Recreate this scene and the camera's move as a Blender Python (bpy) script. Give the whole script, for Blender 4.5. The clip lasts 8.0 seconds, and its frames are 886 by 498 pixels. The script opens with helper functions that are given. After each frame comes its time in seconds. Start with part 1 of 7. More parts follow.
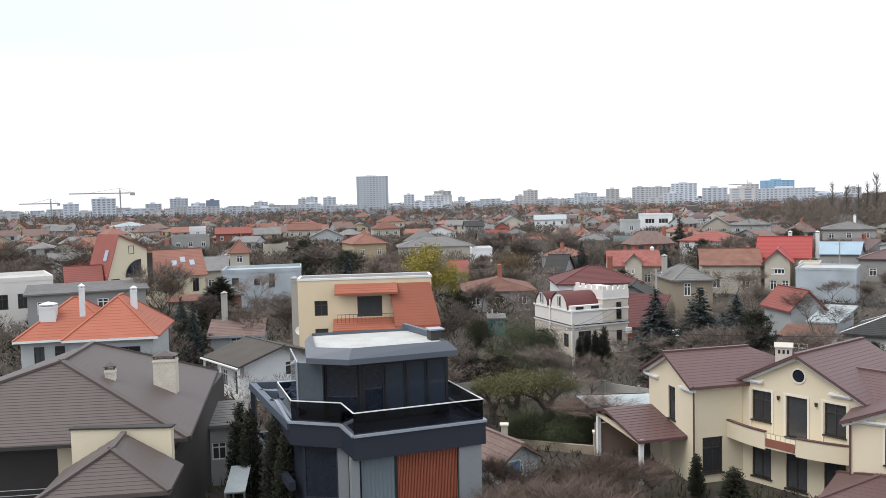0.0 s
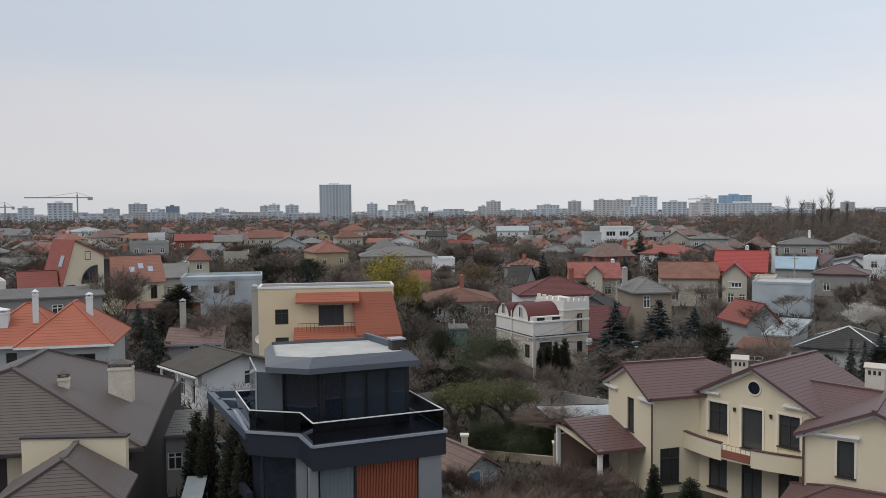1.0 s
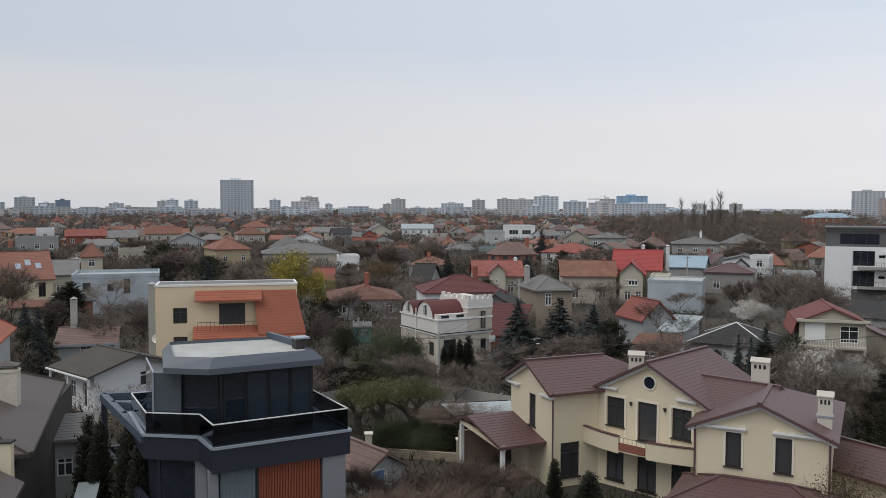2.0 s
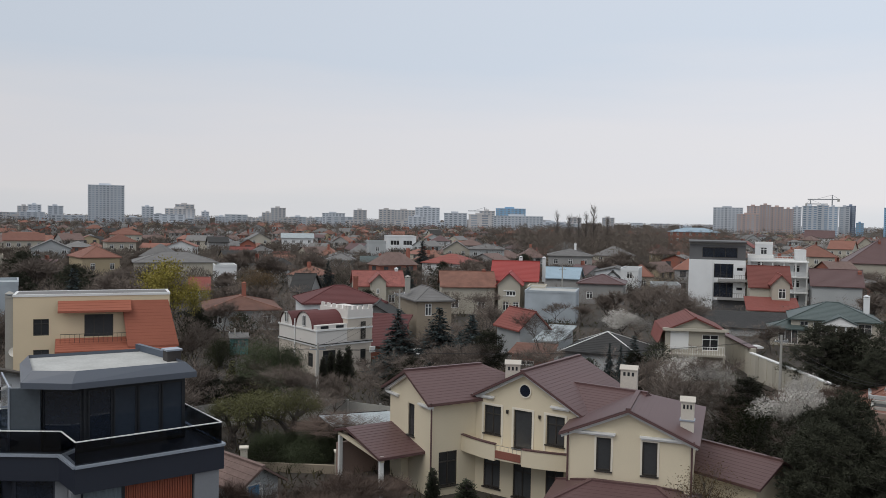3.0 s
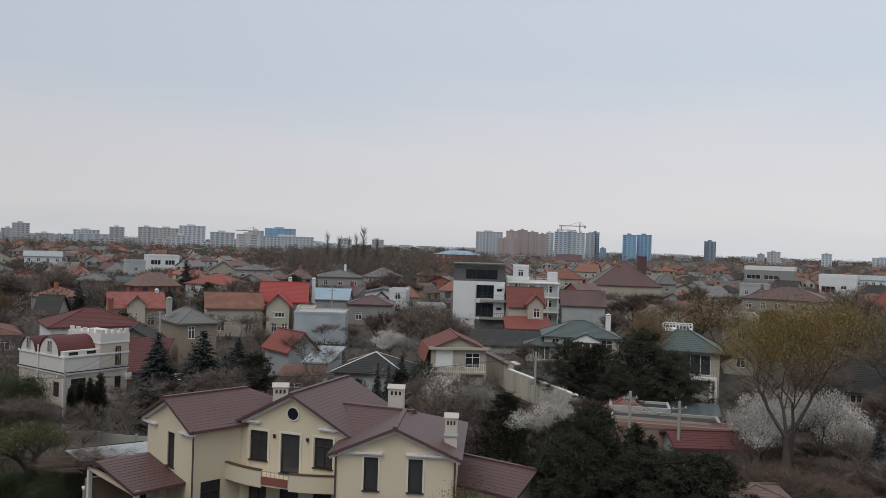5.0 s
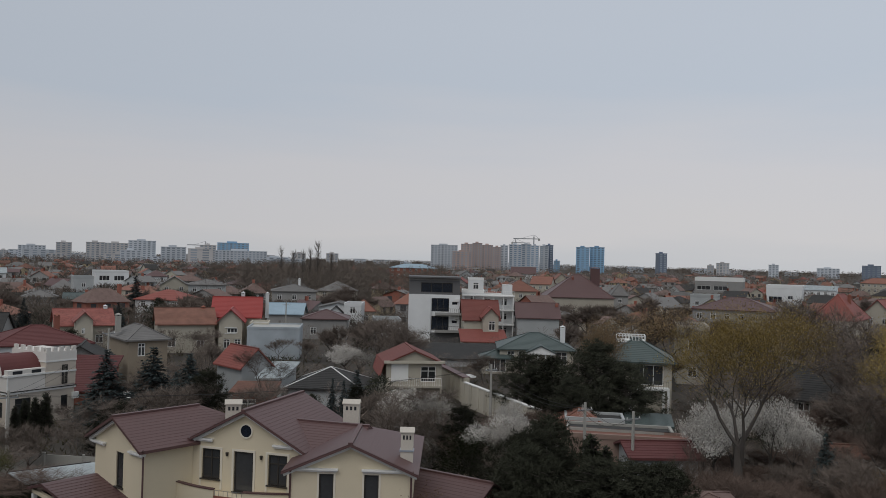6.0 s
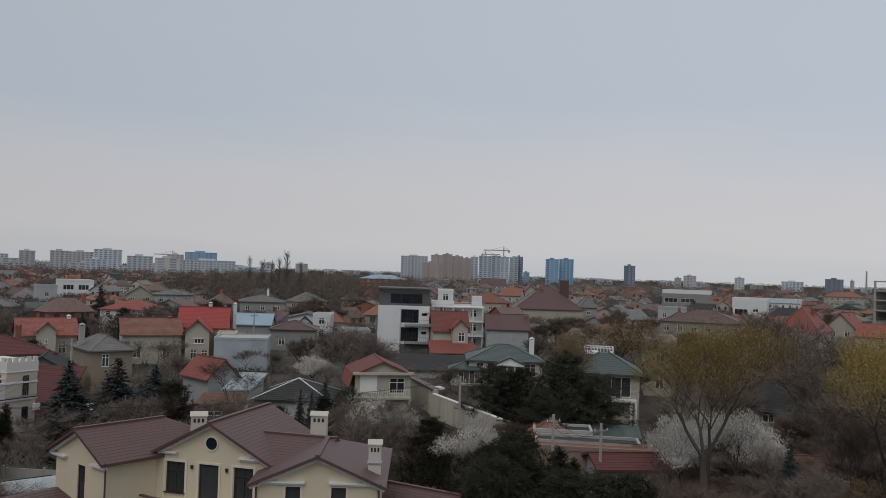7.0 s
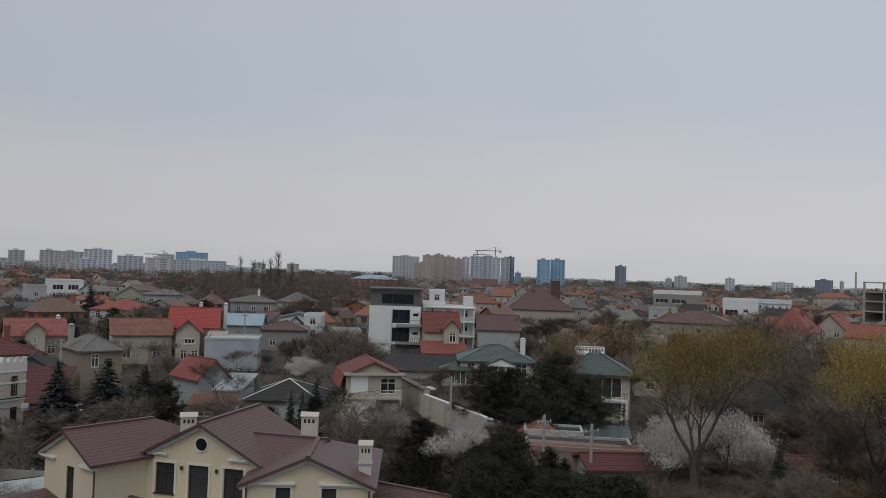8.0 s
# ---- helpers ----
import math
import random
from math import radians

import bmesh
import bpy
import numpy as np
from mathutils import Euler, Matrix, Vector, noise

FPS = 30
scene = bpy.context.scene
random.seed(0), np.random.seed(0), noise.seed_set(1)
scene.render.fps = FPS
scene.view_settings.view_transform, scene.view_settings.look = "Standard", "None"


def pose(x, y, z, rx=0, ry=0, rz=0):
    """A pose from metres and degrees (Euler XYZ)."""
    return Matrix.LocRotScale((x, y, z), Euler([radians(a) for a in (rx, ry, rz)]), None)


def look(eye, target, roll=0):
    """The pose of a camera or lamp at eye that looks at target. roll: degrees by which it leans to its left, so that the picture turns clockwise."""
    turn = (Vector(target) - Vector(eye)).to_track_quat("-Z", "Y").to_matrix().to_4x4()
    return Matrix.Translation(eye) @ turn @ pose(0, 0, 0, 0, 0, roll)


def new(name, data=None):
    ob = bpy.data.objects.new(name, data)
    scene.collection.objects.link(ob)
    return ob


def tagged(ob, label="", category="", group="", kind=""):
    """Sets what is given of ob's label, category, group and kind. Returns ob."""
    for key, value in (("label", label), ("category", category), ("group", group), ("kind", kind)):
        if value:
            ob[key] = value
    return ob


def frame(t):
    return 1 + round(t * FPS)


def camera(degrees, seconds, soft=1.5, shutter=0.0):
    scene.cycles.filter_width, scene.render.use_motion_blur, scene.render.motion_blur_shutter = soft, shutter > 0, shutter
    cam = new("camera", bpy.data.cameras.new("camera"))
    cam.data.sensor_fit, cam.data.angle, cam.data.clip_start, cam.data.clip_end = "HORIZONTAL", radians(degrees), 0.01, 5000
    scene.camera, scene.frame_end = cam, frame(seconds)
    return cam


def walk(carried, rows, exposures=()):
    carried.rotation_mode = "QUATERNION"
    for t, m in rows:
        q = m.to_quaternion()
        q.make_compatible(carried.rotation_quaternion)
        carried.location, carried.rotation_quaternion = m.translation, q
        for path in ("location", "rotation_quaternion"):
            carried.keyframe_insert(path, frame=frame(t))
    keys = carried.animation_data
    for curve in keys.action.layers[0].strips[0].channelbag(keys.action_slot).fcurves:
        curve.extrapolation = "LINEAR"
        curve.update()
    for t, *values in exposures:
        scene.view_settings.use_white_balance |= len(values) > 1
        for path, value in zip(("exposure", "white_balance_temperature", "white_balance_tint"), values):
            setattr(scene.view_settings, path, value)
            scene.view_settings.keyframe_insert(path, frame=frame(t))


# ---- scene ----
cam = camera(56.3, 8.0, soft=0.75, shutter=0.0)
PATH = [
    (0, 0.0, 0.0, 16.0, 86.658, 1.385, 4.18),
    (0.5, -0.002, 0.005, 15.993, 87.075, 0.945, 3.46),
    (1, 0.001, 0.009, 15.994, 87.305, 0.505, 1.64),
    (1.5, -0.011, 0.02, 16.001, 87.216, 0.34, -1.429),
    (2, -0.042, 0.036, 16.019, 87.12, -0.133, -4.931),
    (2.2, -0.041, 0.034, 16.021, 87.198, -0.335, -7.415),
    (3.3, 0.027, -0.025, 16.012, 88.196, -1.095, -15.301),
    (3.5, 0.029, -0.027, 16.012, 88.264, -1.158, -17.325),
    (4, 0.023, -0.025, 16.006, 88.642, -1.55, -22.142),
    (4.5, 0.027, -0.021, 16.003, 89.242, -1.772, -27.432),
    (4.7, 0.027, -0.02, 16.003, 89.463, -1.841, -28.058),
    (5.8, 0.062, 0.028, 16.009, 90.579, -1.585, -31.544),
    (6, 0.066, 0.033, 16.01, 90.779, -1.5, -32.0),
    (6.5, 0.077, 0.044, 16.016, 91.267, -1.52, -33.006),
    (7, 0.115, 0.051, 16.03, 91.607, -1.855, -34.072),
    (7.5, 0.147, 0.056, 16.043, 91.644, -1.965, -34.54),
    (8, 0.156, 0.061, 16.048, 91.647, -1.935, -34.659),
]
EXPOSURE = [(0.0, 0.84), (0.3, 0.44), (0.5, 0.16), (0.7, 0.07), (1.0, 0.07), (2.0, 0.05), (3.5, -0.05), (4.5, -0.12), (5.8, -0.42), (6.0, -0.47), (7.0, -0.52), (8.0, -0.52)]
walk(cam, [(t, pose(*p)) for t, *p in PATH], EXPOSURE)

# ---- sky and sun: a bright overcast day ----
world = bpy.data.worlds.new("world")
scene.world = world
world.use_nodes = True
wn, wl = world.node_tree.nodes, world.node_tree.links
background = wn["Background"]
background.inputs["Strength"].default_value = 0.1
sky = wn.new("ShaderNodeTexSky")
sky.sky_type = "NISHITA"
sky.sun_disc = False
sky.sun_elevation, sky.sun_rotation = radians(53), radians(236)
sky.air_density, sky.dust_density, sky.altitude = 1.0, 4.0, 20
coord = wn.new("ShaderNodeTexCoord")
split = wn.new("ShaderNodeSeparateXYZ")
wl.new(coord.outputs["Generated"], split.inputs[0])
stretch = wn.new("ShaderNodeMapping")
stretch.inputs["Scale"].default_value = (1.2, 1.2, 9.0)
wl.new(coord.outputs["Generated"], stretch.inputs[0])
cloud = wn.new("ShaderNodeTexNoise")
cloud.inputs["Scale"].default_value, cloud.inputs["Detail"].default_value = 1.6, 4.0
wl.new(stretch.outputs[0], cloud.inputs["Vector"])
lift = wn.new("ShaderNodeMath")
lift.operation = "MULTIPLY_ADD"
wl.new(cloud.outputs["Fac"], lift.inputs[0])
lift.inputs[1].default_value = 0.14
wl.new(split.outputs["Z"], lift.inputs[2])
ramp = wn.new("ShaderNodeValToRGB")
wl.new(lift.outputs[0], ramp.inputs[0])
stops = [(0.0, (0.53, 0.585, 0.635)), (0.05, (0.63, 0.65, 0.68)), (0.10, (0.715, 0.705, 0.718)), (0.17, (0.695, 0.695, 0.728)),
         (0.26, (0.585, 0.645, 0.732)), (0.4, (0.60, 0.655, 0.74)), (0.65, (0.68, 0.72, 0.78)), (1.0, (0.78, 0.80, 0.83))]
while len(ramp.color_ramp.elements) < len(stops):
    ramp.color_ramp.elements.new(0.5)
for e, (at_z, c) in zip(ramp.color_ramp.elements, stops):
    e.position, e.color = at_z, (*c, 1)
veil = wn.new("ShaderNodeVectorMath")
veil.operation = "SCALE"
side = wn.new("ShaderNodeMath")
side.operation = "MULTIPLY_ADD"
wl.new(split.outputs["X"], side.inputs[0])
side.inputs[1].default_value, side.inputs[2].default_value = 2.0, 10.2
wl.new(side.outputs[0], veil.inputs["Scale"])
wl.new(ramp.outputs["Color"], veil.inputs[0])
over = wn.new("ShaderNodeMix")
over.data_type = "RGBA"
over.inputs["Factor"].default_value = 0.95
wl.new(sky.outputs[0], over.inputs["A"])
wl.new(veil.outputs[0], over.inputs["B"])
wl.new(over.outputs["Result"], background.inputs["Color"])
sun = new("sun", bpy.data.lights.new("sun", "SUN"))
sun.data.energy, sun.data.angle, sun.data.color = 1.1, radians(40), (1.0, 0.98, 0.95)
sun.matrix_world = look((0, 0, 60), (0.62 * 60, 0.42 * 60, 0))


# ---- materials ----
def material(name, colour, rough=0.8, vary=0.25, grain=3.0, fine=40.0, bump=0.2, metal=0.0, stain=0.15, per_object=0.0, per_island=0.0, spec=0.5):
    m = bpy.data.materials.new(name)
    m.use_nodes = True
    n, l = m.node_tree.nodes, m.node_tree.links
    b = n["Principled BSDF"]
    b.inputs["Roughness"].default_value, b.inputs["Metallic"].default_value = rough, metal
    b.inputs["Specular IOR Level"].default_value = spec
    tc = n.new("ShaderNodeTexCoord")
    big, small = n.new("ShaderNodeTexNoise"), n.new("ShaderNodeTexNoise")
    for tex, s, det in ((big, grain * 0.2, 6.0), (small, fine, 3.0)):
        tex.inputs["Scale"].default_value, tex.inputs["Detail"].default_value = s, det
        l.new(tc.outputs["Object"], tex.inputs["Vector"])
    value = n.new("ShaderNodeMath")
    value.operation = "MULTIPLY_ADD"
    l.new(big.outputs["Fac"], value.inputs[0])
    value.inputs[1].default_value, value.inputs[2].default_value = 2 * vary, 1 - vary
    second = n.new("ShaderNodeMath")
    second.operation = "MULTIPLY_ADD"
    l.new(small.outputs["Fac"], second.inputs[0])
    second.inputs[1].default_value = 2 * stain
    shift = n.new("ShaderNodeMath")
    shift.operation = "SUBTRACT"
    l.new(value.outputs[0], shift.inputs[0])
    shift.inputs[1].default_value = stain
    l.new(shift.outputs[0], second.inputs[2])
    last = second.outputs[0]
    for source, amount in (("object", per_object), ("island", per_island)):
        if amount:
            if source == "object":
                info = n.new("ShaderNodeObjectInfo").outputs["Random"]
            else:
                info = n.new("ShaderNodeNewGeometry").outputs["Random Per Island"]
            extra = n.new("ShaderNodeMath")
            extra.operation = "MULTIPLY_ADD"
            l.new(info, extra.inputs[0])
            extra.inputs[1].default_value, extra.inputs[2].default_value = 2 * amount, 1 - amount
            mul = n.new("ShaderNodeMath")
            mul.operation = "MULTIPLY"
            l.new(last, mul.inputs[0])
            l.new(extra.outputs[0], mul.inputs[1])
            last = mul.outputs[0]
    tint = n.new("ShaderNodeVectorMath")
    tint.operation = "SCALE"
    tint.inputs[0].default_value = colour
    l.new(last, tint.inputs["Scale"])
    l.new(tint.outputs[0], b.inputs["Base Color"])
    if bump:
        bp = n.new("ShaderNodeBump")
        bp.inputs["Strength"].default_value, bp.inputs["Distance"].default_value = bump, 0.02
        l.new(small.outputs["Fac"], bp.inputs["Height"])
        l.new(bp.outputs[0], b.inputs["Normal"])
    return m


def foliage(name, colour, vary=0.3, rough=0.9, per_object=0.15):
    m = material(name, colour, rough, 0.15, 1.0, 6.0, 0.0, 0.0, 0.08, per_object, vary, 0.05)
    return m


CREAM = material("cream render", (0.66, 0.58, 0.43), 0.9, 0.08, 1.5, 25, 0.15, stain=0.05)
CREAM2 = material("pale cream render", (0.44, 0.405, 0.335), 0.9, 0.12, 2, 25, 0.15, stain=0.06, per_object=0.12)
PEACH = material("warm cream render", (0.66, 0.54, 0.37), 0.9, 0.12, 1.5, 25, 0.15, stain=0.08)
FLUE = material("weathered white chimney render", (0.53, 0.49, 0.43), 0.9, 0.15, 3, 20, 0.2, stain=0.15)
WHITE = material("white render", (0.68, 0.69, 0.69), 0.85, 0.1, 2, 25, 0.12, stain=0.05, per_object=0.1)
CASTLE = material("warm white render", (0.66, 0.63, 0.59), 0.85, 0.1, 2, 25, 0.12, stain=0.05)
GREY = material("grey render", (0.28, 0.275, 0.265), 0.9, 0.15, 2, 25, 0.15, per_object=0.2)
PALEGREY = material("pale grey render", (0.39, 0.405, 0.405), 0.9, 0.15, 2, 25, 0.15, stain=0.07, per_object=0.15)
BLUEWHITE = material("bluish white render", (0.36, 0.40, 0.43), 0.9, 0.35, 2, 20, 0.1)
YELLOW = material("ochre render", (0.42, 0.34, 0.22), 0.9, 0.1, 2, 25, 0.12, per_object=0.1)
PINK = material("pinkish plaster", (0.28, 0.195, 0.16), 0.9, 0.2, 2, 20, 0.15)
BRICK = material("red brick wall", (0.27, 0.10, 0.07), 0.9, 0.2, 3, 14, 0.3, per_object=0.15)
STONEWALL = material("pale stone chimney", (0.55, 0.50, 0.42), 0.9, 0.3, 6, 14, 0.6, stain=0.3)
TRIM = material("white painted trim", (0.74, 0.74, 0.72), 0.6, 0.05, 2, 30, 0.05, stain=0.03)
CREAMTRIM = material("pale cream trim", (0.70, 0.65, 0.55), 0.7, 0.06, 2, 30, 0.05, stain=0.03)
CONCRETE = material("weathered concrete", (0.36, 0.35, 0.32), 0.9, 0.2, 2, 18, 0.3)
ANTHRACITE = material("anthracite metal cladding", (0.017, 0.021, 0.033), 0.5, 0.12, 1.5, 12, 0.03, stain=0.05)
ANTHGREY = material("grey metal cladding", (0.07, 0.088, 0.118), 0.45, 0.1, 1.5, 12, 0.03, stain=0.05)
LEDGE = material("pale metal capping", (0.34, 0.38, 0.44), 0.35, 0.1, 2, 12, 0.02, metal=0.3)
BLACKGLASS = material("tinted glass", (0.016, 0.021, 0.032), 0.06, 0.1, 1, 5, 0.0, spec=0.8)
RAILGLASS = material("tinted railing glass", (0.16, 0.19, 0.24), 0.03, 0.05, 1, 5, 0.0)
RAILGLASS.node_tree.nodes["Principled BSDF"].inputs["Transmission Weight"].default_value = 1.0
GLASS = material("window glass", (0.05, 0.052, 0.055), 0.1, 0.2, 1, 5, 0.0, per_object=0.5, spec=0.6)
BLUEGLASS = material("blue facade glass", (0.05, 0.15, 0.30), 0.15, 0.2, 1, 5, 0.0, spec=0.7)
DARKFRAME = material("dark window frame", (0.04, 0.035, 0.03), 0.5, 0.1, 2, 20, 0.05)
BLACKFRAME = material("black metal frame", (0.012, 0.014, 0.018), 0.5, 0.1, 2, 20, 0.0)
DARKWALL = material("dark brown boards and walls", (0.035, 0.03, 0.028), 0.7, 0.2, 3, 25, 0.2)
SHUTTER = material("rust red shutter", (0.26, 0.07, 0.035), 0.6, 0.08, 2, 20, 0.05)
MEMBRANE = material("pale flat roof membrane", (0.42, 0.42, 0.40), 0.8, 0.3, 4, 9, 0.1, stain=0.2)
ROOFEDGE = material("silver grey metal roof edge", (0.085, 0.098, 0.122), 0.4, 0.1, 1.5, 12, 0.03, stain=0.05)
PANEL = material("pale grey fibre cement panel", (0.20, 0.21, 0.225), 0.7, 0.12, 1.5, 14, 0.08, stain=0.08)
EVERGREEN = foliage("dark evergreen hedge leaves", (0.055, 0.065, 0.037), 0.3)
ANTHSTONE = material("dark grey stone cladding", (0.115, 0.115, 0.118), 0.8, 0.15, 2, 14, 0.1, stain=0.08)
CASTLEBASE = material("beige render", (0.54, 0.48, 0.41), 0.9, 0.1, 2, 25, 0.12, stain=0.06)
TEAL = material("faded teal paint", (0.07, 0.17, 0.16), 0.7, 0.2, 3, 14, 0.1, stain=0.15)
TAN = material("weathered tan render", (0.29, 0.24, 0.18), 0.9, 0.2, 2, 20, 0.15, stain=0.1)
NAVYGLASS = material("curtained navy glass", (0.034, 0.044, 0.06), 0.12, 0.15, 1, 5, 0.0, spec=0.7)
# sky reflection is put into this base colour, lighter than the black panes
SCREENGLASS = material("grey blue glass with painted sky reflection", (0.07, 0.085, 0.10), 0.05, 0.1, 1, 5, 0.0, spec=0.9)
CURTAIN = material("sheer grey curtain", (0.13, 0.16, 0.18), 0.8, 0.15, 2, 30, 0.1)

T_BROWN = material("brown metal tile", (0.085, 0.066, 0.06), 0.55, 0.12, 2, 14, 0.05, stain=0.06)
T_WINE = material("dark wine metal tile", (0.105, 0.056, 0.054), 0.5, 0.12, 2, 14, 0.05, stain=0.06)
T_ORANGE = material("orange clay tile", (0.345, 0.108, 0.064), 0.75, 0.15, 3, 10, 0.15, stain=0.1, per_object=0.1)
T_TERRA = material("terracotta tile", (0.205, 0.092, 0.066), 0.8, 0.2, 3, 10, 0.2, stain=0.12, per_object=0.25)
T_RED = material("brick red tile", (0.205, 0.058, 0.045), 0.7, 0.2, 3, 10, 0.15, stain=0.1, per_object=0.25)
T_SCARLET = material("scarlet metal roof", (0.30, 0.04, 0.034), 0.5, 0.1, 2, 10, 0.1)
T_MAROON = material("maroon metal roof", (0.105, 0.032, 0.031), 0.8, 0.15, 2, 10, 0.1, per_object=0.15)
T_RUST = material("old brownish red tile", (0.19, 0.092, 0.066), 0.85, 0.45, 4, 10, 0.2, stain=0.15, per_object=0.25)
T_PATCHY = material("patchy red slate roof", (0.26, 0.09, 0.075), 0.85, 0.5, 5, 4, 0.2, stain=0.35)
T_GREY = material("grey fibre cement roof", (0.15, 0.145, 0.14), 0.85, 0.25, 4, 10, 0.15, stain=0.12, per_object=0.25)
T_DARK = material("dark bitumen roof", (0.034, 0.033, 0.032), 0.85, 0.25, 4, 10, 0.15, per_object=0.2)
# worn red for garden roofs; on far roofs its grey imitates haze
T_OLDHAZED = material("old weathered and haze-greyed red roof", (0.17, 0.115, 0.10), 0.9, 0.4, 6, 6, 0.3, stain=0.3)
T_GREEN = material("dull green metal roof", (0.068, 0.092, 0.088), 0.5, 0.12, 2, 10, 0.05)
T_BLUE = material("pale blue metal roof", (0.30, 0.40, 0.47), 0.5, 0.15, 2, 10, 0.1)
T_OLIVE = material("old olive brown slate roof", (0.072, 0.063, 0.054), 0.9, 0.25, 4, 8, 0.2)
T_ZINC = material("pale weathered zinc roof", (0.36, 0.40, 0.41), 0.6, 0.3, 4, 7, 0.1, stain=0.2)

BARK = material("bark", (0.075, 0.064, 0.056), 0.95, 0.25, 4, 25, 0.4, per_object=0.2)
TWIG = foliage("bare twigs", (0.155, 0.127, 0.109))
TWIGRED = foliage("reddish bare twigs", (0.135, 0.10, 0.083))
BUD = foliage("yellow green buds", (0.34, 0.255, 0.095))
BUDBROWN = foliage("brownish budding leaves", (0.17, 0.12, 0.07))
BLOSSOM = foliage("white blossom", (0.57, 0.545, 0.505), 0.15)
SPRUCE = foliage("blue green spruce needles", (0.052, 0.066, 0.066), 0.2)
PINE = foliage("dark pine needles", (0.044, 0.046, 0.033), 0.25)
THUJA = foliage("thuja needles", (0.038, 0.048, 0.027))
LAUREL = foliage("olive evergreen leaves", (0.10, 0.098, 0.048))
WILLOW = foliage("fresh yellow green leaves", (0.27, 0.23, 0.06))
FARWOOD = foliage("distant bare woodland", (0.13, 0.108, 0.09), 0.2)
SOIL = material("garden soil and dead grass", (0.048, 0.041, 0.033), 0.95, 0.45, 1.2, 2.0, 0.4, stain=0.3)
THICKET = foliage("dense bare brush", (0.18, 0.147, 0.125), 0.4)
GRASS = foliage("spring grass", (0.075, 0.068, 0.04))
PAVING = material("concrete paving", (0.26, 0.25, 0.23), 0.9, 0.2, 2, 10, 0.2)
ASPHALT = material("asphalt", (0.06, 0.06, 0.06), 0.9, 0.2, 2, 12, 0.2)
STEEL = material("galvanised steel", (0.32, 0.33, 0.34), 0.45, 0.15, 3, 20, 0.1, metal=0.6)
CABLE = material("black cable", (0.02, 0.02, 0.02), 0.7, 0.1, 2, 20, 0)
BLUEPAINT = material("blue painted box", (0.08, 0.28, 0.50), 0.5, 0.15, 3, 20, 0.05)
# distance haze is painted into these pale facade and pane colours
CITY = material("hazed city facade", (0.52, 0.55, 0.59), 0.9, 0.08, 0.3, 2, 0, stain=0.04, per_object=0.18)
CITYCREAM = material("hazed cream city facade", (0.48, 0.465, 0.46), 0.9, 0.08, 0.3, 2, 0, stain=0.04, per_object=0.15)
CITYBRICK = material("hazed reddish brown city facade", (0.45, 0.35, 0.32), 0.9, 0.08, 0.3, 2, 0, stain=0.04, per_object=0.12)
CITYBLUE = material("hazed blue city facade", (0.22, 0.38, 0.54), 0.5, 0.08, 0.3, 2, 0, stain=0.04, per_object=0.2)
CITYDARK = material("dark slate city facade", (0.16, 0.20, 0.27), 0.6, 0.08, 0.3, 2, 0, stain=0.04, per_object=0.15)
TOWERGLASS = material("hazed blue tower glazing", (0.21, 0.29, 0.38), 0.25, 0.2, 0.3, 2, 0, per_object=0.3)
CITYGLASS = material("hazed city window glass", (0.28, 0.32, 0.365), 0.2, 0.2, 0.3, 2, 0, per_object=0.3)


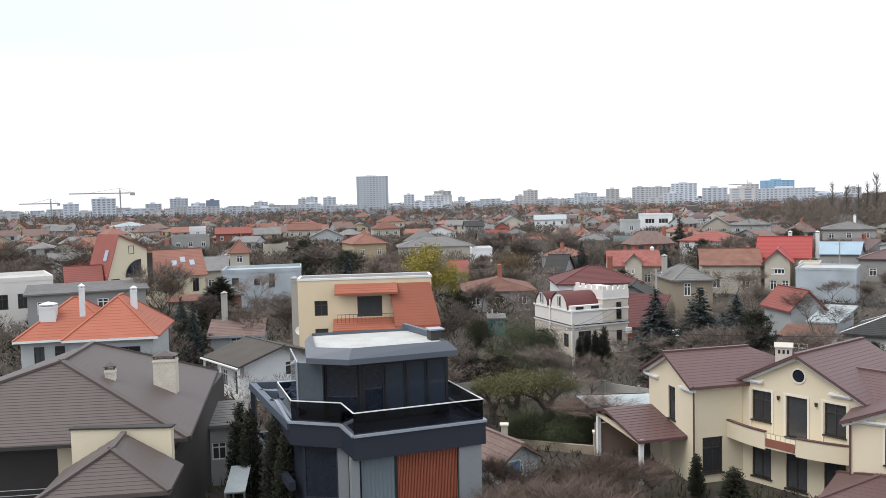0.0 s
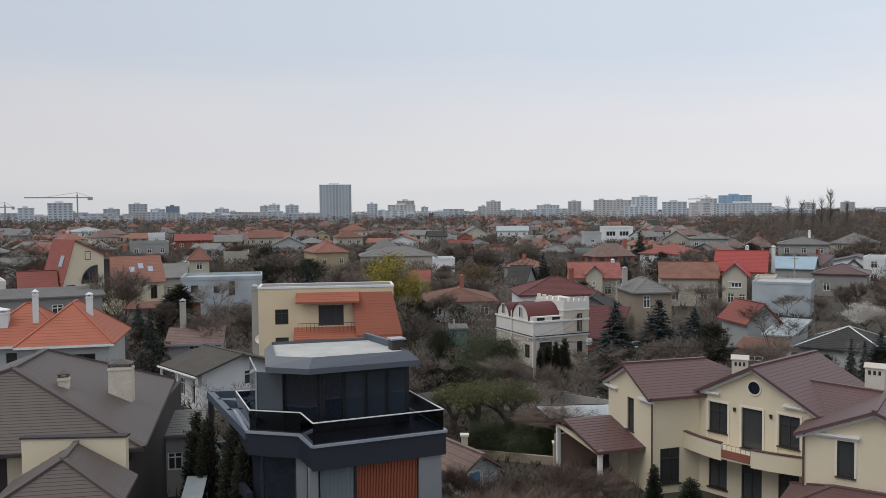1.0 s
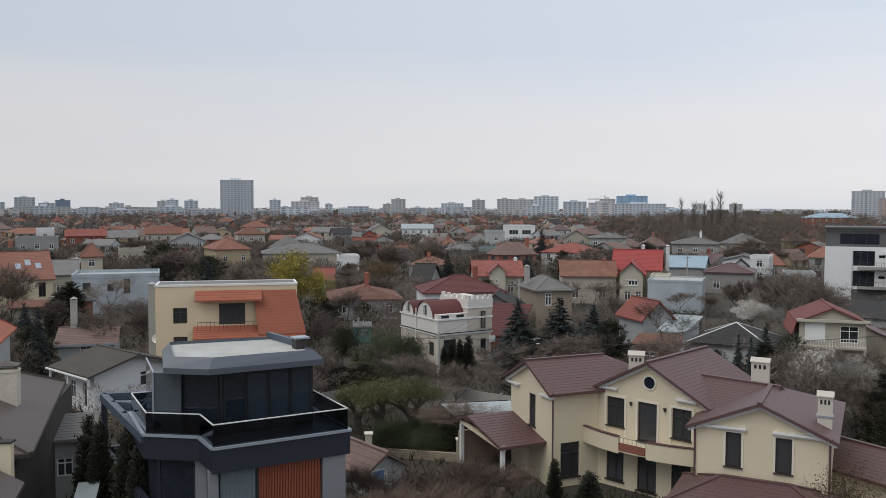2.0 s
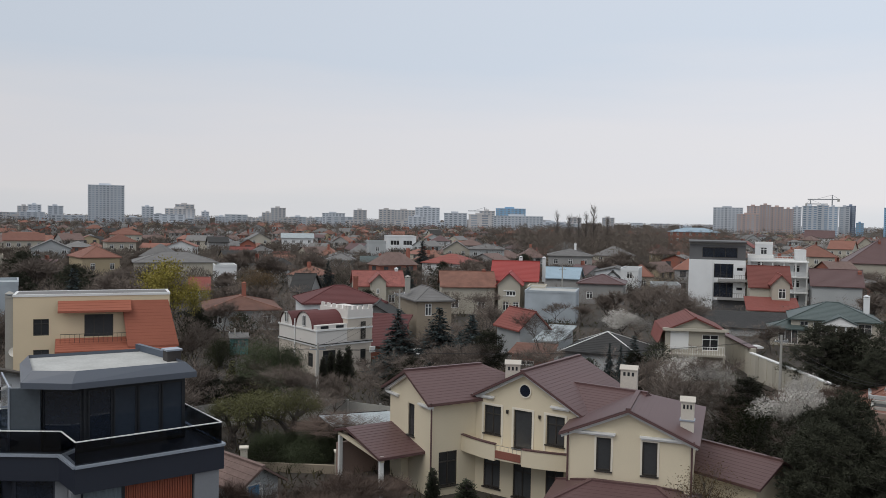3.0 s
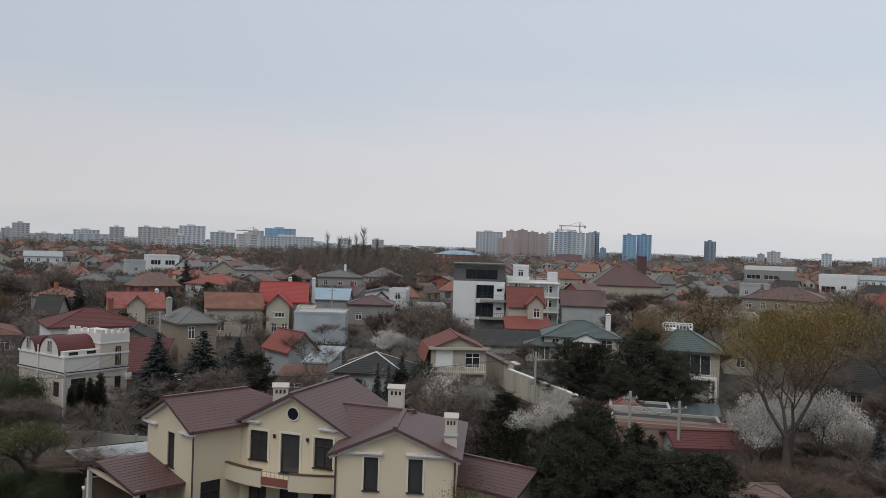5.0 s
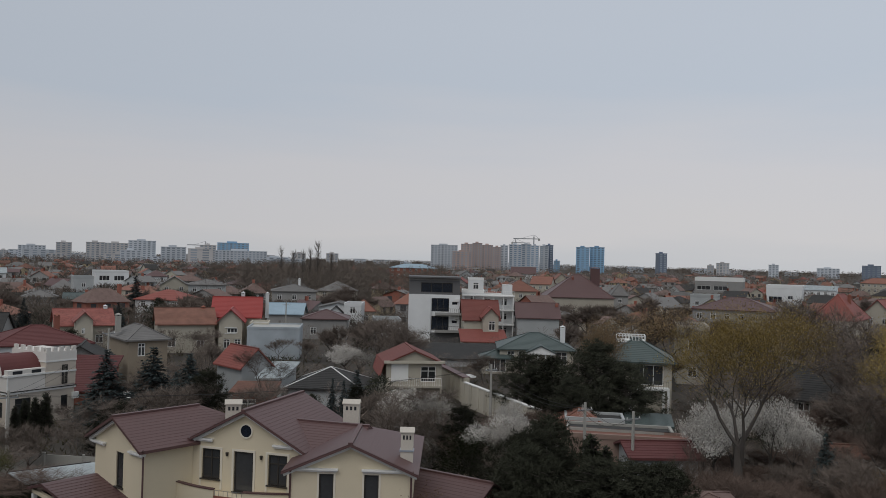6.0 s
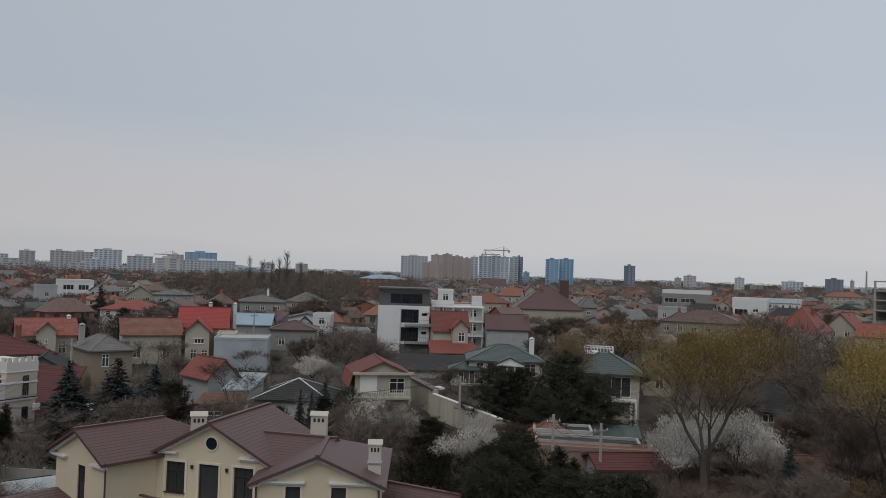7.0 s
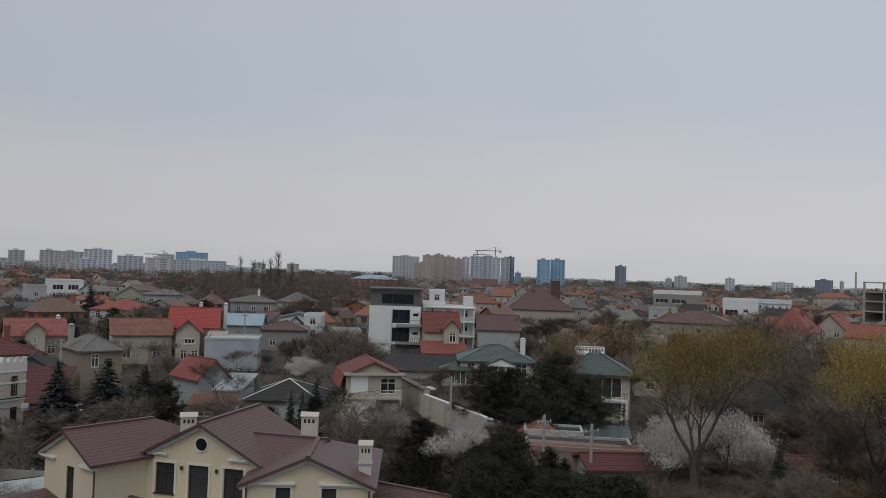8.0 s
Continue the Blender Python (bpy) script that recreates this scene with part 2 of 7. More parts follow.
# ---- mesh helpers ----
class Shape:
    """Collects vertices and faces of one mesh."""

    def __init__(self):
        self.v, self.f, self.m = [], [], []

    def face(self, pts, mi=0):
        i = len(self.v)
        self.v += [tuple(p) for p in pts]
        self.f.append(tuple(range(i, i + len(pts))))
        self.m.append(mi)
        return self

    def box(self, x0, y0, z0, x1, y1, z1, mi=0):
        i = len(self.v)
        self.v += [(x, y, z) for z in (z0, z1) for x, y in ((x0, y0), (x1, y0), (x1, y1), (x0, y1))]
        for q in ((0, 3, 2, 1), (4, 5, 6, 7), (0, 1, 5, 4), (1, 2, 6, 5), (2, 3, 7, 6), (3, 0, 4, 7)):
            self.f.append(tuple(i + k for k in q))
            self.m.append(mi)
        return self

    def prism(self, poly, z0, z1, mi=0):
        n, i = len(poly), len(self.v)
        self.v += [(x, y, z0) for x, y in poly] + [(x, y, z1) for x, y in poly]
        self.f += [tuple(i + k for k in reversed(range(n))), tuple(i + n + k for k in range(n))]
        self.f += [(i + k, i + (k + 1) % n, i + n + (k + 1) % n, i + n + k) for k in range(n)]
        self.m += [mi] * (n + 2)
        return self

    def slab(self, pts, thick, mi=0, drop=0.0):
        n, i = len(pts), len(self.v)
        self.v += [(x, y, z - drop) for x, y, z in pts] + [(x, y, z - drop - thick) for x, y, z in pts]
        self.f += [tuple(i + k for k in range(n)), tuple(i + n + k for k in reversed(range(n)))]
        self.f += [(i + n + k, i + n + (k + 1) % n, i + (k + 1) % n, i + k) for k in range(n)]
        self.m += [mi] * (n + 2)
        return self

    def tube(self, p, q, r0, r1, n=5, mi=0):
        p, q = Vector(p), Vector(q)
        ax = (q - p).normalized()
        s = ax.orthogonal().normalized()
        t = ax.cross(s)
        i = len(self.v)
        for c, r in ((p, r0), (q, r1)):
            self.v += [tuple(c + (s * math.cos(2 * math.pi * k / n) + t * math.sin(2 * math.pi * k / n)) * r) for k in range(n)]
        self.f += [(i + k, i + (k + 1) % n, i + n + (k + 1) % n, i + n + k) for k in range(n)]
        self.f += [tuple(i + k for k in reversed(range(n))), tuple(i + n + k for k in range(n))]
        self.m += [mi] * (n + 2)
        return self

    def bar(self, p, q, w, h, mi=0):
        """A beam of width w and height h from p to q, its top along the line."""
        p, q = Vector(p), Vector(q)
        ax = (q - p).normalized()
        side = ax.cross(Vector((0, 0, 1)))
        side = (side.normalized() if side.length > 0.01 else Vector((1, 0, 0))) * (w / 2)
        up = side.cross(ax).normalized() * h
        i = len(self.v)
        for c in (p, q):
            self.v += [tuple(c + side), tuple(c - side), tuple(c - side - up), tuple(c + side - up)]
        for k in range(4):
            self.f.append((i + k, i + (k + 1) % 4, i + 4 + (k + 1) % 4, i + 4 + k))
            self.m.append(mi)
        self.f += [(i, i + 3, i + 2, i + 1), (i + 4, i + 5, i + 6, i + 7)]
        self.m += [mi, mi]
        return self

    def mesh(self, name, *mats, fix=True, smooth=False):
        me = bpy.data.meshes.new(name)
        me.from_pydata(self.v, [], self.f)
        for m in mats:
            me.materials.append(m)
        if len(mats) > 1:
            me.polygons.foreach_set("material_index", self.m)
        if fix:
            bm = bmesh.new()
            bm.from_mesh(me)
            bmesh.ops.recalc_face_normals(bm, faces=bm.faces)
            bm.to_mesh(me)
            bm.free()
        if smooth:
            me.polygons.foreach_set("use_smooth", [True] * len(me.polygons))
        me.update()
        return me


def part(name, shape, mats, parent, label="", m=None):
    """Links a shape or a mesh as one mesh object under a thing or a part."""
    mats = mats if isinstance(mats, (list, tuple)) else [mats]
    me = shape.mesh(name, *mats) if isinstance(shape, Shape) else shape
    ob = new(name, me)
    ob.parent = parent
    if m is not None:
        ob.matrix_basis = m
    return tagged(ob, label)


def thing(name, label, category, x, y, z=0.0, rz=0.0, group="", kind=""):
    ob = new(name)
    ob.matrix_basis = pose(x, y, z, 0, 0, rz)
    ob.empty_display_size = 0.3
    return tagged(ob, label, category, group, kind)


def lerp(a, b, t):
    return tuple(p + (q - p) * t for p, q in zip(a, b))


def courses(s, ea, eb, rb, ra, step=0.36, lip=0.022, thick=0.14, mi=0):
    """A roof slope from the eave ea-eb up to ra-rb, in courses that overlap like tiles."""
    length = (Vector(lerp(ra, rb, 0.5)) - Vector(lerp(ea, eb, 0.5))).length
    n = max(1, round(length / step))
    for k in range(n):
        a0, b0, a1, b1 = lerp(ea, ra, k / n), lerp(eb, rb, k / n), lerp(ea, ra, (k + 1) / n), lerp(eb, rb, (k + 1) / n)
        up = (0, 0, lip)
        a0u, b0u = tuple(map(sum, zip(a0, up))), tuple(map(sum, zip(b0, up)))
        s.face([a0u, b0u, b1, a1], mi)
        s.face([a0, b0, b0u, a0u], mi)
    pts = [ea, eb, rb] + ([ra] if (Vector(ra) - Vector(rb)).length > 0.01 else [])
    s.slab(pts, thick, mi, 0.012)


PANES = {}


def lattice(xs, zs, near, frame_mat, pane_mat):
    """A window frame in one piece: the odd cells of the grid are open, or glazed."""
    at_, v, f, mi = {}, [], [], []

    def put(pts, m=0):
        q = []
        for p in pts:
            k = tuple(round(c, 4) for c in p)
            if k not in at_:
                at_[k] = len(v)
                v.append(k)
            q.append(at_[k])
        f.append(q)
        mi.append(m)

    y0, y1 = 0.06, 0.12
    cells = [(i, j) for i in range(len(xs) - 1) for j in range(len(zs) - 1)]
    for i, j in cells:
        a, b, c, d = xs[i], xs[i + 1], zs[j], zs[j + 1]
        if i % 2 and j % 2:
            for (xa, za), (xb, zb) in (((a, c), (b, c)), ((b, c), (b, d)), ((b, d), (a, d)), ((a, d), (a, c))):
                put([(xa, y0, za), (xb, y0, zb), (xb, y1, zb), (xa, y1, za)])
            if not near:
                put([(a, y1, c), (b, y1, c), (b, y1, d), (a, y1, d)], 1)
        else:
            put([(a, y0, c), (b, y0, c), (b, y0, d), (a, y0, d)])
    me = bpy.data.meshes.new("window")
    me.from_pydata(v, [], f)
    me.materials.append(frame_mat)
    if not near:
        me.materials.append(pane_mat)
        me.polygons.foreach_set("material_index", mi)
    pane = Shape().box(xs[0] + 0.02, 0.1, zs[0] + 0.02, xs[-1] - 0.02, 0.115, zs[-1] - 0.02).mesh("pane", pane_mat) if near else None
    return me, pane



def window(parent, m, w, h, near=True, style="cross", frame_mat=None, pane_mat=None, sill=None, name="window"):
    """A window set into an opening; m: its lower middle on the wall's face, y inwards."""
    frame_mat, pane_mat = frame_mat or TRIM, pane_mat or GLASS
    key = (round(w, 2), round(h, 2), near, style, frame_mat.name, pane_mat.name)
    if key not in PANES:
        b = 0.07 if near else 0.1
        xs, zs = [-w / 2, -w / 2 + b], [0, b]
        if style in ("cross", "mullion"):
            xs += [-b / 2, b / 2]
        if style == "three":
            xs += [-w / 6 - b / 2, -w / 6 + b / 2, w / 6 - b / 2, w / 6 + b / 2]
        if style == "cross":
            zs += [h * 0.68, h * 0.68 + b]
        PANES[key] = lattice(xs + [w / 2 - b, w / 2], zs + [h - b, h], near, frame_mat, pane_mat)
    fm, pm = PANES[key]
    ob = part(name, fm, frame_mat, parent, m=m)
    if pm:
        part("pane", pm, pane_mat, ob)
    if sill:
        part("sill", Shape().box(-w / 2 - 0.08, -0.1, -0.07, w / 2 + 0.08, 0.08, 0.0), sill, ob)
    return ob


def facade(s, m, w, h, holes, top=None, mi=0):
    """One wall face with real openings; holes: (u, z, w, h). top: extra outline points above h, for a gable."""
    xs = sorted({0.0, w, *[u - a / 2 for u, z, a, b in holes], *[u + a / 2 for u, z, a, b in holes]})
    zs = sorted({0.0, h, *[z for u, z, a, b in holes], *[z + b for u, z, a, b in holes]})
    for x0, x1 in zip(xs, xs[1:]):
        for z0, z1 in zip(zs, zs[1:]):
            cx, cz = (x0 + x1) / 2, (z0 + z1) / 2
            if not any(abs(cx - u) < a / 2 and z < cz < z + b for u, z, a, b in holes):
                s.face([m @ Vector(p) for p in ((x0, 0, z0), (x1, 0, z0), (x1, 0, z1), (x0, 0, z1))], mi)
    r = 0.14
    for u, z, a, b in holes:
        c = ((u - a / 2, z), (u + a / 2, z), (u + a / 2, z + b), (u - a / 2, z + b))
        for (xa, za), (xb, zb) in zip(c, c[1:] + c[:1]):
            s.face([m @ Vector(p) for p in ((xa, 0, za), (xa, r, za), (xb, r, zb), (xb, 0, zb))], mi)
    if top:
        s.face([m @ Vector((x, 0, z)) for x, z in [(0, h), (w, h)] + top], mi)


def face_frames(w, d):
    return {"f": (Matrix.Translation((-w / 2, -d / 2, 0)), w),
            "r": (Matrix.Translation((w / 2, -d / 2, 0)) @ Matrix.Rotation(radians(90), 4, "Z"), d),
            "b": (Matrix.Translation((w / 2, d / 2, 0)) @ Matrix.Rotation(radians(180), 4, "Z"), w),
            "l": (Matrix.Translation((-w / 2, d / 2, 0)) @ Matrix.Rotation(radians(-90), 4, "Z"), d)}


def auto_windows(length, h, every=3.0, ww=1.2, wh=1.4, sill=0.95):
    storeys = max(1, int(h / 2.7))
    n = max(1, int(length / every))
    return [((i + 0.5) * length / n, k * (h / storeys) + sill, ww, min(wh, h / storeys - sill - 0.25)) for k in range(storeys) for i in range(n)]


def block(parent, w, d, h, roof, rh, wall, tile, wins=None, over=0.4, m=None, near=False, style="cross", frame_mat=None, pane_mat=None,
          sill=None, base=0.0, step=0.36, trim=None, caps=None, lip=0.02):
    """One block of a house with walls, openings, windows and a roof, under parent."""
    m = m or Matrix()
    s = Shape()
    frames = face_frames(w, d)
    wins = wins if wins is not None else {k: auto_windows(frames[k][1], h) for k in "flr"}
    wins = {k: [q for q in v if q[0] - q[2] / 2 > 0.1 and q[0] + q[2] / 2 < frames[k][1] - 0.1 and q[1] + q[3] < h - 0.05] for k, v in wins.items()}
    for k, (fm, length) in frames.items():
        top = None
        if roof == "gx" and k in "lr" or roof == "gy" and k in "fb":
            top = [(length / 2, h + rh)]
        if roof == "shed" and k in "lr":
            top = [(length, h + rh)] if k == "r" else [(0, h + rh)]
        if roof == "shed" and k == "b":
            top = [(length, h + rh), (0, h + rh)]
        facade(s, Matrix.Translation((0, 0, base)) @ fm, length, h - base, [(u, z - base, a, b) for u, z, a, b, *_ in wins.get(k, [])],
               [(x, z - base) for x, z in top] if top else None)
    part("wall", s, wall, parent, m=m)
    for k in wins:
        fm, length = frames[k]
        for u, z, a, b, *st in wins[k]:
            window(parent, m @ fm @ Matrix.Translation((u, 0, z)), a, b, near, st[0] if st else style, frame_mat, pane_mat, sill)
    if roof == "flat":
        over = min(over, 0.05)
    r, o, W, D = Shape(), over, w / 2 + over, d / 2 + over
    lines = []
    if roof == "gx":
        e = h - rh * o / (d / 2)
        for q in (-1, 1):
            courses(r, (-W * -q, q * D, e), (W * -q, q * D, e), (W * -q, 0, h + rh), (-W * -q, 0, h + rh), step, lip)
        lines = [((-W, 0, h + rh), (W, 0, h + rh))]
    elif roof == "gy":
        e = h - rh * o / (w / 2)
        for q in (-1, 1):
            courses(r, (q * W, -D * q, e), (q * W, D * q, e), (0, D * q, h + rh), (0, -D * q, h + rh), step, lip)
        lines = [((0, -D, h + rh), (0, D, h + rh))]
    elif roof == "hip":
        e = h - 0.08
        if w >= d:
            a, b = (-(W - D), 0, h + rh), (W - D, 0, h + rh)
        else:
            a, b = (0, -(D - W), h + rh), (0, D - W, h + rh)
        c = [(-W, -D, e), (W, -D, e), (W, D, e), (-W, D, e)]
        if w >= d:
            for ea, eb, rb, ra in ((c[0], c[1], b, a), (c[1], c[2], b, b), (c[2], c[3], a, b), (c[3], c[0], a, a)):
                courses(r, ea, eb, rb, ra, step, lip)
            lines = [(a, b), (a, c[0]), (a, c[3]), (b, c[1]), (b, c[2])]
        else:
            for ea, eb, rb, ra in ((c[0], c[1], a, a), (c[1], c[2], b, a), (c[2], c[3], b, b), (c[3], c[0], a, b)):
                courses(r, ea, eb, rb, ra, step, lip)
            lines = [(a, b), (a, c[0]), (a, c[1]), (b, c[2]), (b, c[3])]
    elif roof == "shed":
        sl = rh / d
        courses(r, (-W, -D, h - sl * o), (W, -D, h - sl * o), (W, D, h + rh + sl * o), (-W, D, h + rh + sl * o), step, lip)
    elif roof == "flat":
        r.box(-w / 2 + 0.02, -d / 2 + 0.02, h - 0.25, w / 2 - 0.02, d / 2 - 0.02, h)
        part("roof", r, tile, parent, m=m)
        if rh:
            p = Shape()
            t = 0.22
            for x0, y0, x1, y1 in ((-W, -D, W, -D + t), (-W, D - t, W, D), (-W, -D + t, -W + t, D - t), (W - t, -D + t, W, D - t)):
                p.box(x0, y0, h - 0.15, x1, y1, h + rh)
            part("parapet", p, trim or wall, parent, m=m)
        return
    part("roof", r, tile, parent, m=m)
    if caps is not False:
        for p, q in lines:
            part("ridge_cap", Shape().bar(Vector(p) + Vector((0, 0, 0.06)), Vector(q) + Vector((0, 0, 0.06)), 0.12 if caps is TRIM else 0.24, 0.1), caps or tile, parent, m=m)
    if trim:
        f = Shape()
        zt = (h - 0.08) if roof == "hip" else h
        for x0, y0, x1, y1 in ((-W, -D - 0.03, W, -D), (-W, D, W, D + 0.03)):
            if roof in ("hip", "gx"):
                ze = zt if roof == "hip" else e
                f.box(x0, y0, ze - 0.2, x1, y1, ze)
        if f.v:
            part("gutter", f, trim, parent, m=m)


def chimney(parent, x, y, z0, z1, w=0.6, d=0.6, mat=None, cap=None, m=None):
    m = m or Matrix()
    s = Shape().box(x - w / 2, y - d / 2, z0, x + w / 2, y + d / 2, z1)
    s.box(x - w / 2 - 0.03, y - d / 2 - 0.03, z1 - 0.16, x + w / 2 + 0.03, y + d / 2 + 0.03, z1 - 0.08)
    ob = part("chimney", s, mat or CREAM, parent, m=m)
    c = Shape()
    for sx in (-1, 1):
        for sy in (-1, 1):
            c.box(x + sx * (w / 2 - 0.06) - 0.05, y + sy * (d / 2 - 0.06) - 0.05, z1, x + sx * (w / 2 - 0.06) + 0.05, y + sy * (d / 2 - 0.06) + 0.05, z1 + 0.18)
    W, D, z = w / 2 + 0.04, d / 2 + 0.04, z1 + 0.18
    for ea, eb in (((-W, -D), (W, -D)), ((W, -D), (W, D)), ((W, D), (-W, D)), ((-W, D), (-W, -D))):
        c.slab([(x + ea[0], y + ea[1], z), (x + eb[0], y + eb[1], z), (x, y, z + 0.22)], 0.04)
    part("cap", c, cap or mat or CREAM, ob)
    return ob


def house(label, x, y, rz, w, d, h, roof, rh, wall, tile, wins=None, name="house", chim=(), group="", **kw):
    """A house of one block; x, y: the middle of its plan."""
    hs = thing(name, label, "house", x, y, 0, rz, group)
    block(hs, w, d, h, roof, rh, wall, tile, wins, **kw)
    for cx, cy, z0, z1, *mat in chim:
        chimney(hs, cx, cy, z0, z1, mat=mat[0] if mat else BRICK)
    return hs


# ---- ground ----
gs = Shape()
rings = [12, 30, 60, 100, 160, 260, 420, 700, 1200, 2200, 4800]
for a, b in zip([0] + rings, rings):
    for k in range(48):
        t0, t1 = 2 * math.pi * k / 48, 2 * math.pi * (k + 1) / 48
        if a:
            gs.face([(a * math.cos(t0), a * math.sin(t0), 0), (b * math.cos(t0), b * math.sin(t0), 0), (b * math.cos(t1), b * math.sin(t1), 0), (a * math.cos(t1), a * math.sin(t1), 0)])
        else:
            gs.face([(0, 0, 0), (b * math.cos(t0), b * math.sin(t0), 0), (b * math.cos(t1), b * math.sin(t1), 0)])
tagged(new("ground", gs.mesh("ground", SOIL)), "brown garden soil with dead grass reaching the horizon", "ground", kind="structure")

# ---- the cream villa with the wine-coloured roofs ----
def at(x, y, rz=0.0, z=0.0):
    return pose(x, y, z, 0, 0, rz)


def front(x, y, rz, d):
    """The pose of a block whose front wall's middle stands at x, y."""
    a = radians(rz)
    return at(x - math.sin(a) * d / 2, y + math.cos(a) * d / 2, rz)


def balustrade(parent, m, mat, spots, z0, z1, r=0.02, rail=0.03):
    """A railing: a handrail through the spots (x, y) and one baluster at each."""
    h = Shape()
    for (xa, ya), (xb, yb) in zip(spots, spots[1:]):
        h.tube((xa, ya, z1), (xb, yb, z1), rail, rail, 4)
    part("handrail", h, mat, parent, m=m)
    bar_ = Shape().tube((0, 0, z0), (0, 0, z1), r, r, 4).mesh("baluster", mat)
    for x, y in spots:
        part("baluster", bar_, mat, parent, m=(m or Matrix()) @ Matrix.Translation((x, y, 0)))


def cornice(parent, m, u0, u1, z, mat=None):
    s = Shape().box(u0, -0.22, z, u1, 0.02, z + 0.09).box(u0 + 0.06, -0.13, z - 0.09, u1 - 0.06, 0.02, z)
    return part("cornice", s, mat or TRIM, parent, m=m)


villa = thing("villa", "cream rendered villa with dark wine metal-tile roofs and a curved balcony", "house", 0, 0)
V = dict(near=True, frame_mat=DARKFRAME, sill=DARKFRAME, over=0.45, caps=T_WINE, lip=0.010, step=0.25)
# left wing, its gable end to the side
wing_l = front(12.35, 46.55, 18, 5.0)
block(villa, 4.6, 5.0, 5.75, "gx", 1.25, CREAM, T_WINE, {"f": [(1.2, 0.55, 1.25, 2.0)], "l": [(2.7, 3.1, 0.75, 1.9, "plain")]}, m=wing_l, **V)
join = wing_l @ pose(2.75, 0.1, 0)
block(villa, 5.2, 4.8, 5.72, "hip", 1.2, CREAM, T_WINE, {}, m=join, **{**V, "caps": False})
fl = face_frames(4.6, 5.0)
cornice(villa, wing_l @ fl["l"][0], -0.3, 1.2, 5.2)
cornice(villa, wing_l @ fl["l"][0], 3.8, 5.3, 5.2)
# middle, with the round window and balcony
mid = front(15.29, 44.28, -48.5, 6.4)
block(villa, 6.65, 6.4, 5.8, "gy", 1.75, CREAM, T_WINE,
      {"f": [(1.17, 3.55, 1.12, 1.65), (3.2, 3.0, 1.18, 2.2, "plain"), (5.27, 3.55, 1.12, 1.65), (1.17, 0.4, 1.12, 1.9), (3.2, 0.2, 1.18, 2.1), (5.27, 0.4, 1.12, 1.9)]}, m=mid, **V)
fm = mid @ face_frames(6.65, 6.4)["f"][0]
for u in (1.17, 3.2, 5.27):
    w2 = 0.6
    s = Shape()
    for x0, x1, z0, z1 in ((u - w2 - 0.12, u - w2, 3.0, 5.2), (u + w2, u + w2 + 0.12, 3.0, 5.2), (u - w2 - 0.12, u + w2 + 0.12, 5.2, 5.32)):
        s.box(x0, -0.04, z0, x1, 0.02, z1)
    part("window_surround", s, CREAMTRIM, villa, m=fm)
cornice(villa, fm, -0.3, 1.3, 5.68)
cornice(villa, fm, 5.0, 6.2, 5.68)
ring, eye = Shape(), Shape()
for k in range(20):
    a0, a1 = 2 * math.pi * k / 20, 2 * math.pi * (k + 1) / 20
    def at_r(r, a, y):
        return (3.32 + r * math.cos(a), y, 6.35 + r * math.sin(a))
    ring.face([at_r(0.34, a0, -0.06), at_r(0.34, a1, -0.06), at_r(0.41, a1, -0.06), at_r(0.41, a0, -0.06)])
    ring.face([at_r(0.41, a0, -0.06), at_r(0.41, a1, -0.06), at_r(0.41, a1, 0.02), at_r(0.41, a0, 0.02)])
    ring.face([at_r(0.34, a0, -0.06), at_r(0.34, a1, -0.06), at_r(0.34, a1, 0.02), at_r(0.34, a0, 0.02)])
    eye.face([at_r(0.34, a0, -0.02), at_r(0.34, a1, -0.02), (3.32, -0.02, 6.35)])
rw = part("round_window", ring, CREAMTRIM, villa, "round attic window", m=fm)
part("pane", eye, BLACKGLASS, rw)
for u in (2.2, 4.3):
    part("wall_lamp", Shape().tube((u, -0.08, 4.9), (u, -0.08, 5.1), 0.06, 0.09, 8), DARKFRAME, villa, "small dark wall lamp", m=fm)
# curved balcony, solid at its ends and broken open in the middle
def bow(u):
    return -1.55 + 0.75 * ((u - 3.0) / 3.6) ** 2


def strip(lo, hi, inner, outer, n=12):
    us = [lo + (hi - lo) * k / n for k in range(n + 1)]
    return [(u, bow(u) + outer) for u in us] + [(u, bow(u) + inner) for u in reversed(us)]


us = [-0.6 + 7.2 * k / 24 for k in range(25)]
slab = Shape().prism([(u, bow(u)) for u in us] + [(6.6, 0.02), (-0.6, 0.02)], 2.6, 2.88)
balcony = part("balcony", slab, CREAM, villa, "curved cream balcony with its railing broken open", m=fm)
for lo, hi in ((-0.6, 2.3), (4.0, 6.6)):
    part("parapet", Shape().prism(strip(lo, hi, 0.14, -0.02), 2.5, 3.42), CREAM, balcony)
    part("coping", Shape().prism(strip(lo, hi, 0.18, -0.06), 3.42, 3.48), T_WINE, balcony)
balustrade(balcony, None, STEEL, [(u, bow(u) + 0.05) for u in np.linspace(2.35, 3.95, 7)], 2.86, 3.4, 0.012, 0.015)
part("rubble", Shape().box(2.35, bow(3) - 0.03, 2.7, 3.95, bow(3) + 0.05, 3.12), BRICK, balcony, "exposed crumbling brick edge")
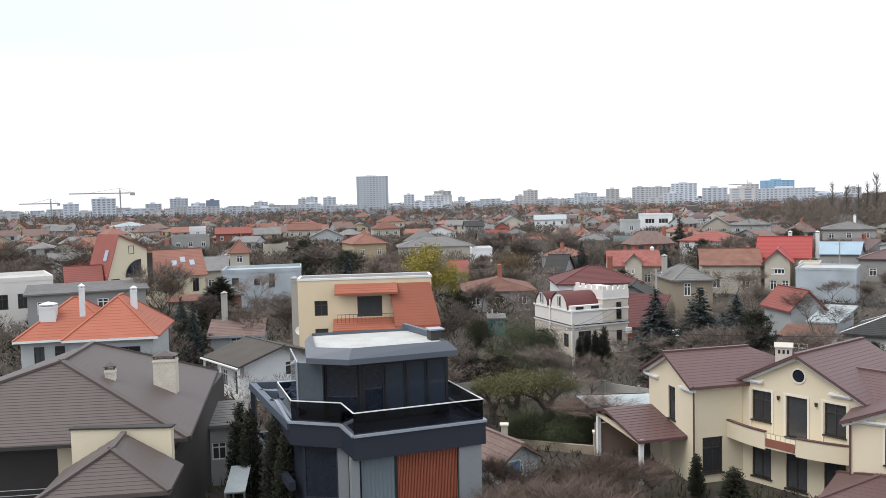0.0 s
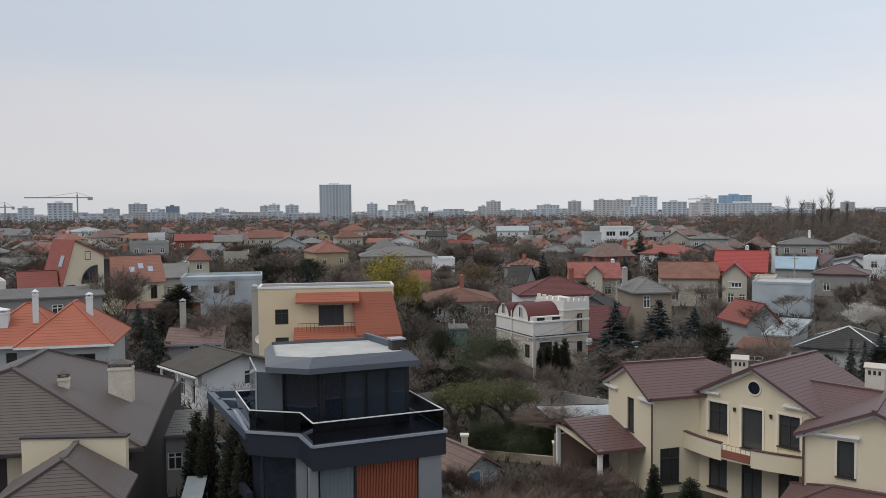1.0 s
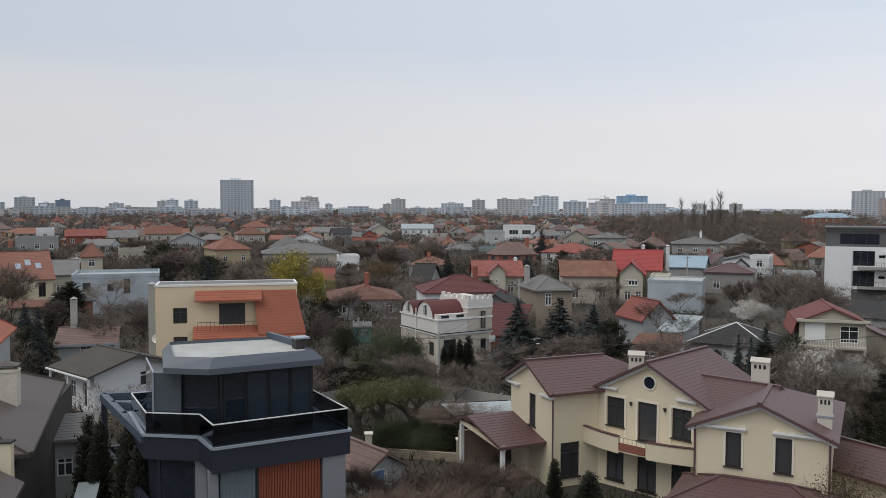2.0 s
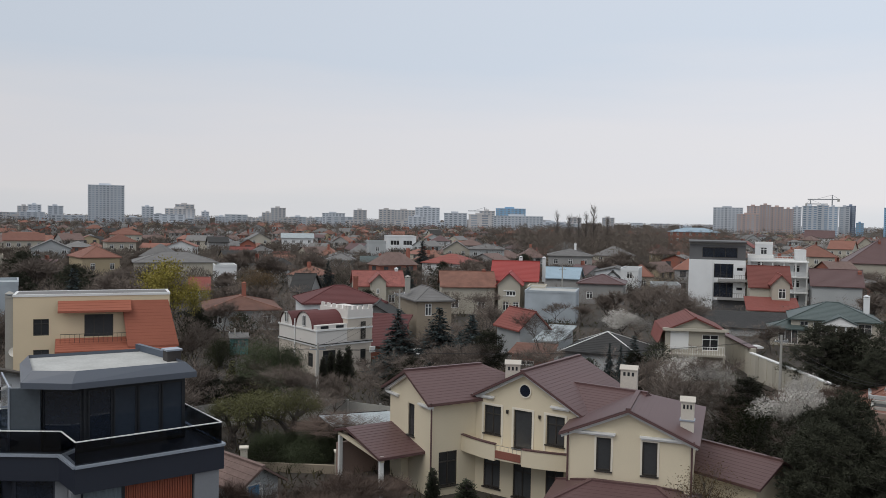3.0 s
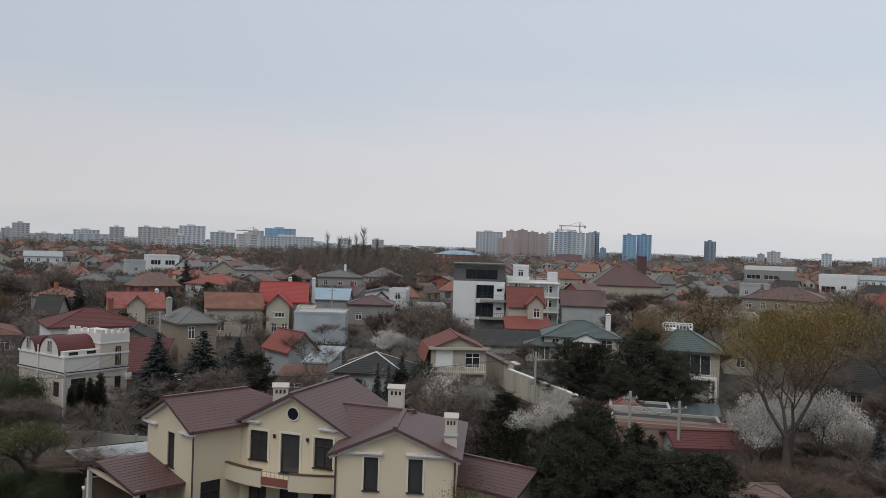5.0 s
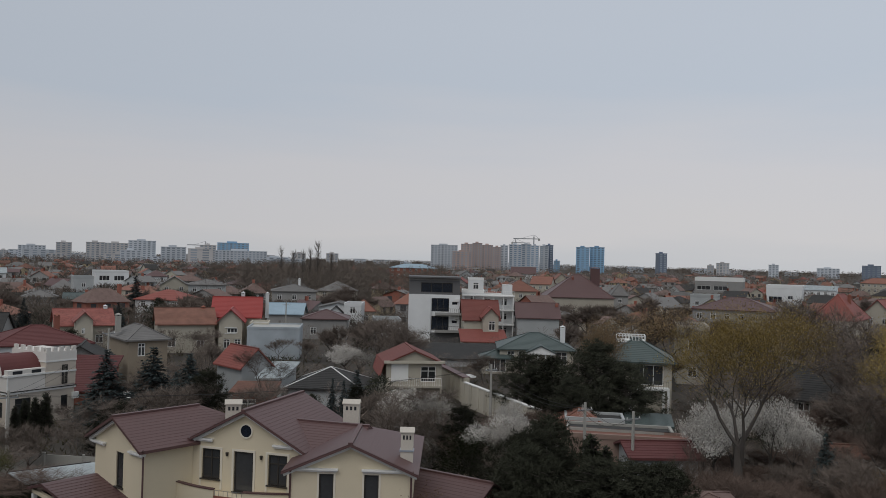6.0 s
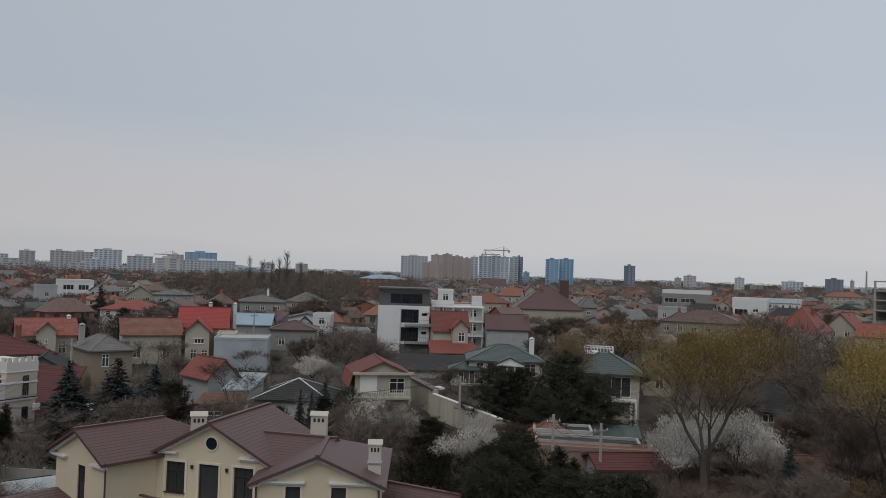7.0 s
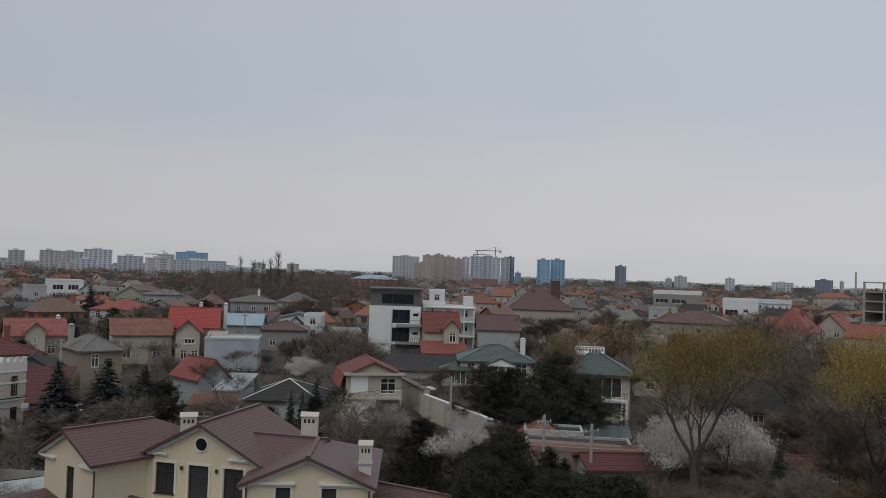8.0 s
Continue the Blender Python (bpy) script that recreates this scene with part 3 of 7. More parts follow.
# right wing
wing_r = front(18.72, 38.22, -32.5, 3.9)
block(villa, 6.05, 3.9, 5.35, "gy", 1.3, CREAM, T_WINE, {"f": [(1.8, 3.3, 0.75, 1.7, "plain"), (4.1, 3.3, 0.75, 1.7, "plain")], "l": []}, m=wing_r, **V)
s = Shape()
back_r, back_l, peak_r = (3.475, 6.9, 5.157), (-3.475, 6.9, 5.157), (0, 2.4, 6.65)
courses(s, (3.475, 2.4, 5.157), back_r, peak_r, peak_r, 0.25, 0.01)
courses(s, back_r, back_l, peak_r, peak_r, 0.25, 0.01)
courses(s, back_l, (-3.475, 2.4, 5.157), peak_r, peak_r, 0.25, 0.01)
part("hipped_roof_end", s, T_WINE, villa, m=wing_r)
part("rear_wall", Shape().box(-3.0, 1.96, 0, 3.0, 6.4, 5.1), CREAM, villa, m=wing_r)
fr_ = wing_r @ face_frames(6.05, 3.9)["f"][0]
cornice(villa, fr_, 0.0, 2.4, 5.2)
cornice(villa, fr_, 3.6, 6.05, 5.2)
for u in (1.8, 4.1):
    s = Shape()
    for x0, x1, z0, z1 in ((u - 0.47, u - 0.37, 3.3, 5.0), (u + 0.37, u + 0.47, 3.3, 5.0), (u - 0.47, u + 0.47, 5.0, 5.1)):
        s.box(x0, -0.04, z0, x1, 0.02, z1)
    part("window_surround", s, CREAMTRIM, villa, m=fr_)
# rear roof that joins the wings
rear = at(19.95, 43.23, -48.7)
block(villa, 3.6, 4.4, 5.68, "gx", 0.95, CREAM, T_WINE, {}, m=rear, **V)


def flue_stack(m, z0, z1, w, d):
    """A rendered chimney with a little saddle roof and dark flue slots."""
    ob = part("chimney", Shape().box(-w / 2, -d / 2, z0, w / 2, d / 2, z1), FLUE, villa, m=m)
    g = Shape()
    for q in (-1, 1):
        g.slab([(-w / 2 - 0.06, q * (d / 2 + 0.06), z1 - 0.02), (w / 2 + 0.06, q * (d / 2 + 0.06), z1 - 0.02), (w / 2 + 0.06, 0, z1 + 0.2), (-w / 2 - 0.06, 0, z1 + 0.2)], 0.05)
    for q in (-1, 1):
        g.face([(q * w / 2, -d / 2, z1 - 0.03), (q * w / 2, d / 2, z1 - 0.03), (q * w / 2, 0, z1 + 0.17)])
    part("cap", g, FLUE, ob)
    for k in range(3):
        u = (k - 1) * w * 0.26
        part("flue_slot", Shape().box(u - w * 0.07, -d / 2 - 0.012, z1 - 0.42, u + w * 0.07, -d / 2 + 0.02, z1 - 0.2), BLACKFRAME, ob, "dark flue opening")
    part("flashing", Shape().box(-w / 2 - 0.05, -d / 2 - 0.05, z0 + 0.9, w / 2 + 0.05, d / 2 + 0.05, z0 + 0.98), LEDGE, ob)


flue_stack(at(15.9, 48.5, -20), 5.0, 7.2, 0.9, 0.55)
flue_stack(at(22.0, 45.0, -35), 5.0, 7.35, 0.95, 0.55)
flue_stack(at(21.95, 38.15, -32), 5.0, 6.95, 0.66, 0.5)
for m_, w_, d_, h_, r_, turn in ((wing_l, 5.0, 4.6, 5.75, 1.25, -90), (mid, 6.65, 6.4, 5.8, 1.75, 0), (wing_r, 6.05, 3.9, 5.35, 1.3, 0)):
    drop = r_ * 0.45 / (w_ / 2)
    for q in (-1, 1):
        part("rake_board", Shape().bar((q * (w_ / 2 + 0.4), -d_ / 2 - 0.12, h_ - drop - 0.15), (0, -d_ / 2 - 0.12, h_ + r_ - 0.16), 0.2, 0.15), TRIM, villa, m=m_ @ pose(0, 0, 0, 0, 0, turn))
for x, y, z in ((10.15, 45.6, 5.6), (16.1, 39.8, 5.3), (21.3, 36.5, 5.3)):
    s = Shape().tube((x, y, 0), (x, y, z - 0.25), 0.05, 0.05, 6).tube((x, y, z - 0.25), (x - 0.1, y - 0.35, z), 0.05, 0.05, 6)
    part("downpipe", s, T_WINE, villa)
# entrance porch at the left
porch = at(5.7, 49.3, 20)
pr = Shape()
courses(pr, (0, -4.2, 2.55), (3.55, -4.2, 2.55), (3.55, 0, 3.4), (0, 0, 3.4), 0.33, 0.015)
courses(pr, (3.55, 1.6, 2.95), (0, 1.6, 2.95), (0, 0, 3.4), (3.55, 0, 3.4), 0.33, 0.015)
part("porch_roof", pr, T_WINE, villa, m=porch)
for x, y in ((0.3, -3.9), (0.3, 1.3)):
    part("porch_post", Shape().box(x - 0.11, y - 0.11, 0, x + 0.11, y + 0.11, 2.6), TRIM, villa, m=porch)
part("porch_beam", Shape().bar((0.3, -4.1, 2.45), (0.3, 1.4, 2.85), 0.2, 0.2), CREAM, villa, m=porch)
part("garden_wall", Shape().box(0.2, 1.4, 0, 3.4, 1.65, 2.1), PINK, villa, m=porch)
part("porch_wall", Shape().box(2.6, -2.2, 0, 3.5, -2.0, 2.5), CREAM, villa, m=porch)
part("porch_door", Shape().box(1.6, -1.2, 0, 2.4, -1.12, 2.1), DARKWALL, villa, m=porch)
# low roofs at the front and the side
low = front(17.2, 35.9, -32, 3.4)
block(villa, 6.6, 3.4, 2.35, "hip", 0.75, CREAM, T_WINE, {}, m=low, **V)
side = front(25.13, 40.71, -65, 3.8)
block(villa, 5.2, 3.8, 2.4, "gx", 0.9, CREAM, T_WINE, {}, m=side, **V)

# lean-to behind the porch
leanto = thing("shed", "open lean-to with a pale blue-green sheet roof", "shed", 7.4, 55.8, 0, 6)
part("roof", Shape().slab([(-2.1, -1.2, 2.2), (2.4, -1.2, 2.2), (2.4, 1.0, 2.45), (-2.6, 1.0, 2.45)], 0.07), T_ZINC, leanto)
for x in (-2.4, 2.2):
    for y in (-1.4, 1.4):
        part("post", Shape().box(x - 0.06, y - 0.06, 0, x + 0.06, y + 0.06, 2.4), DARKWALL, leanto)
part("wall", Shape().box(-2.4, 1.4, 0, 2.3, 1.5, 2.4), DARKWALL, leanto)

# ---- the dark modern house ----
dark = thing("modern_house", "anthracite modern house with roof terrace, glass railing and rust red shutter", "house", 0, 0)


def ring_of(points, inset):
    c = Vector((sum(p[0] for p in points) / len(points), sum(p[1] for p in points) / len(points)))
    return [tuple(Vector(p) + (c - Vector(p)).normalized() * inset) for p in points]


deck = [(-9.9, 36.4), (-7.45, 35.85), (-6.5, 34.0), (-1.0, 36.5), (-3.9, 42.7), (-11.6, 40.4)]
body = ring_of(deck, 0.55)
part("wall", Shape().prism(body, 0, 5.2), ANTHRACITE, dark)
part("fascia", Shape().prism(deck, 5.1, 6.1), ANTHRACITE, dark, "broad anthracite fascia band")
cap = Shape()
for a, b in zip(deck, deck[1:] + deck[:1]):
    cap.bar((*a, 6.2), (*b, 6.2), 0.16, 0.1)
part("capping", cap, LEDGE, dark, "pale metal capping")
inner = ring_of(deck, 0.12)
for a, b in list(zip(inner, inner[1:] + inner[:1])):
    g = part("glass_railing", Shape().bar((*a, 7.1), (*b, 7.1), 0.02, 0.95), RAILGLASS, dark, "dark tinted glass railing")
    part("handrail", Shape().bar((*a, 7.14), (*b, 7.14), 0.05, 0.04), TRIM, g)
top = [(-8.3, 36.7), (-6.6, 36.35), (-2.75, 38.2), (-4.4, 41.6), (-9.3, 39.7)]
part("penthouse_wall", Shape().prism(top, 6.1, 9.0), BLACKFRAME, dark)
eaves = [(-8.85, 35.7), (-6.85, 35.2), (-2.2, 37.3), (-4.3, 41.9), (-10.0, 40.2)]
rim = ring_of(eaves, 0.5)
rf = Shape()
for k in range(5):
    a, b, c, d = eaves[k], eaves[(k + 1) % 5], rim[(k + 1) % 5], rim[k]
    rf.face([(*a, 8.95), (*b, 8.95), (*b, 9.2), (*a, 9.2)])
    rf.face([(*a, 9.2), (*b, 9.2), (*c, 9.62), (*d, 9.62)])
    rf.face([(*d, 9.62), (*c, 9.62), (*c, 9.45), (*d, 9.45)])
rf.face([(*p, 8.95) for p in reversed(eaves)])
part("roof_edge", rf, ROOFEDGE, dark, "sloping grey metal roof edge")
part("roof", Shape().prism(rim, 9.3, 9.48), MEMBRANE, dark, "pale stained flat roof membrane")
fr = [Vector(top[1]), Vector(top[2])]
du = (fr[1] - fr[0]).normalized()
nn = Vector((du.y, -du.x))
for k in range(4):
    a = fr[0] + du * (0.15 + k * 1.02)
    m = Matrix(((du.x, -nn.x, 0, a.x + du.x * 0.48 + nn.x * 0.13), (du.y, -nn.y, 0, a.y + du.y * 0.48 + nn.y * 0.13), (0, 0, 1, 6.2), (0, 0, 0, 1)))
    window(dark, m, 0.98, 2.5, True, "plain", BLACKFRAME, NAVYGLASS if k else BLACKGLASS)
a, b = Vector(top[0]), Vector(top[1])
dd = (b - a).normalized()
n2 = Vector((dd.y, -dd.x))
m = Matrix(((dd.x, -n2.x, 0, (a.x + b.x) / 2 + n2.x * 0.13), (dd.y, -n2.y, 0, (a.y + b.y) / 2 + n2.y * 0.13), (0, 0, 1, 6.2), (0, 0, 0, 1)))
window(dark, m, 1.6, 2.5, True, "plain", BLACKFRAME, BLACKGLASS)
part("roof_vent", Shape().box(-0.3, -0.28, 9.3, 0.3, 0.28, 9.95), DARKWALL, dark, "black boxy roof vent", m=at(-3.35, 38.6, 25))
part("vent_lid", Shape().box(-0.36, -0.34, 9.95, 0.36, 0.34, 10.02), LEDGE, dark, m=at(-3.35, 38.6, 25))
part("roof_upstand", Shape().bar((-3.7, 39.4, 9.78), (-5.2, 41.8, 9.78), 0.22, 0.33), ANTHGREY, dark)
screen_ = part("side_screen", Shape().prism([(-9.5, 36.66), (-8.3, 36.45), (-8.28, 36.51), (-9.48, 36.72)], 6.2, 8.8), SCREENGLASS, dark, "tall reflective glass screen")
part("side_screen", Shape().prism([(-9.5, 36.73), (-9.44, 36.73), (-10.7, 40.2), (-10.76, 40.2)], 6.2, 8.8), SCREENGLASS, dark, "tall reflective glass screen")
part("edge_post", Shape().box(-9.56, 36.62, 6.2, -9.49, 36.7, 8.84), LEDGE, screen_)
part("top_rail", Shape().bar((-9.52, 36.7, 8.85), (-10.74, 40.2, 8.85), 0.06, 0.06), LEDGE, screen_)
# front of the ground floor
b2, b3 = Vector(body[2]), Vector(body[3])
gu = (b3 - b2).normalized()
gn = Vector((gu.y, -gu.x))
gm = Matrix(((gu.x, -gn.x, 0, b2.x), (gu.y, -gn.y, 0, b2.y), (0, 0, 1, 0), (0, 0, 0, 1)))
L = (b3 - b2).length
part("column", Shape().box(L - 0.8, -0.25, 0, L + 0.25, 0.3, 5.1), PANEL, dark, "grey clad corner column", m=gm)
shutter = part("shutter", Shape().box(1.8, -0.05, 2.0, L - 0.85, -0.02, 5.1), SHUTTER, dark, "rust red slatted shutter", m=gm)
slat = Shape().box(0, -0.12, 2.0, (L - 2.65) / 40 - 0.022, -0.05, 5.1).mesh("slat", SHUTTER)
for k in range(40):
    part("slat", slat, SHUTTER, shutter, m=Matrix.Translation((1.8 + k * (L - 2.65) / 40, 0, 0)))
curtain = Shape()
for k in range(18):
    u0, u1 = 0.2 + k * 0.09, 0.2 + (k + 1) * 0.09
    y0, y1 = (-0.06, -0.1) if k % 2 else (-0.1, -0.06)
    curtain.face([(u0, y0, 2.0), (u1, y1, 2.0), (u1, y1, 5.05), (u0, y0, 5.05)])
part("curtain", curtain, CURTAIN, dark, "sheer grey pleated curtain", m=gm)
part("window_post", Shape().box(1.68, -0.16, 2.0, 1.78, 0.0, 5.1), BLACKFRAME, dark, m=gm)
part("column", Shape().box(-0.25, -0.2, 0, 0.1, 0.3, 5.1), PANEL, dark, m=gm)
b0, b1 = Vector(body[0]), Vector(body[1])
hu = (b1 - b0).normalized()
hn = Vector((hu.y, -hu.x))
hm = Matrix(((hu.x, -hn.x, 0, b0.x), (hu.y, -hn.y, 0, b0.y), (0, 0, 1, 0), (0, 0, 0, 1)))
window(dark, hm @ Matrix.Translation((0.9, -0.15, 2.6)), 1.6, 2.45, True, "plain", ANTHRACITE, BLACKGLASS)
part("column", Shape().box(1.75, -0.25, 0, 2.25, 0.2, 5.1), PANEL, dark, m=hm)
# side frames of steel beams
for z, w in ((6.15, 0.34), (3.3, 0.3)):
    for p, q in (((-9.9, 36.6), (-14.2, 44.8)), ((-14.2, 44.8), (-11.6, 45.3)), ((-12.0, 40.7), (-11.0, 40.2)), ((-13.2, 43.0), (-11.5, 42.5)), ((-11.6, 45.3), (-11.5, 40.4))):
        part("steel_beam", Shape().bar((*p, z), (*q, z), w, 0.4), ANTHGREY if z > 5 else ANTHRACITE, dark)
for x, y in ((-14.1, 44.6), (-11.9, 41.0)):
    part("steel_post", Shape().box(x - 0.12, y - 0.12, 0, x + 0.12, y + 0.12, 6.0), ANTHRACITE, dark)

# ---- the house with the brown metal-tile roof ----
brown = thing("villa", "cream house with a large brown metal-tile roof and stone chimneys", "house", 0, 0)
EAVE, RIDGE = 5.5, 8.5
r1, r2 = (-22.1, 39.3, RIDGE), (-23.2, 44.6, RIDGE)
ca, cb, cc, cd = (-14.5, 36.2, EAVE), (-15.9, 42.2, EAVE), (-19.0, 51.3, EAVE), (-31.5, 33.2, EAVE)
br = Shape()
courses(br, cd, ca, r1, r1, 0.2, 0.02)
pts_far = (-18.5, 51.3, EAVE)
courses(br, ca, pts_far, r2, r1, 0.25, 0.006)
courses(br, (-32.0, 48.0, EAVE), cd, r1, r2, 0.42)
courses(br, pts_far, (-32.0, 48.0, EAVE), r2, r2, 0.42)
part("roof", br, T_BROWN, brown, "brown stepped metal-tile roof")
for p, q in ((r1, r2), (r1, ca), (r1, cd), (r2, pts_far)):
    part("ridge_cap", Shape().bar(Vector(p) + Vector((0, 0, 0.08)), Vector(q) + Vector((0, 0, 0.08)), 0.28, 0.12), T_BROWN, brown)
part("gutter", Shape().bar(Vector(cd) - Vector((0, 0.05, 0)), Vector(ca) - Vector((0, 0.05, 0)), 0.14, 0.16), DARKWALL, brown)
part("gutter", Shape().bar(Vector(ca), Vector(pts_far), 0.14, 0.16), DARKWALL, brown)
# plain near-black brown on the main wall below the eaves
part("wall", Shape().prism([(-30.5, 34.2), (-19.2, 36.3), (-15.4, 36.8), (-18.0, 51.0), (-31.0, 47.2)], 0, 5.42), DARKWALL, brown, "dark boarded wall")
part("front_wall", Shape().prism([(-30.6, 33.9), (-23.6, 35.35), (-23.6, 35.6), (-30.6, 34.15)], 0, 5.4), CREAM, brown)
part("front_pier", Shape().prism([(-20.6, 35.9), (-20.0, 36.05), (-20.0, 36.4), (-20.6, 36.2)], 0, 5.4), CREAM, brown)
for z in (2.6, 2.85, 3.1, 3.35):
    part("rail", Shape().tube((-30.5, 33.7, z), (-20.3, 35.7, z), 0.02, 0.02, 5), STEEL, brown)
# cream parapet over the porch, and the porch roof
part("parapet", Shape().prism([(-18.95, 34.15), (-14.6, 34.45), (-14.6, 34.75), (-18.95, 34.45)], 4.3, 6.45), CREAM, brown)
part("coping", Shape().prism([(-19.0, 34.08), (-14.55, 34.38), (-14.55, 34.85), (-19.0, 34.55)], 6.45, 6.52), DARKWALL, brown)
pk, pb = (-16.05, 31.9, 6.3), (-16.6, 34.2, 6.3)
pe = [(-17.9, 29.5, 5.05), (-13.2, 30.8, 4.95), (-13.95, 34.1, 4.95), (-18.7, 33.0, 5.05)]
s = Shape()
courses(s, pe[0], pe[1], pk, pk, 0.18, 0.018)
courses(s, pe[1], pe[2], pb, pk, 0.28, 0.006)
courses(s, pe[3], pe[0], pk, pb, 0.4)
part("porch_roof", s, T_BROWN, brown, "brown hipped porch roof")
for p, q in ((pk, pe[0]), (pk, pe[1]), (pk, pb)):
    part("ridge_cap", Shape().bar(Vector(p) + Vector((0, 0, 0.07)), Vector(q) + Vector((0, 0, 0.07)), 0.24, 0.1), T_BROWN, brown)
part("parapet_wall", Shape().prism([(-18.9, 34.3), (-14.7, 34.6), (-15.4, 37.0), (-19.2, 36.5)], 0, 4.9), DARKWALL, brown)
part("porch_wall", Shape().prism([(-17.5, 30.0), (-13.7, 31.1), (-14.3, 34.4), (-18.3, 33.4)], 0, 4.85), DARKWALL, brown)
chimney(brown, 0, 0, 5.8, 8.0, 1.15, 0.75, STONEWALL, T_BROWN, at(-18.1, 42.4, 10))
chimney(brown, 0, 0, 6.6, 7.95, 0.5, 0.5, STONEWALL, T_BROWN, at(-19.9, 39.9, 20))
annex = thing("shed", "small annex under a grey sheet roof beside the brown-roofed house", "shed", -16.9, 47.0, 0, 15)
block(annex, 2.6, 3.0, 3.6, "shed", 0.5, GREY, T_GREY, {"f": [(1.3, 1.5, 0.8, 1.0)]}, near=True, over=0.3)

# ---- the cream house with orange roofs, behind the dark one ----
orange = thing("house", "cream three-storey house with orange tiled roof over a recessed balcony", "house", -13.3, 77.7, 0, 9)
block(orange, 12.4, 3.6, 9.05, "flat", 0.04, PEACH, T_GREY,
      {"f": [(2.1, 5.6, 1.2, 1.4), (2.1, 3.0, 1.2, 1.4), (6.6, 5.4, 2.3, 1.9, "three"), (5.0, 2.6, 1.6, 1.2), (9.8, 2.4, 2.0, 1.5)], "l": [(1.8, 5.6, 0.5, 1.4, "plain")], "r": []},
      near=True, frame_mat=DARKFRAME, over=0.05, trim=TRIM)
om = face_frames(12.4, 3.6)["f"][0]
s = Shape()
courses(s, (3.2, -1.4, 4.35), (12.9, -1.4, 4.35), (12.9, 0.0, 5.3), (3.2, 0.0, 5.3), 0.3)
courses(s, (8.9, -1.3, 4.6), (13.1, -1.3, 4.6), (12.2, 0.1, 8.75), (8.4, 0.1, 8.75), 0.3)
courses(s, (3.4, -0.9, 7.7), (9.2, -0.9, 7.7), (9.2, 0.0, 8.5), (3.4, 0.0, 8.5), 0.3)
part("tiled_roof", s, T_ORANGE, orange, "orange tiled skirt roof", m=om)
balustrade(orange, om, DARKFRAME, [(u, -0.9) for u in np.linspace(3.6, 8.8, 15)], 5.0, 5.75)
chimney(orange, -6.55, -0.9, 0.0, 8.95, 0.6, 0.7, CONCRETE, CONCRETE)
part("lower_wall", Shape().box(3.4, -1.2, 0, 12.6, 0.0, 4.2), STONEWALL, orange, m=om)

# ---- the house with the orange hipped roof ----
hip = thing("house", "pale house with a bright orange tiled hipped roof and white chimneys", "house", 0, 0)
H_ = dict(near=True, frame_mat=DARKFRAME, trim=TRIM, over=0.5, step=0.34)
block(hip, 6.6, 8.6, 5.4, "hip", 3.05, PALEGREY, T_ORANGE, {"f": [(1.4, 2.9, 0.8, 1.8), (4.6, 2.9, 1.9, 1.6), (4.6, 0.3, 1.9, 1.5)]}, m=front(-32.7, 66.0, 14.5, 8.6), **H_)
block(hip, 7.4, 7.0, 5.4, "hip", 3.0, PALEGREY, T_ORANGE, {"f": [(1.4, 2.9, 0.8, 1.8), (3.0, 2.9, 0.8, 1.8)]}, m=front(-36.4, 66.0, 17, 7.0), **H_)
chimney(hip, 0, 0, 5.0, 7.9, 1.3, 0.9, WHITE, WHITE, at(-38.6, 67.0, 16))
chimney(hip, 0, 0, 7.0, 9.4, 0.4, 0.4, WHITE, WHITE, at(-35.6, 67.0, 16))
chimney(hip, 0, 0, 6.0, 8.9, 0.5, 0.5, WHITE, WHITE, at(-32.3, 69.6, 16))

# ---- the tall A-shaped house ----
aframe = thing("house", "tall cream house with a steep brick red roof and arched window", "house", -59.6, 124.0, 0, 52)
block(aframe, 6.4, 6.4, 6.0, "flat", 0.0, CREAM, T_RED, {"f": [(1.2, 3.0, 1.4, 2.4, "plain")]}, m=at(-0.3, 0), frame_mat=DARKFRAME)
part("gable", Shape().face([(-3.5, -3.19, 5.9), (2.9, -3.19, 5.9), (2.9, -3.19, 9.75), (-1.6, -3.19, 12.0)]).face([(2.9, 3.19, 5.9), (-3.5, 3.19, 5.9), (-1.6, 3.19, 12.0), (2.9, 3.19, 9.75)]).face([(2.89, -3.2, 5.9), (2.89, 3.2, 5.9), (2.89, 3.2, 9.75), (2.89, -3.2, 9.75)]), CREAM, aframe)
s, g = Shape(), Shape()
for k in range(8):
    a0, a1 = math.pi / 2 * k / 8, math.pi / 2 * (k + 1) / 8
    p0, p1 = (1.9 - 2.6 * math.sin(a0), 5.6 + 2.6 * math.cos(a0)), (1.9 - 2.6 * math.sin(a1), 5.6 + 2.6 * math.cos(a1))
    g.face([(1.9, -3.22, 5.6), (p0[0], -3.22, p0[1]), (p1[0], -3.22, p1[1])])
    s.bar((p0[0], -3.25, p0[1]), (p1[0], -3.25, p1[1]), 0.1, 0.1)
s.bar((-0.7, -3.25, 5.6), (1.9, -3.25, 5.6), 0.1, 0.1).bar((0.6, -3.25, 5.6), (0.6, -3.25, 7.8), 0.08, 0.08)
arched = part("arched_window", s, DARKFRAME, aframe, "large quarter-round arched window")
part("pane", g, BLACKGLASS, arched)
window(aframe, Matrix.Translation((0.4, -3.26, 9.0)), 0.9, 1.3, False, "plain", DARKFRAME, BLACKGLASS)
s = Shape()
courses(s, (-4.6, 3.5, 2.4), (-4.6, -3.5, 2.4), (-1.6, -3.5, 12.1), (-1.6, 3.5, 12.1), 0.4)
courses(s, (3.2, -3.5, 9.7), (3.2, 3.5, 9.7), (-1.6, 3.5, 12.1), (-1.6, -3.5, 12.1), 0.4)
part("roof", s, T_RED, aframe)
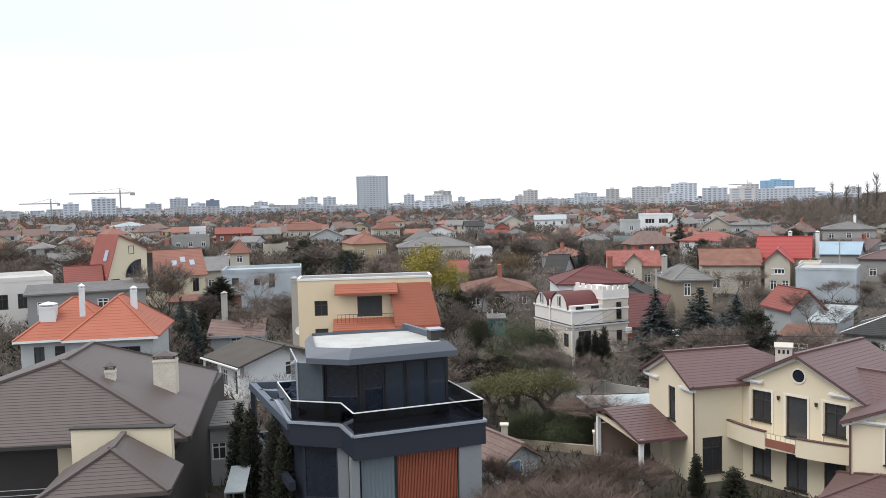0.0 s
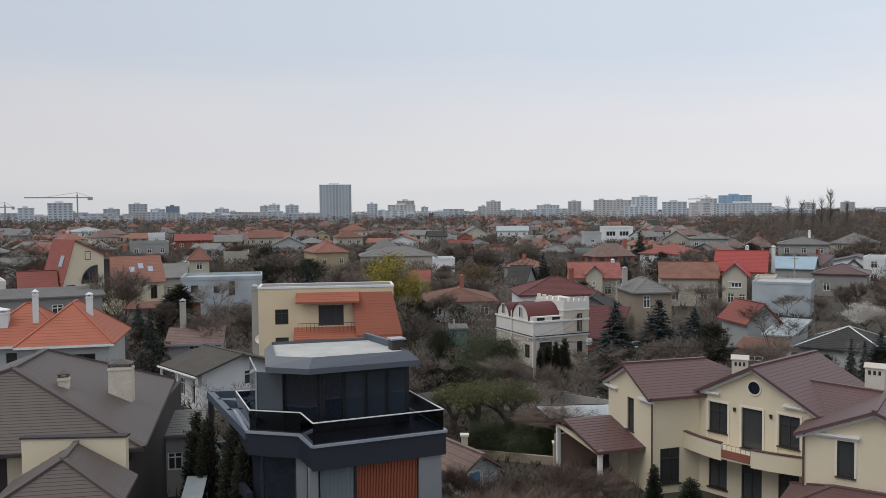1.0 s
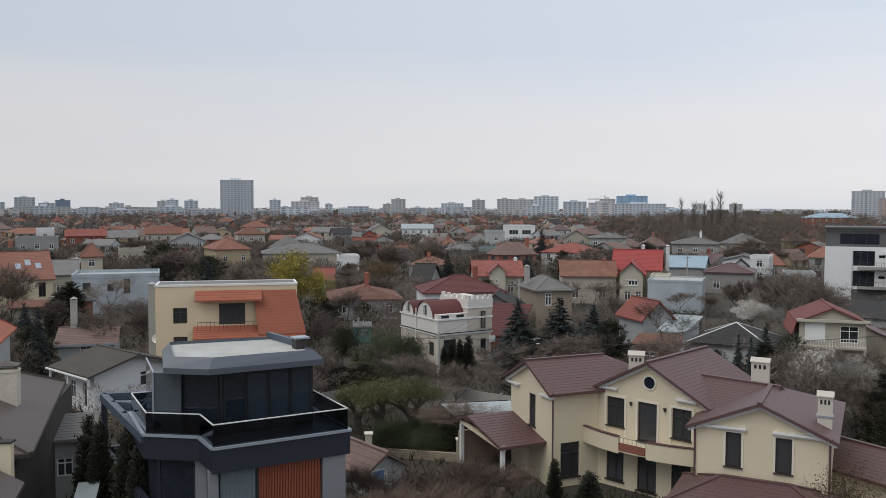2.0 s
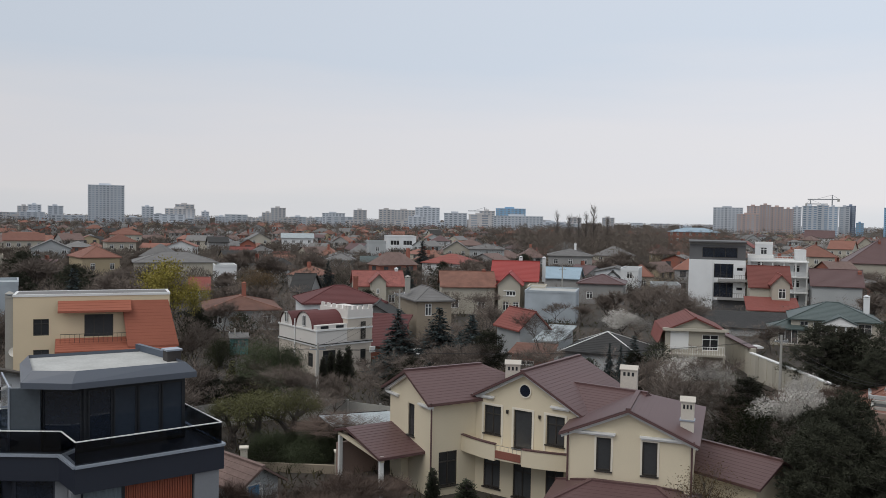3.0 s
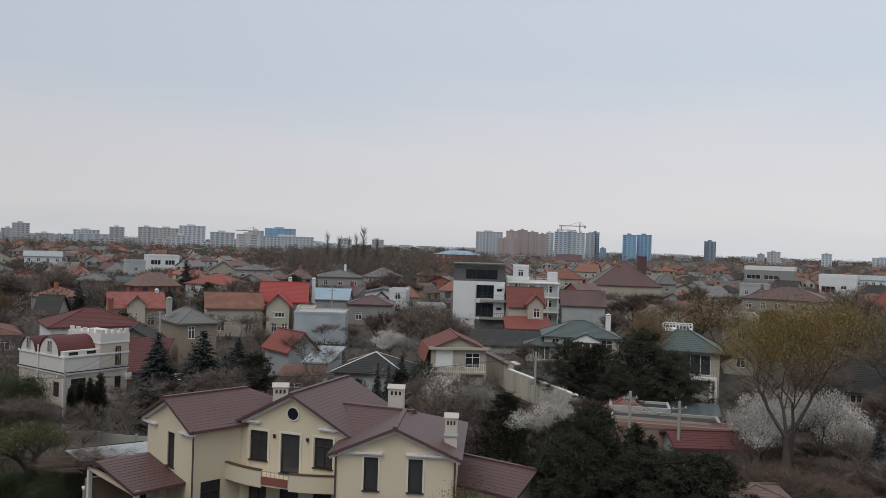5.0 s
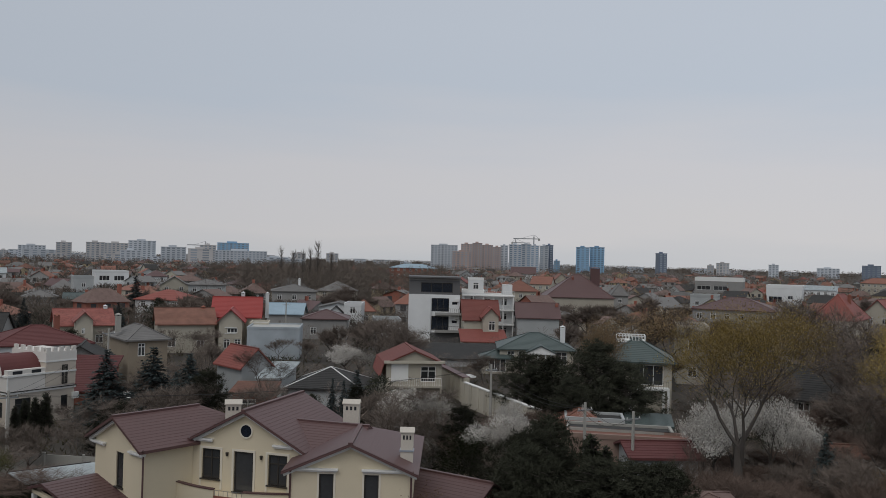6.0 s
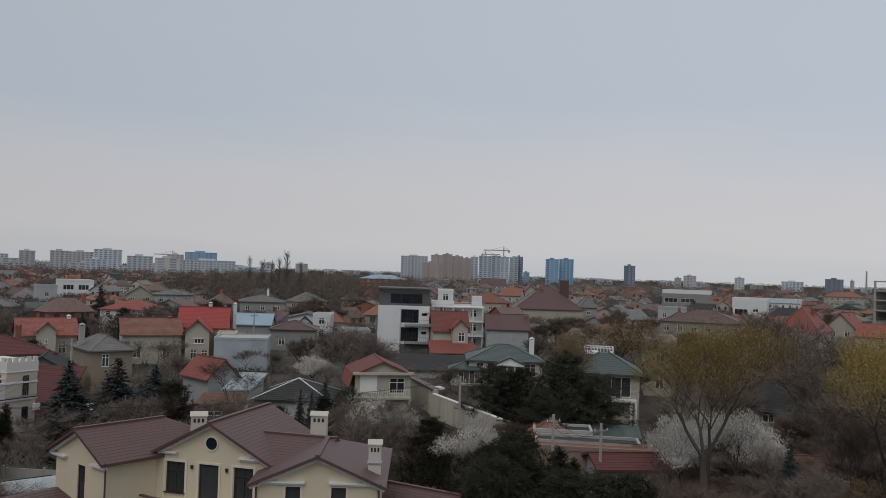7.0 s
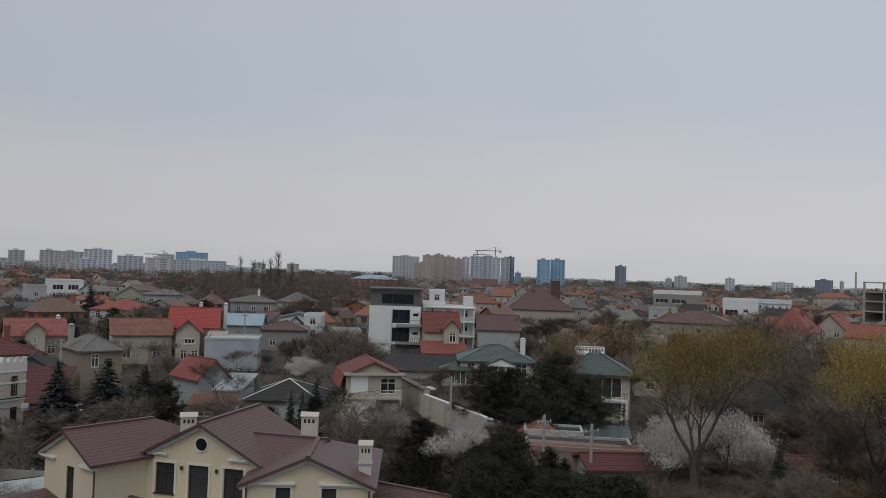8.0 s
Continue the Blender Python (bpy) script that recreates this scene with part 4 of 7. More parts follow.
part("roof_window", Shape().slab([(-2.92, -1.8, 8.0), (-2.92, -0.7, 8.0), (-2.42, -0.7, 9.6), (-2.42, -1.8, 9.6)], 0.05, 0, -0.12), LEDGE, aframe)
chimney(aframe, 4.0, -1.5, 4, 8.9, 1.0, 0.9, DARKWALL, DARKWALL)

# ---- the white castle-like house ----
castle = thing("house", "white house with barrel-vaulted maroon dormers and a battlemented tower", "house", 7.85, 88.2, 0, 26)
block(castle, 6.6, 7.8, 3.0, "flat", 0.0, CASTLEBASE, MEMBRANE, {"f": [(1.5, 0.7, 1.5, 1.8), (5.6, 0.9, 0.7, 1.4, "plain")], "l": [(6.6, 0.8, 1.0, 1.4)]}, near=True, frame_mat=DARKFRAME)
block(castle, 6.62, 7.82, 4.6, "flat", 0.0, CASTLE, MEMBRANE, {}, base=3.0)
part("cornice_line", Shape().box(-3.46, -4.06, 3.12, 3.46, 4.06, 3.19), DARKFRAME, castle)
part("side_wall", Shape().box(-3.3, -3.9, 4.66, 0.3, -3.3, 5.1), CASTLE, castle)
for x in (-2.4, -0.6):
    part("vent_opening", Shape().box(x - 0.45, -3.93, 4.72, x + 0.45, -3.88, 5.0), BLACKFRAME, castle)
part("band", Shape().box(-3.42, -4.02, 2.95, 3.42, 4.02, 3.12), TRIM, castle)
part("band", Shape().box(-3.42, -4.02, 4.5, 3.42, 4.02, 4.66), TRIM, castle)
part("tower_parapet", Shape().box(0.26, -4.0, 5.68, 3.4, 1.54, 6.5), CASTLE, castle)
part("tower", Shape().box(0.3, -3.96, 3.3, 3.36, 1.5, 5.7), CASTLEBASE, castle, "white tower with battlements")
part("tower_band", Shape().box(0.24, -4.02, 5.55, 3.42, 1.56, 5.68), TRIM, castle)
window(castle, Matrix.Translation((2.2, -4.06, 3.4)), 0.6, 1.8, True, "plain", DARKFRAME)
for k in range(5):
    part("battlement", Shape().box(0.35 + k * 0.65, -3.98, 6.5, 0.75 + k * 0.65, -3.75, 6.9), CASTLE, castle)
    part("battlement", Shape().box(0.28, -3.6 + k * 1.1, 6.5, 0.5, -3.1 + k * 1.1, 6.9), CASTLE, castle)
part("air_conditioner", Shape().box(3.0, -4.25, 1.9, 3.6, -3.95, 2.5), TRIM, castle, "white air conditioning unit")


def barrel(parent, x0, x1, yc, r, z, n=14):
    s, e = Shape(), Shape()
    for k in range(n):
        a0, a1 = math.pi * k / n, math.pi * (k + 1) / n
        p, q = (yc - r * math.cos(a0), z + r * math.sin(a0)), (yc - r * math.cos(a1), z + r * math.sin(a1))
        s.face([(x0, *p), (x1, *p), (x1, *q), (x0, *q)])
        s.face([(x0, p[0], p[1] - 0.1), (x1, p[0], p[1] - 0.1), (x1, q[0], q[1] - 0.1), (x0, q[0], q[1] - 0.1)])
        e.face([(x0 + 0.1, yc, z), (x0 + 0.1, *p), (x0 + 0.1, *q)])
    part("vault_roof", s, T_MAROON, parent, "curved maroon metal vault")
    part("vault_end", e, CASTLE, parent)
    window(parent, Matrix.Translation((x0 - 0.03, yc, z + 0.15)) @ Matrix.Rotation(radians(-90), 4, "Z"), 0.7, 1.15, True, "mullion", TRIM)


barrel(castle, -3.45, 0.3, 2.2, 1.35, 4.66)
barrel(castle, -3.45, 2.4, -1.5, 1.7, 4.66)
for x, y, z in ((-3.36, -3.98, 4.5),):
    part("downpipe", Shape().tube((x, y, 0), (x, y, z), 0.06, 0.06, 6), TRIM, castle)
part("downpipe", Shape().tube((-3.42, 0.35, 0), (-3.42, 0.35, 5.4), 0.07, 0.07, 6), TRIM, castle)

# ---- houses on the far side of the gardens ----
modern = thing("house", "white four-storey modern house with dark grey top floor and balconies", "house", 87.4, 143.0, 0, -30)
block(modern, 10.0, 12.0, 9.3, "flat", 0.0, WHITE, MEMBRANE, {"f": [(6.2, 6.0, 3.4, 2.6, "three"), (6.2, 2.4, 3.4, 2.7, "three"), (9.0, 7.4, 1.0, 0.5, "plain"), (9.0, 3.8, 1.0, 0.5, "plain")], "l": [(3, 6.2, 0.8, 1.6), (9, 6.2, 0.8, 1.6)]}, frame_mat=DARKFRAME, pane_mat=BLACKGLASS)
block(modern, 9.9, 11.8, 12.2, "flat", 0.3, ANTHSTONE, T_GREY, {"f": [(5.4, 9.7, 6.2, 1.9, "three")], "l": [(6, 9.7, 3, 1.9)]}, base=9.3, frame_mat=DARKFRAME, pane_mat=BLACKGLASS, trim=GREY, over=0.05)
part("plinth_band", Shape().box(-0.6, -6.2, 0, 5.1, -6.02, 1.9), ANTHSTONE, modern, "dark grey base band")
for z in (5.4, 2.0):
    part("balcony", Shape().box(0.2, -7.3, z, 5.2, -6.0, z + 0.25).box(0.2, -7.3, z + 0.25, 5.2, -7.24, z + 0.5), GREY, modern)
part("pier", Shape().box(-4.9, -6.5, 0, -0.7, -6.0, 9.3), WHITE, modern)
part("roof_slab", Shape().box(-5.1, -6.6, 12.5, 5.1, 6.1, 12.75), ANTHSTONE, modern)
for z in (2.25, 5.65):
    balustrade(modern, None, DARKFRAME, [(u, -7.27) for u in np.linspace(0.3, 5.1, 13)], z, z + 1.0, 0.025)
for z in (4.6, 8.0):
    part("air_conditioner", Shape().box(4.0, -6.35, z, 4.8, -6.02, z + 0.55), TRIM, modern, "white air conditioning unit")

terraces = thing("house", "white house of stacked terraces with columns and railings", "house", 101.2, 143.6, 0, -33)
block(terraces, 7.0, 8.0, 8.9, "flat", 0.3, WHITE, MEMBRANE, m=at(1.6, 1.5), trim=TRIM)
block(terraces, 4.6, 7.0, 9.6, "flat", 0.4, WHITE, MEMBRANE, m=at(-3.2, 0.5), trim=TRIM)
block(terraces, 3.2, 4.0, 12.2, "flat", 0.3, WHITE, MEMBRANE, m=at(-2.6, 1), trim=TRIM)
for z in (2.9, 5.9, 8.8):
    terrace = part("terrace", Shape().box(-5.4, -4.6, z, 5.4, -2.4, z + 0.22), TRIM, terraces)
    balustrade(terrace, None, TRIM, [(u, -4.5) for u in np.linspace(-5.3, 5.3, 24)], z + 0.2, z + 1.15, 0.03, 0.045)
    for k in range(6):
        part("column", Shape().tube((-5.1 + k * 2.04, -4.3, z - 2.9), (-5.1 + k * 2.04, -4.3, z), 0.16, 0.13, 8), TRIM, terrace)
part("stair_tower", Shape().box(3.0, -2.0, 8.9, 5.0, 1.5, 11.2), WHITE, terraces)

greenroof = thing("house", "pale house with dull green metal roofs and a white columned porch", "house", 77.0, 97.0, 0, -34)
block(greenroof, 10.5, 9.0, 3.7, "hip", 1.95, CREAM2, T_GREEN, {"f": [(1.6, 1.5, 1.0, 1.8), (3.2, 1.5, 1.0, 1.8), (8.8, 1.5, 1.6, 1.8)]}, near=True)
s = Shape()
for q in (-1, 1):
    courses(s, (0.5 + q * 2.1, -6.2 if q > 0 else -2.6, 3.35), (0.5 + q * 2.1, -2.6 if q > 0 else -6.2, 3.35), (0.5, -2.6 if q > 0 else -6.2, 4.35), (0.5, -6.2 if q > 0 else -2.6, 4.35), 0.36)
part("porch_roof", s, T_GREEN, greenroof)
part("pediment", Shape().face([(-1.5, -6.05, 3.3), (2.5, -6.05, 3.3), (0.5, -6.05, 4.2)]).box(-1.5, -6.1, 3.05, 2.5, -5.6, 3.3), TRIM, greenroof, "white porch pediment")
for x in (-1.0, 0.1, 1.2, 2.0):
    part("column", Shape().tube((x, -5.8, 0), (x, -5.8, 3.06), 0.12, 0.1, 8), TRIM, greenroof)
chimney(greenroof, 4.2, 0.5, 4.2, 6.4, 0.7, 0.7, WHITE, WHITE)
carport = thing("shed", "low pavilion under a dull green roof", "shed", 70.6, 97.5, 0, -32)
block(carport, 4.5, 4.0, 2.4, "hip", 0.9, CREAM2, T_GREEN, {"f": [(2.2, 0.3, 2.4, 1.9, "three")]})

greenvilla = thing("house", "stone-faced house with green roof, white windows, balcony and pillars", "house", 69.5, 68.9, 0, -43)
block(greenvilla, 7.5, 8.0, 5.5, "hip", 2.3, CREAM2, T_GREEN, {"f": [(5.0, 2.9, 3.2, 2.2, "three"), (1.5, 3.0, 1.0, 1.6)]}, near=True, over=0.5)
part("garage_door", Shape().box(0.6, -0.06, 0.05, 3.4, 0.0, 2.3), PALEGREY, greenvilla, "grey roller garage door")
gvm = face_frames(7.5, 8.0)["f"][0]
part("balcony", Shape().box(3.0, -1.2, 2.5, 7.2, 0.0, 2.75), TRIM, greenvilla, m=gvm)
for u in (3.1, 6.6, 7.1):
    part("column", Shape().box(u - 0.12, -1.15, 0, u + 0.12, -0.9, 2.5), TRIM, greenvilla, m=gvm)
balustrade(greenvilla, gvm, DARKFRAME, [(u, -1.15) for u in np.linspace(3.1, 7.1, 16)], 2.75, 3.5)
deck_ = part("roof_deck", Shape().box(-2.2, -0.9, 7.2, 1.0, 1.6, 7.45), TRIM, greenvilla, "white railed roof deck")
for x0, y0, x1, y1 in ((-2.2, -0.9, 1.0, -0.9), (1.0, -0.9, 1.0, 1.6), (-2.2, -0.9, -2.2, 1.6), (-2.2, 1.6, 1.0, 1.6)):
    part("handrail", Shape().bar((x0, y0, 8.0), (x1, y1, 8.0), 0.1, 0.1), TRIM, deck_)
    for k in range(9):
        part("baluster", Shape().box(-0.04, -0.04, 7.45, 0.04, 0.04, 7.92), TRIM, deck_, m=Matrix.Translation((x0 + (x1 - x0) * k / 9, y0 + (y1 - y0) * k / 9, 0)))

redhouse = thing("house", "cream house with a brick red gambrel roof and front balcony", "house", 48.05, 83.6, 0, -22)
block(redhouse, 6.2, 8.0, 4.6, "gy", 1.35, CREAM2, T_RED, {"f": [(1.5, 2.5, 1.9, 1.9, "plain"), (4.7, 2.4, 1.7, 1.7)], "l": [(4, 2, 1, 1.2)]}, near=True, over=0.35)
rm_ = face_frames(6.2, 8.0)["f"][0]
s = Shape()
courses(s, (-0.75, 8.3, 3.0), (-0.75, -0.4, 3.0), (-0.3, -0.4, 4.55), (-0.3, 8.3, 4.55), 0.35)
part("roof_skirt", s, T_RED, redhouse, m=rm_)
part("pediment", Shape().bar((-0.3, -0.3, 4.75), (6.5, -0.3, 4.75), 0.4, 0.28), CREAM2, redhouse, m=rm_)
part("balcony", Shape().box(0.1, -1.3, 1.9, 6.1, 0.0, 2.1), CREAM2, redhouse, m=rm_)
balustrade(redhouse, rm_, TRIM, [(u, -1.25) for u in np.linspace(0.2, 6.0, 24)], 2.1, 2.95, 0.022, 0.035)
for u in (0.25, 3.1, 5.95):
    part("balcony_post", Shape().box(u - 0.1, -1.3, 0, u + 0.1, -1.1, 1.9), CREAM2, redhouse, m=rm_)
part("roller_shutter", Shape().box(0.55, -0.05, 2.45, 2.45, 0.03, 4.4), TRIM, redhouse, "white roller shutter", m=rm_)

# long cream garden wall with its arcade
for i, (p, q, h, mat, lab) in enumerate((((55.6, 89.5), (51.8, 77.2), 2.9, CREAM2, "cream arcaded garden wall with a tiled top"), ((51.2, 76.6), (48.0, 59.3), 2.5, CREAM2, "long plain cream garden wall"))):
    w_ = thing("garden_wall", lab, "wall", 0, 0)
    part("wall", Shape().bar((*p, h), (*q, h), 0.3, h), mat, w_)
    part("coping", Shape().bar((*p, h + 0.12), (*q, h + 0.12), 0.9 if i == 0 else 0.4, 0.12), T_WINE if i == 0 else TRIM, w_)
    n = 9
    for k in range(n + 1):
        c = Vector(p).lerp(Vector(q), k / n)
        part("pier", Shape().box(c.x - 0.24, c.y - 0.24, 0, c.x + 0.24, c.y + 0.24, h + 0.05), mat, w_)

# white cottage with the olive roof, its covered porch to the side
cottage = thing("house", "white cottage with an olive slate roof and covered side porch", "house", -20.6, 68.8, 0, 44)
block(cottage, 6.4, 5.0, 3.5, "gy", 0.95, WHITE, T_OLIVE, lip=0.004, wins={"f": [(4.4, 1.7, 1.3, 1.2)], "l": [(1.4, 0.9, 0.9, 1.4), (3.6, 0.4, 0.9, 2.0, "plain")]}, over=0.9, near=True)
for y in (-3.2, 0.0, 3.2):
    part("porch_post", Shape().box(-4.1, y - 0.08, 0, -3.94, y + 0.08, 3.1), TRIM, cottage)
part("gutter", Shape().bar((-4.25, -3.5, 3.15), (-4.25, 3.5, 3.15), 0.12, 0.12), TRIM, cottage)

# ---- houses of the neighbourhood ----
wing_house = house("cream house wing under an orange tiled roof with skylights", -55.0, 134.2, 30, 8.1, 10, 5.2, "gx", 3.8, CREAM, T_TERRA, {"f": [(2.2, 2.2, 1.2, 2.0), (6.6, 2.2, 1.0, 2.2)], "r": [(3.0, 2.0, 1.1, 2.2), (7.0, 2.0, 1.1, 2.2)]}, near=False, style="mullion", frame_mat=DARKFRAME)
for x, t in ((-0.4, 0.42), (1.0, 0.55), (2.4, 0.42)):
    y, z = -5.0 + 5.0 * t, 5.2 + 3.8 * t
    part("roof_window", Shape().slab([(x - 0.4, y - 0.5, z - 0.38 + 0.1), (x + 0.4, y - 0.5, z - 0.38 + 0.1), (x + 0.4, y + 0.5, z + 0.38 + 0.1), (x - 0.4, y + 0.5, z + 0.38 + 0.1)], 0.06), LEDGE, wing_house, "pale roof window")
house("white flat-roofed house with a low parapet", -64.4, 104.8, 35, 7.5, 10.8, 7.2, "flat", 0.4, CASTLE, MEMBRANE, wins={"f": [(1.6, 3.6, 1.3, 1.9), (4.0, 3.6, 1.3, 1.9), (6.2, 3.6, 1.0, 1.9)], "r": [(3, 3.6, 1.2, 1.8), (7, 3.6, 1.2, 1.8)]}, frame_mat=DARKFRAME)
house("long low outbuilding under a grey sheet roof", -50.1, 95.7, 28, 12.6, 9.0, 6.6, "shed", 0.3, GREY, T_GREY, name="shed")
house("pale grey flat-roofed modern house with small square windows", -39.2, 131.6, 14, 12.2, 9, 5.6, "flat", 0.4, BLUEWHITE, T_ZINC, wins={"f": [(2.0, 3.2, 1.1, 1.5), (5.3, 3.4, 0.9, 1.1), (7.6, 3.0, 0.9, 2.2), (2.0, 0.6, 1.1, 1.5)], "r": []}, frame_mat=DARKFRAME)
house("grey-green flat-roofed building among trees", -92.6, 238.7, 21, 10.5, 12, 7.1, "flat", 0.6, GREY, T_GREEN)
house("small white flat-roofed block with a notched parapet", -98.8, 260.9, 21, 4.9, 8, 8.3, "flat", 1.2, WHITE, MEMBRANE)
house("large white house with a pale roof", -198.5, 427.3, 35, 17.1, 17.5, 6.6, "hip", 2.2, WHITE, T_ZINC)
house("pale grey gabled house with three small windows", -58.1, 268.3, 12, 10.7, 9, 5.4, "gy", 2.5, PALEGREY, T_GREY)
house("ochre rendered two-storey house with white corner stones and terracotta roof", -34.5, 201.1, 24, 7.9, 12, 6.3, "hip", 2.2, YELLOW, T_TERRA, wins={"f": [(2.2, 3.4, 1.0, 1.5), (6.3, 3.4, 1.0, 1.5), (2.2, 0.7, 1.0, 1.5), (6.3, 0.7, 1.0, 1.5)]})
house("long cream house under a broad grey hipped roof", -17.1, 201.3, 9, 17.7, 12, 5.3, "hip", 2.0, CREAM2, T_GREY)
house("white flat-roofed house extension with a parapet", -5.6, 193.9, 6, 4.7, 8, 4.6, "flat", 0.4, WHITE, MEMBRANE, wins={"f": [(2.6, 0.8, 1.6, 1.6)]})
house("small pale cottage under a red roof", -9.5, 167.7, 3, 3.5, 6, 1.9, "gx", 2.0, PALEGREY, T_RED)
house("low grey-walled house under a broad reddish brown hipped roof", -1.3, 124.0, 4, 10.0, 12, 3.0, "hip", 1.4, PALEGREY, T_RUST, chim=[(0.5, 0, 4.0, 6.0)])
house("white house under a red pitched roof", -2.8, 304.5, 1, 7.8, 9, 2.4, "gx", 2.5, WHITE, T_RED)
house("white two-storey house with a grey roof", 4.2, 301.5, -1, 6.9, 9, 3.7, "hip", 1.5, WHITE, T_GREY)
house("small house under a bright red roof", 10.8, 304.3, -2, 5.9, 9, 1.9, "gx", 1.4, CREAM2, T_RED)
house("house under a dull brownish red roof", 12.0, 266.7, -8, 14.7, 10, 1.9, "gx", 1.9, CREAM2, T_RUST)
house("white house under a large dark maroon hipped roof", 11.6, 109.9, 4, 10.3, 9, 5.2, "hip", 1.8, WHITE, T_MAROON, wins={"f": [(1.4, 3.0, 1.0, 1.2), (2.9, 3.0, 1.0, 1.2)]}, chim=[(2.2, 0, 6.0, 8.0)])
house("low outbuilding under a steep dull red roof", 15.4, 95.5, -27, 4.2, 6, 1.7, "shed", 2.6, BRICK, T_MAROON, name="shed", wins={})
house("old house under a patchy faded red slate roof", 22.7, 149.8, -3, 8.6, 9, 4.1, "gx", 2.3, CREAM2, T_PATCHY, chim=[(3.5, 0, 5, 6.6, WHITE)])
house("weathered tan house with a grey hipped roof and open balcony", 23.2, 109.6, 6, 4.8, 8, 5.4, "hip", 1.5, TAN, T_GREY, wins={"f": [(4.6, 3.4, 2.0, 2.0), (1.6, 3.3, 0.9, 1.6), (4.4, 0.4, 2.2, 2.2)], "r": [(4, 3.4, 1.5, 1.8)]}, chim=[(-2.5, 0, 6, 8, CONCRETE)])
house("grey gabled house with a round attic window", 15.9, 103.6, -14, 6.8, 7, 3.4, "gy", 2.0, GREY, T_DARK, wins={"f": [(2, 0.8, 1.2, 1.4), (4.6, 0.8, 1.2, 1.4)]}, over=0.5)
house("house under a long faded brown tiled roof", 36.9, 139.7, -10, 8.9, 9, 4.8, "gx", 2.2, CREAM2, T_RUST, chim=[(3, 0, 5, 7)])
house("cream house under a vivid scarlet metal roof", 46.7, 142.0, -21, 7.8, 9, 5.7, "gx", 3.0, CREAM2, T_SCARLET, wins={"f": [(2.0, 0.8, 1.1, 1.6), (4.0, 0.8, 1.1, 1.6), (7.6, 0.8, 1.6, 1.5)]}, chim=[(0.8, 1.0, 7, 9.2, WHITE), (5.0, 0.5, 5, 9.2, WHITE)])
scarlet_gable = house("cream front gable with attic window under scarlet roof", 43.5, 135.2, -21, 3.7, 6, 5.5, "gy", 1.7, CREAM2, T_SCARLET, wins={"f": [(1.3, 0.8, 1.0, 1.5), (3.0, 0.8, 1.0, 1.5), (2.15, 3.3, 1.6, 0.8, "three")]}, over=0.5)
part("window_surround", Shape().box(-0.95, -3.08, 3.2, 0.95, -2.99, 3.3).box(-0.95, -3.08, 4.1, 0.95, -2.99, 4.22), TRIM, scarlet_gable)
house("cream flat-roofed side annex of the scarlet-roofed house", 47.5, 132.7, -23, 2.9, 6, 4.8, "flat", 0.3, CREAM2, MEMBRANE, wins={"f": [(2.0, 1.0, 1.6, 1.2)]})
house("small front gable on the patchy red roof", 21.8, 142.8, -5, 2.5, 5, 5.2, "gy", 1.2, CREAM2, T_PATCHY, wins={"f": [(1.1, 3.0, 0.5, 0.9)]})
house("low bluish white flat-roofed annex with peeling paint", 47.8, 126.2, -26, 8.0, 8, 4.8, "flat", 0.2, BLUEWHITE, MEMBRANE, wins={"f": []})
house("grey two-storey house with white windows and hipped roof", 87.4, 217.9, -20, 11.8, 11.7, 6.6, "hip", 1.7, GREY, T_GREY, chim=[(1.5, 0, 7.5, 9.6, WHITE)])
house("low house under a pale blue sheet metal roof", 64.4, 163.8, -29, 7.0, 8, 4.4, "gx", 1.9, GREY, T_BLUE)
house("pale gabled house with a brick red roof and blank end wall", 31.7, 93.6, 11, 3.7, 5.6, 3.7, "gy", 1.8, PALEGREY, T_RED, wins={"r": []})
house("low outbuilding under a dark roof with white ridge boards", 39.0, 85.4, -35, 7.8, 8, 2.0, "hip", 1.75, PALEGREY, T_DARK, name="shed", caps=TRIM, wins={"f": []})
house("lean-to shed under a pale zinc roof", 34.4, 89.6, -33, 2.5, 8, 2.8, "shed", 0.7, PALEGREY, T_ZINC, name="shed", wins={})
house("small garden shed with a rusty red roof", 28.9, 81.5, -28, 3.7, 5, 2.5, "shed", 0.3, BRICK, T_RUST, name="shed", wins={"f": [(1.5, 0.2, 1.6, 1.6)]})
house("cream house with a broad front gable", 69.3, 276.4, -14, 8.9, 10, 5.8, "gy", 2.8, CREAM2, T_GREY)
house("grey two-storey house with a hipped roof", 76.0, 262.0, -16, 11.2, 11.3, 6.6, "hip", 1.6, PALEGREY, T_GREY)
house("white and glass flat-roofed modern house", 58.2, 325.1, -4, 11.3, 13.4, 8.5, "flat", 0.6, WHITE, MEMBRANE, wins={"f": [(3, 5.5, 3.5, 1.8, "three"), (8, 5.5, 3.5, 1.8, "three"), (3, 2.0, 3.5, 1.8, "three"), (8, 2.0, 3.5, 1.8, "three")]})
house("grey-green flat-roofed house wing", 42.9, 286.8, -3, 5.8, 10, 7.3, "flat", 0.8, PALEGREY, T_GREEN)
house("low house under a faded green roof", 35.9, 231.7, -9, 10.6, 9, 3.9, "gx", 1.3, PALEGREY, T_GREEN)
house("low white house with a shallow gable", 82.1, 176.3, -29, 8.4, 9, 4.8, "gy", 1.0, WHITE, T_GREY)
house("grey house under a dark mansard-like roof", 68.4, 152.9, -28, 8.6, 9, 4.1, "hip", 1.5, GREY, T_WINE)
house("cream house under a brick red roof", 90.6, 131.3, -29, 6.5, 9, 5.3, "gx", 3.3, CREAM2, T_RED, wins={"f": [(2.2, 3.6, 1.6, 1.8)]})
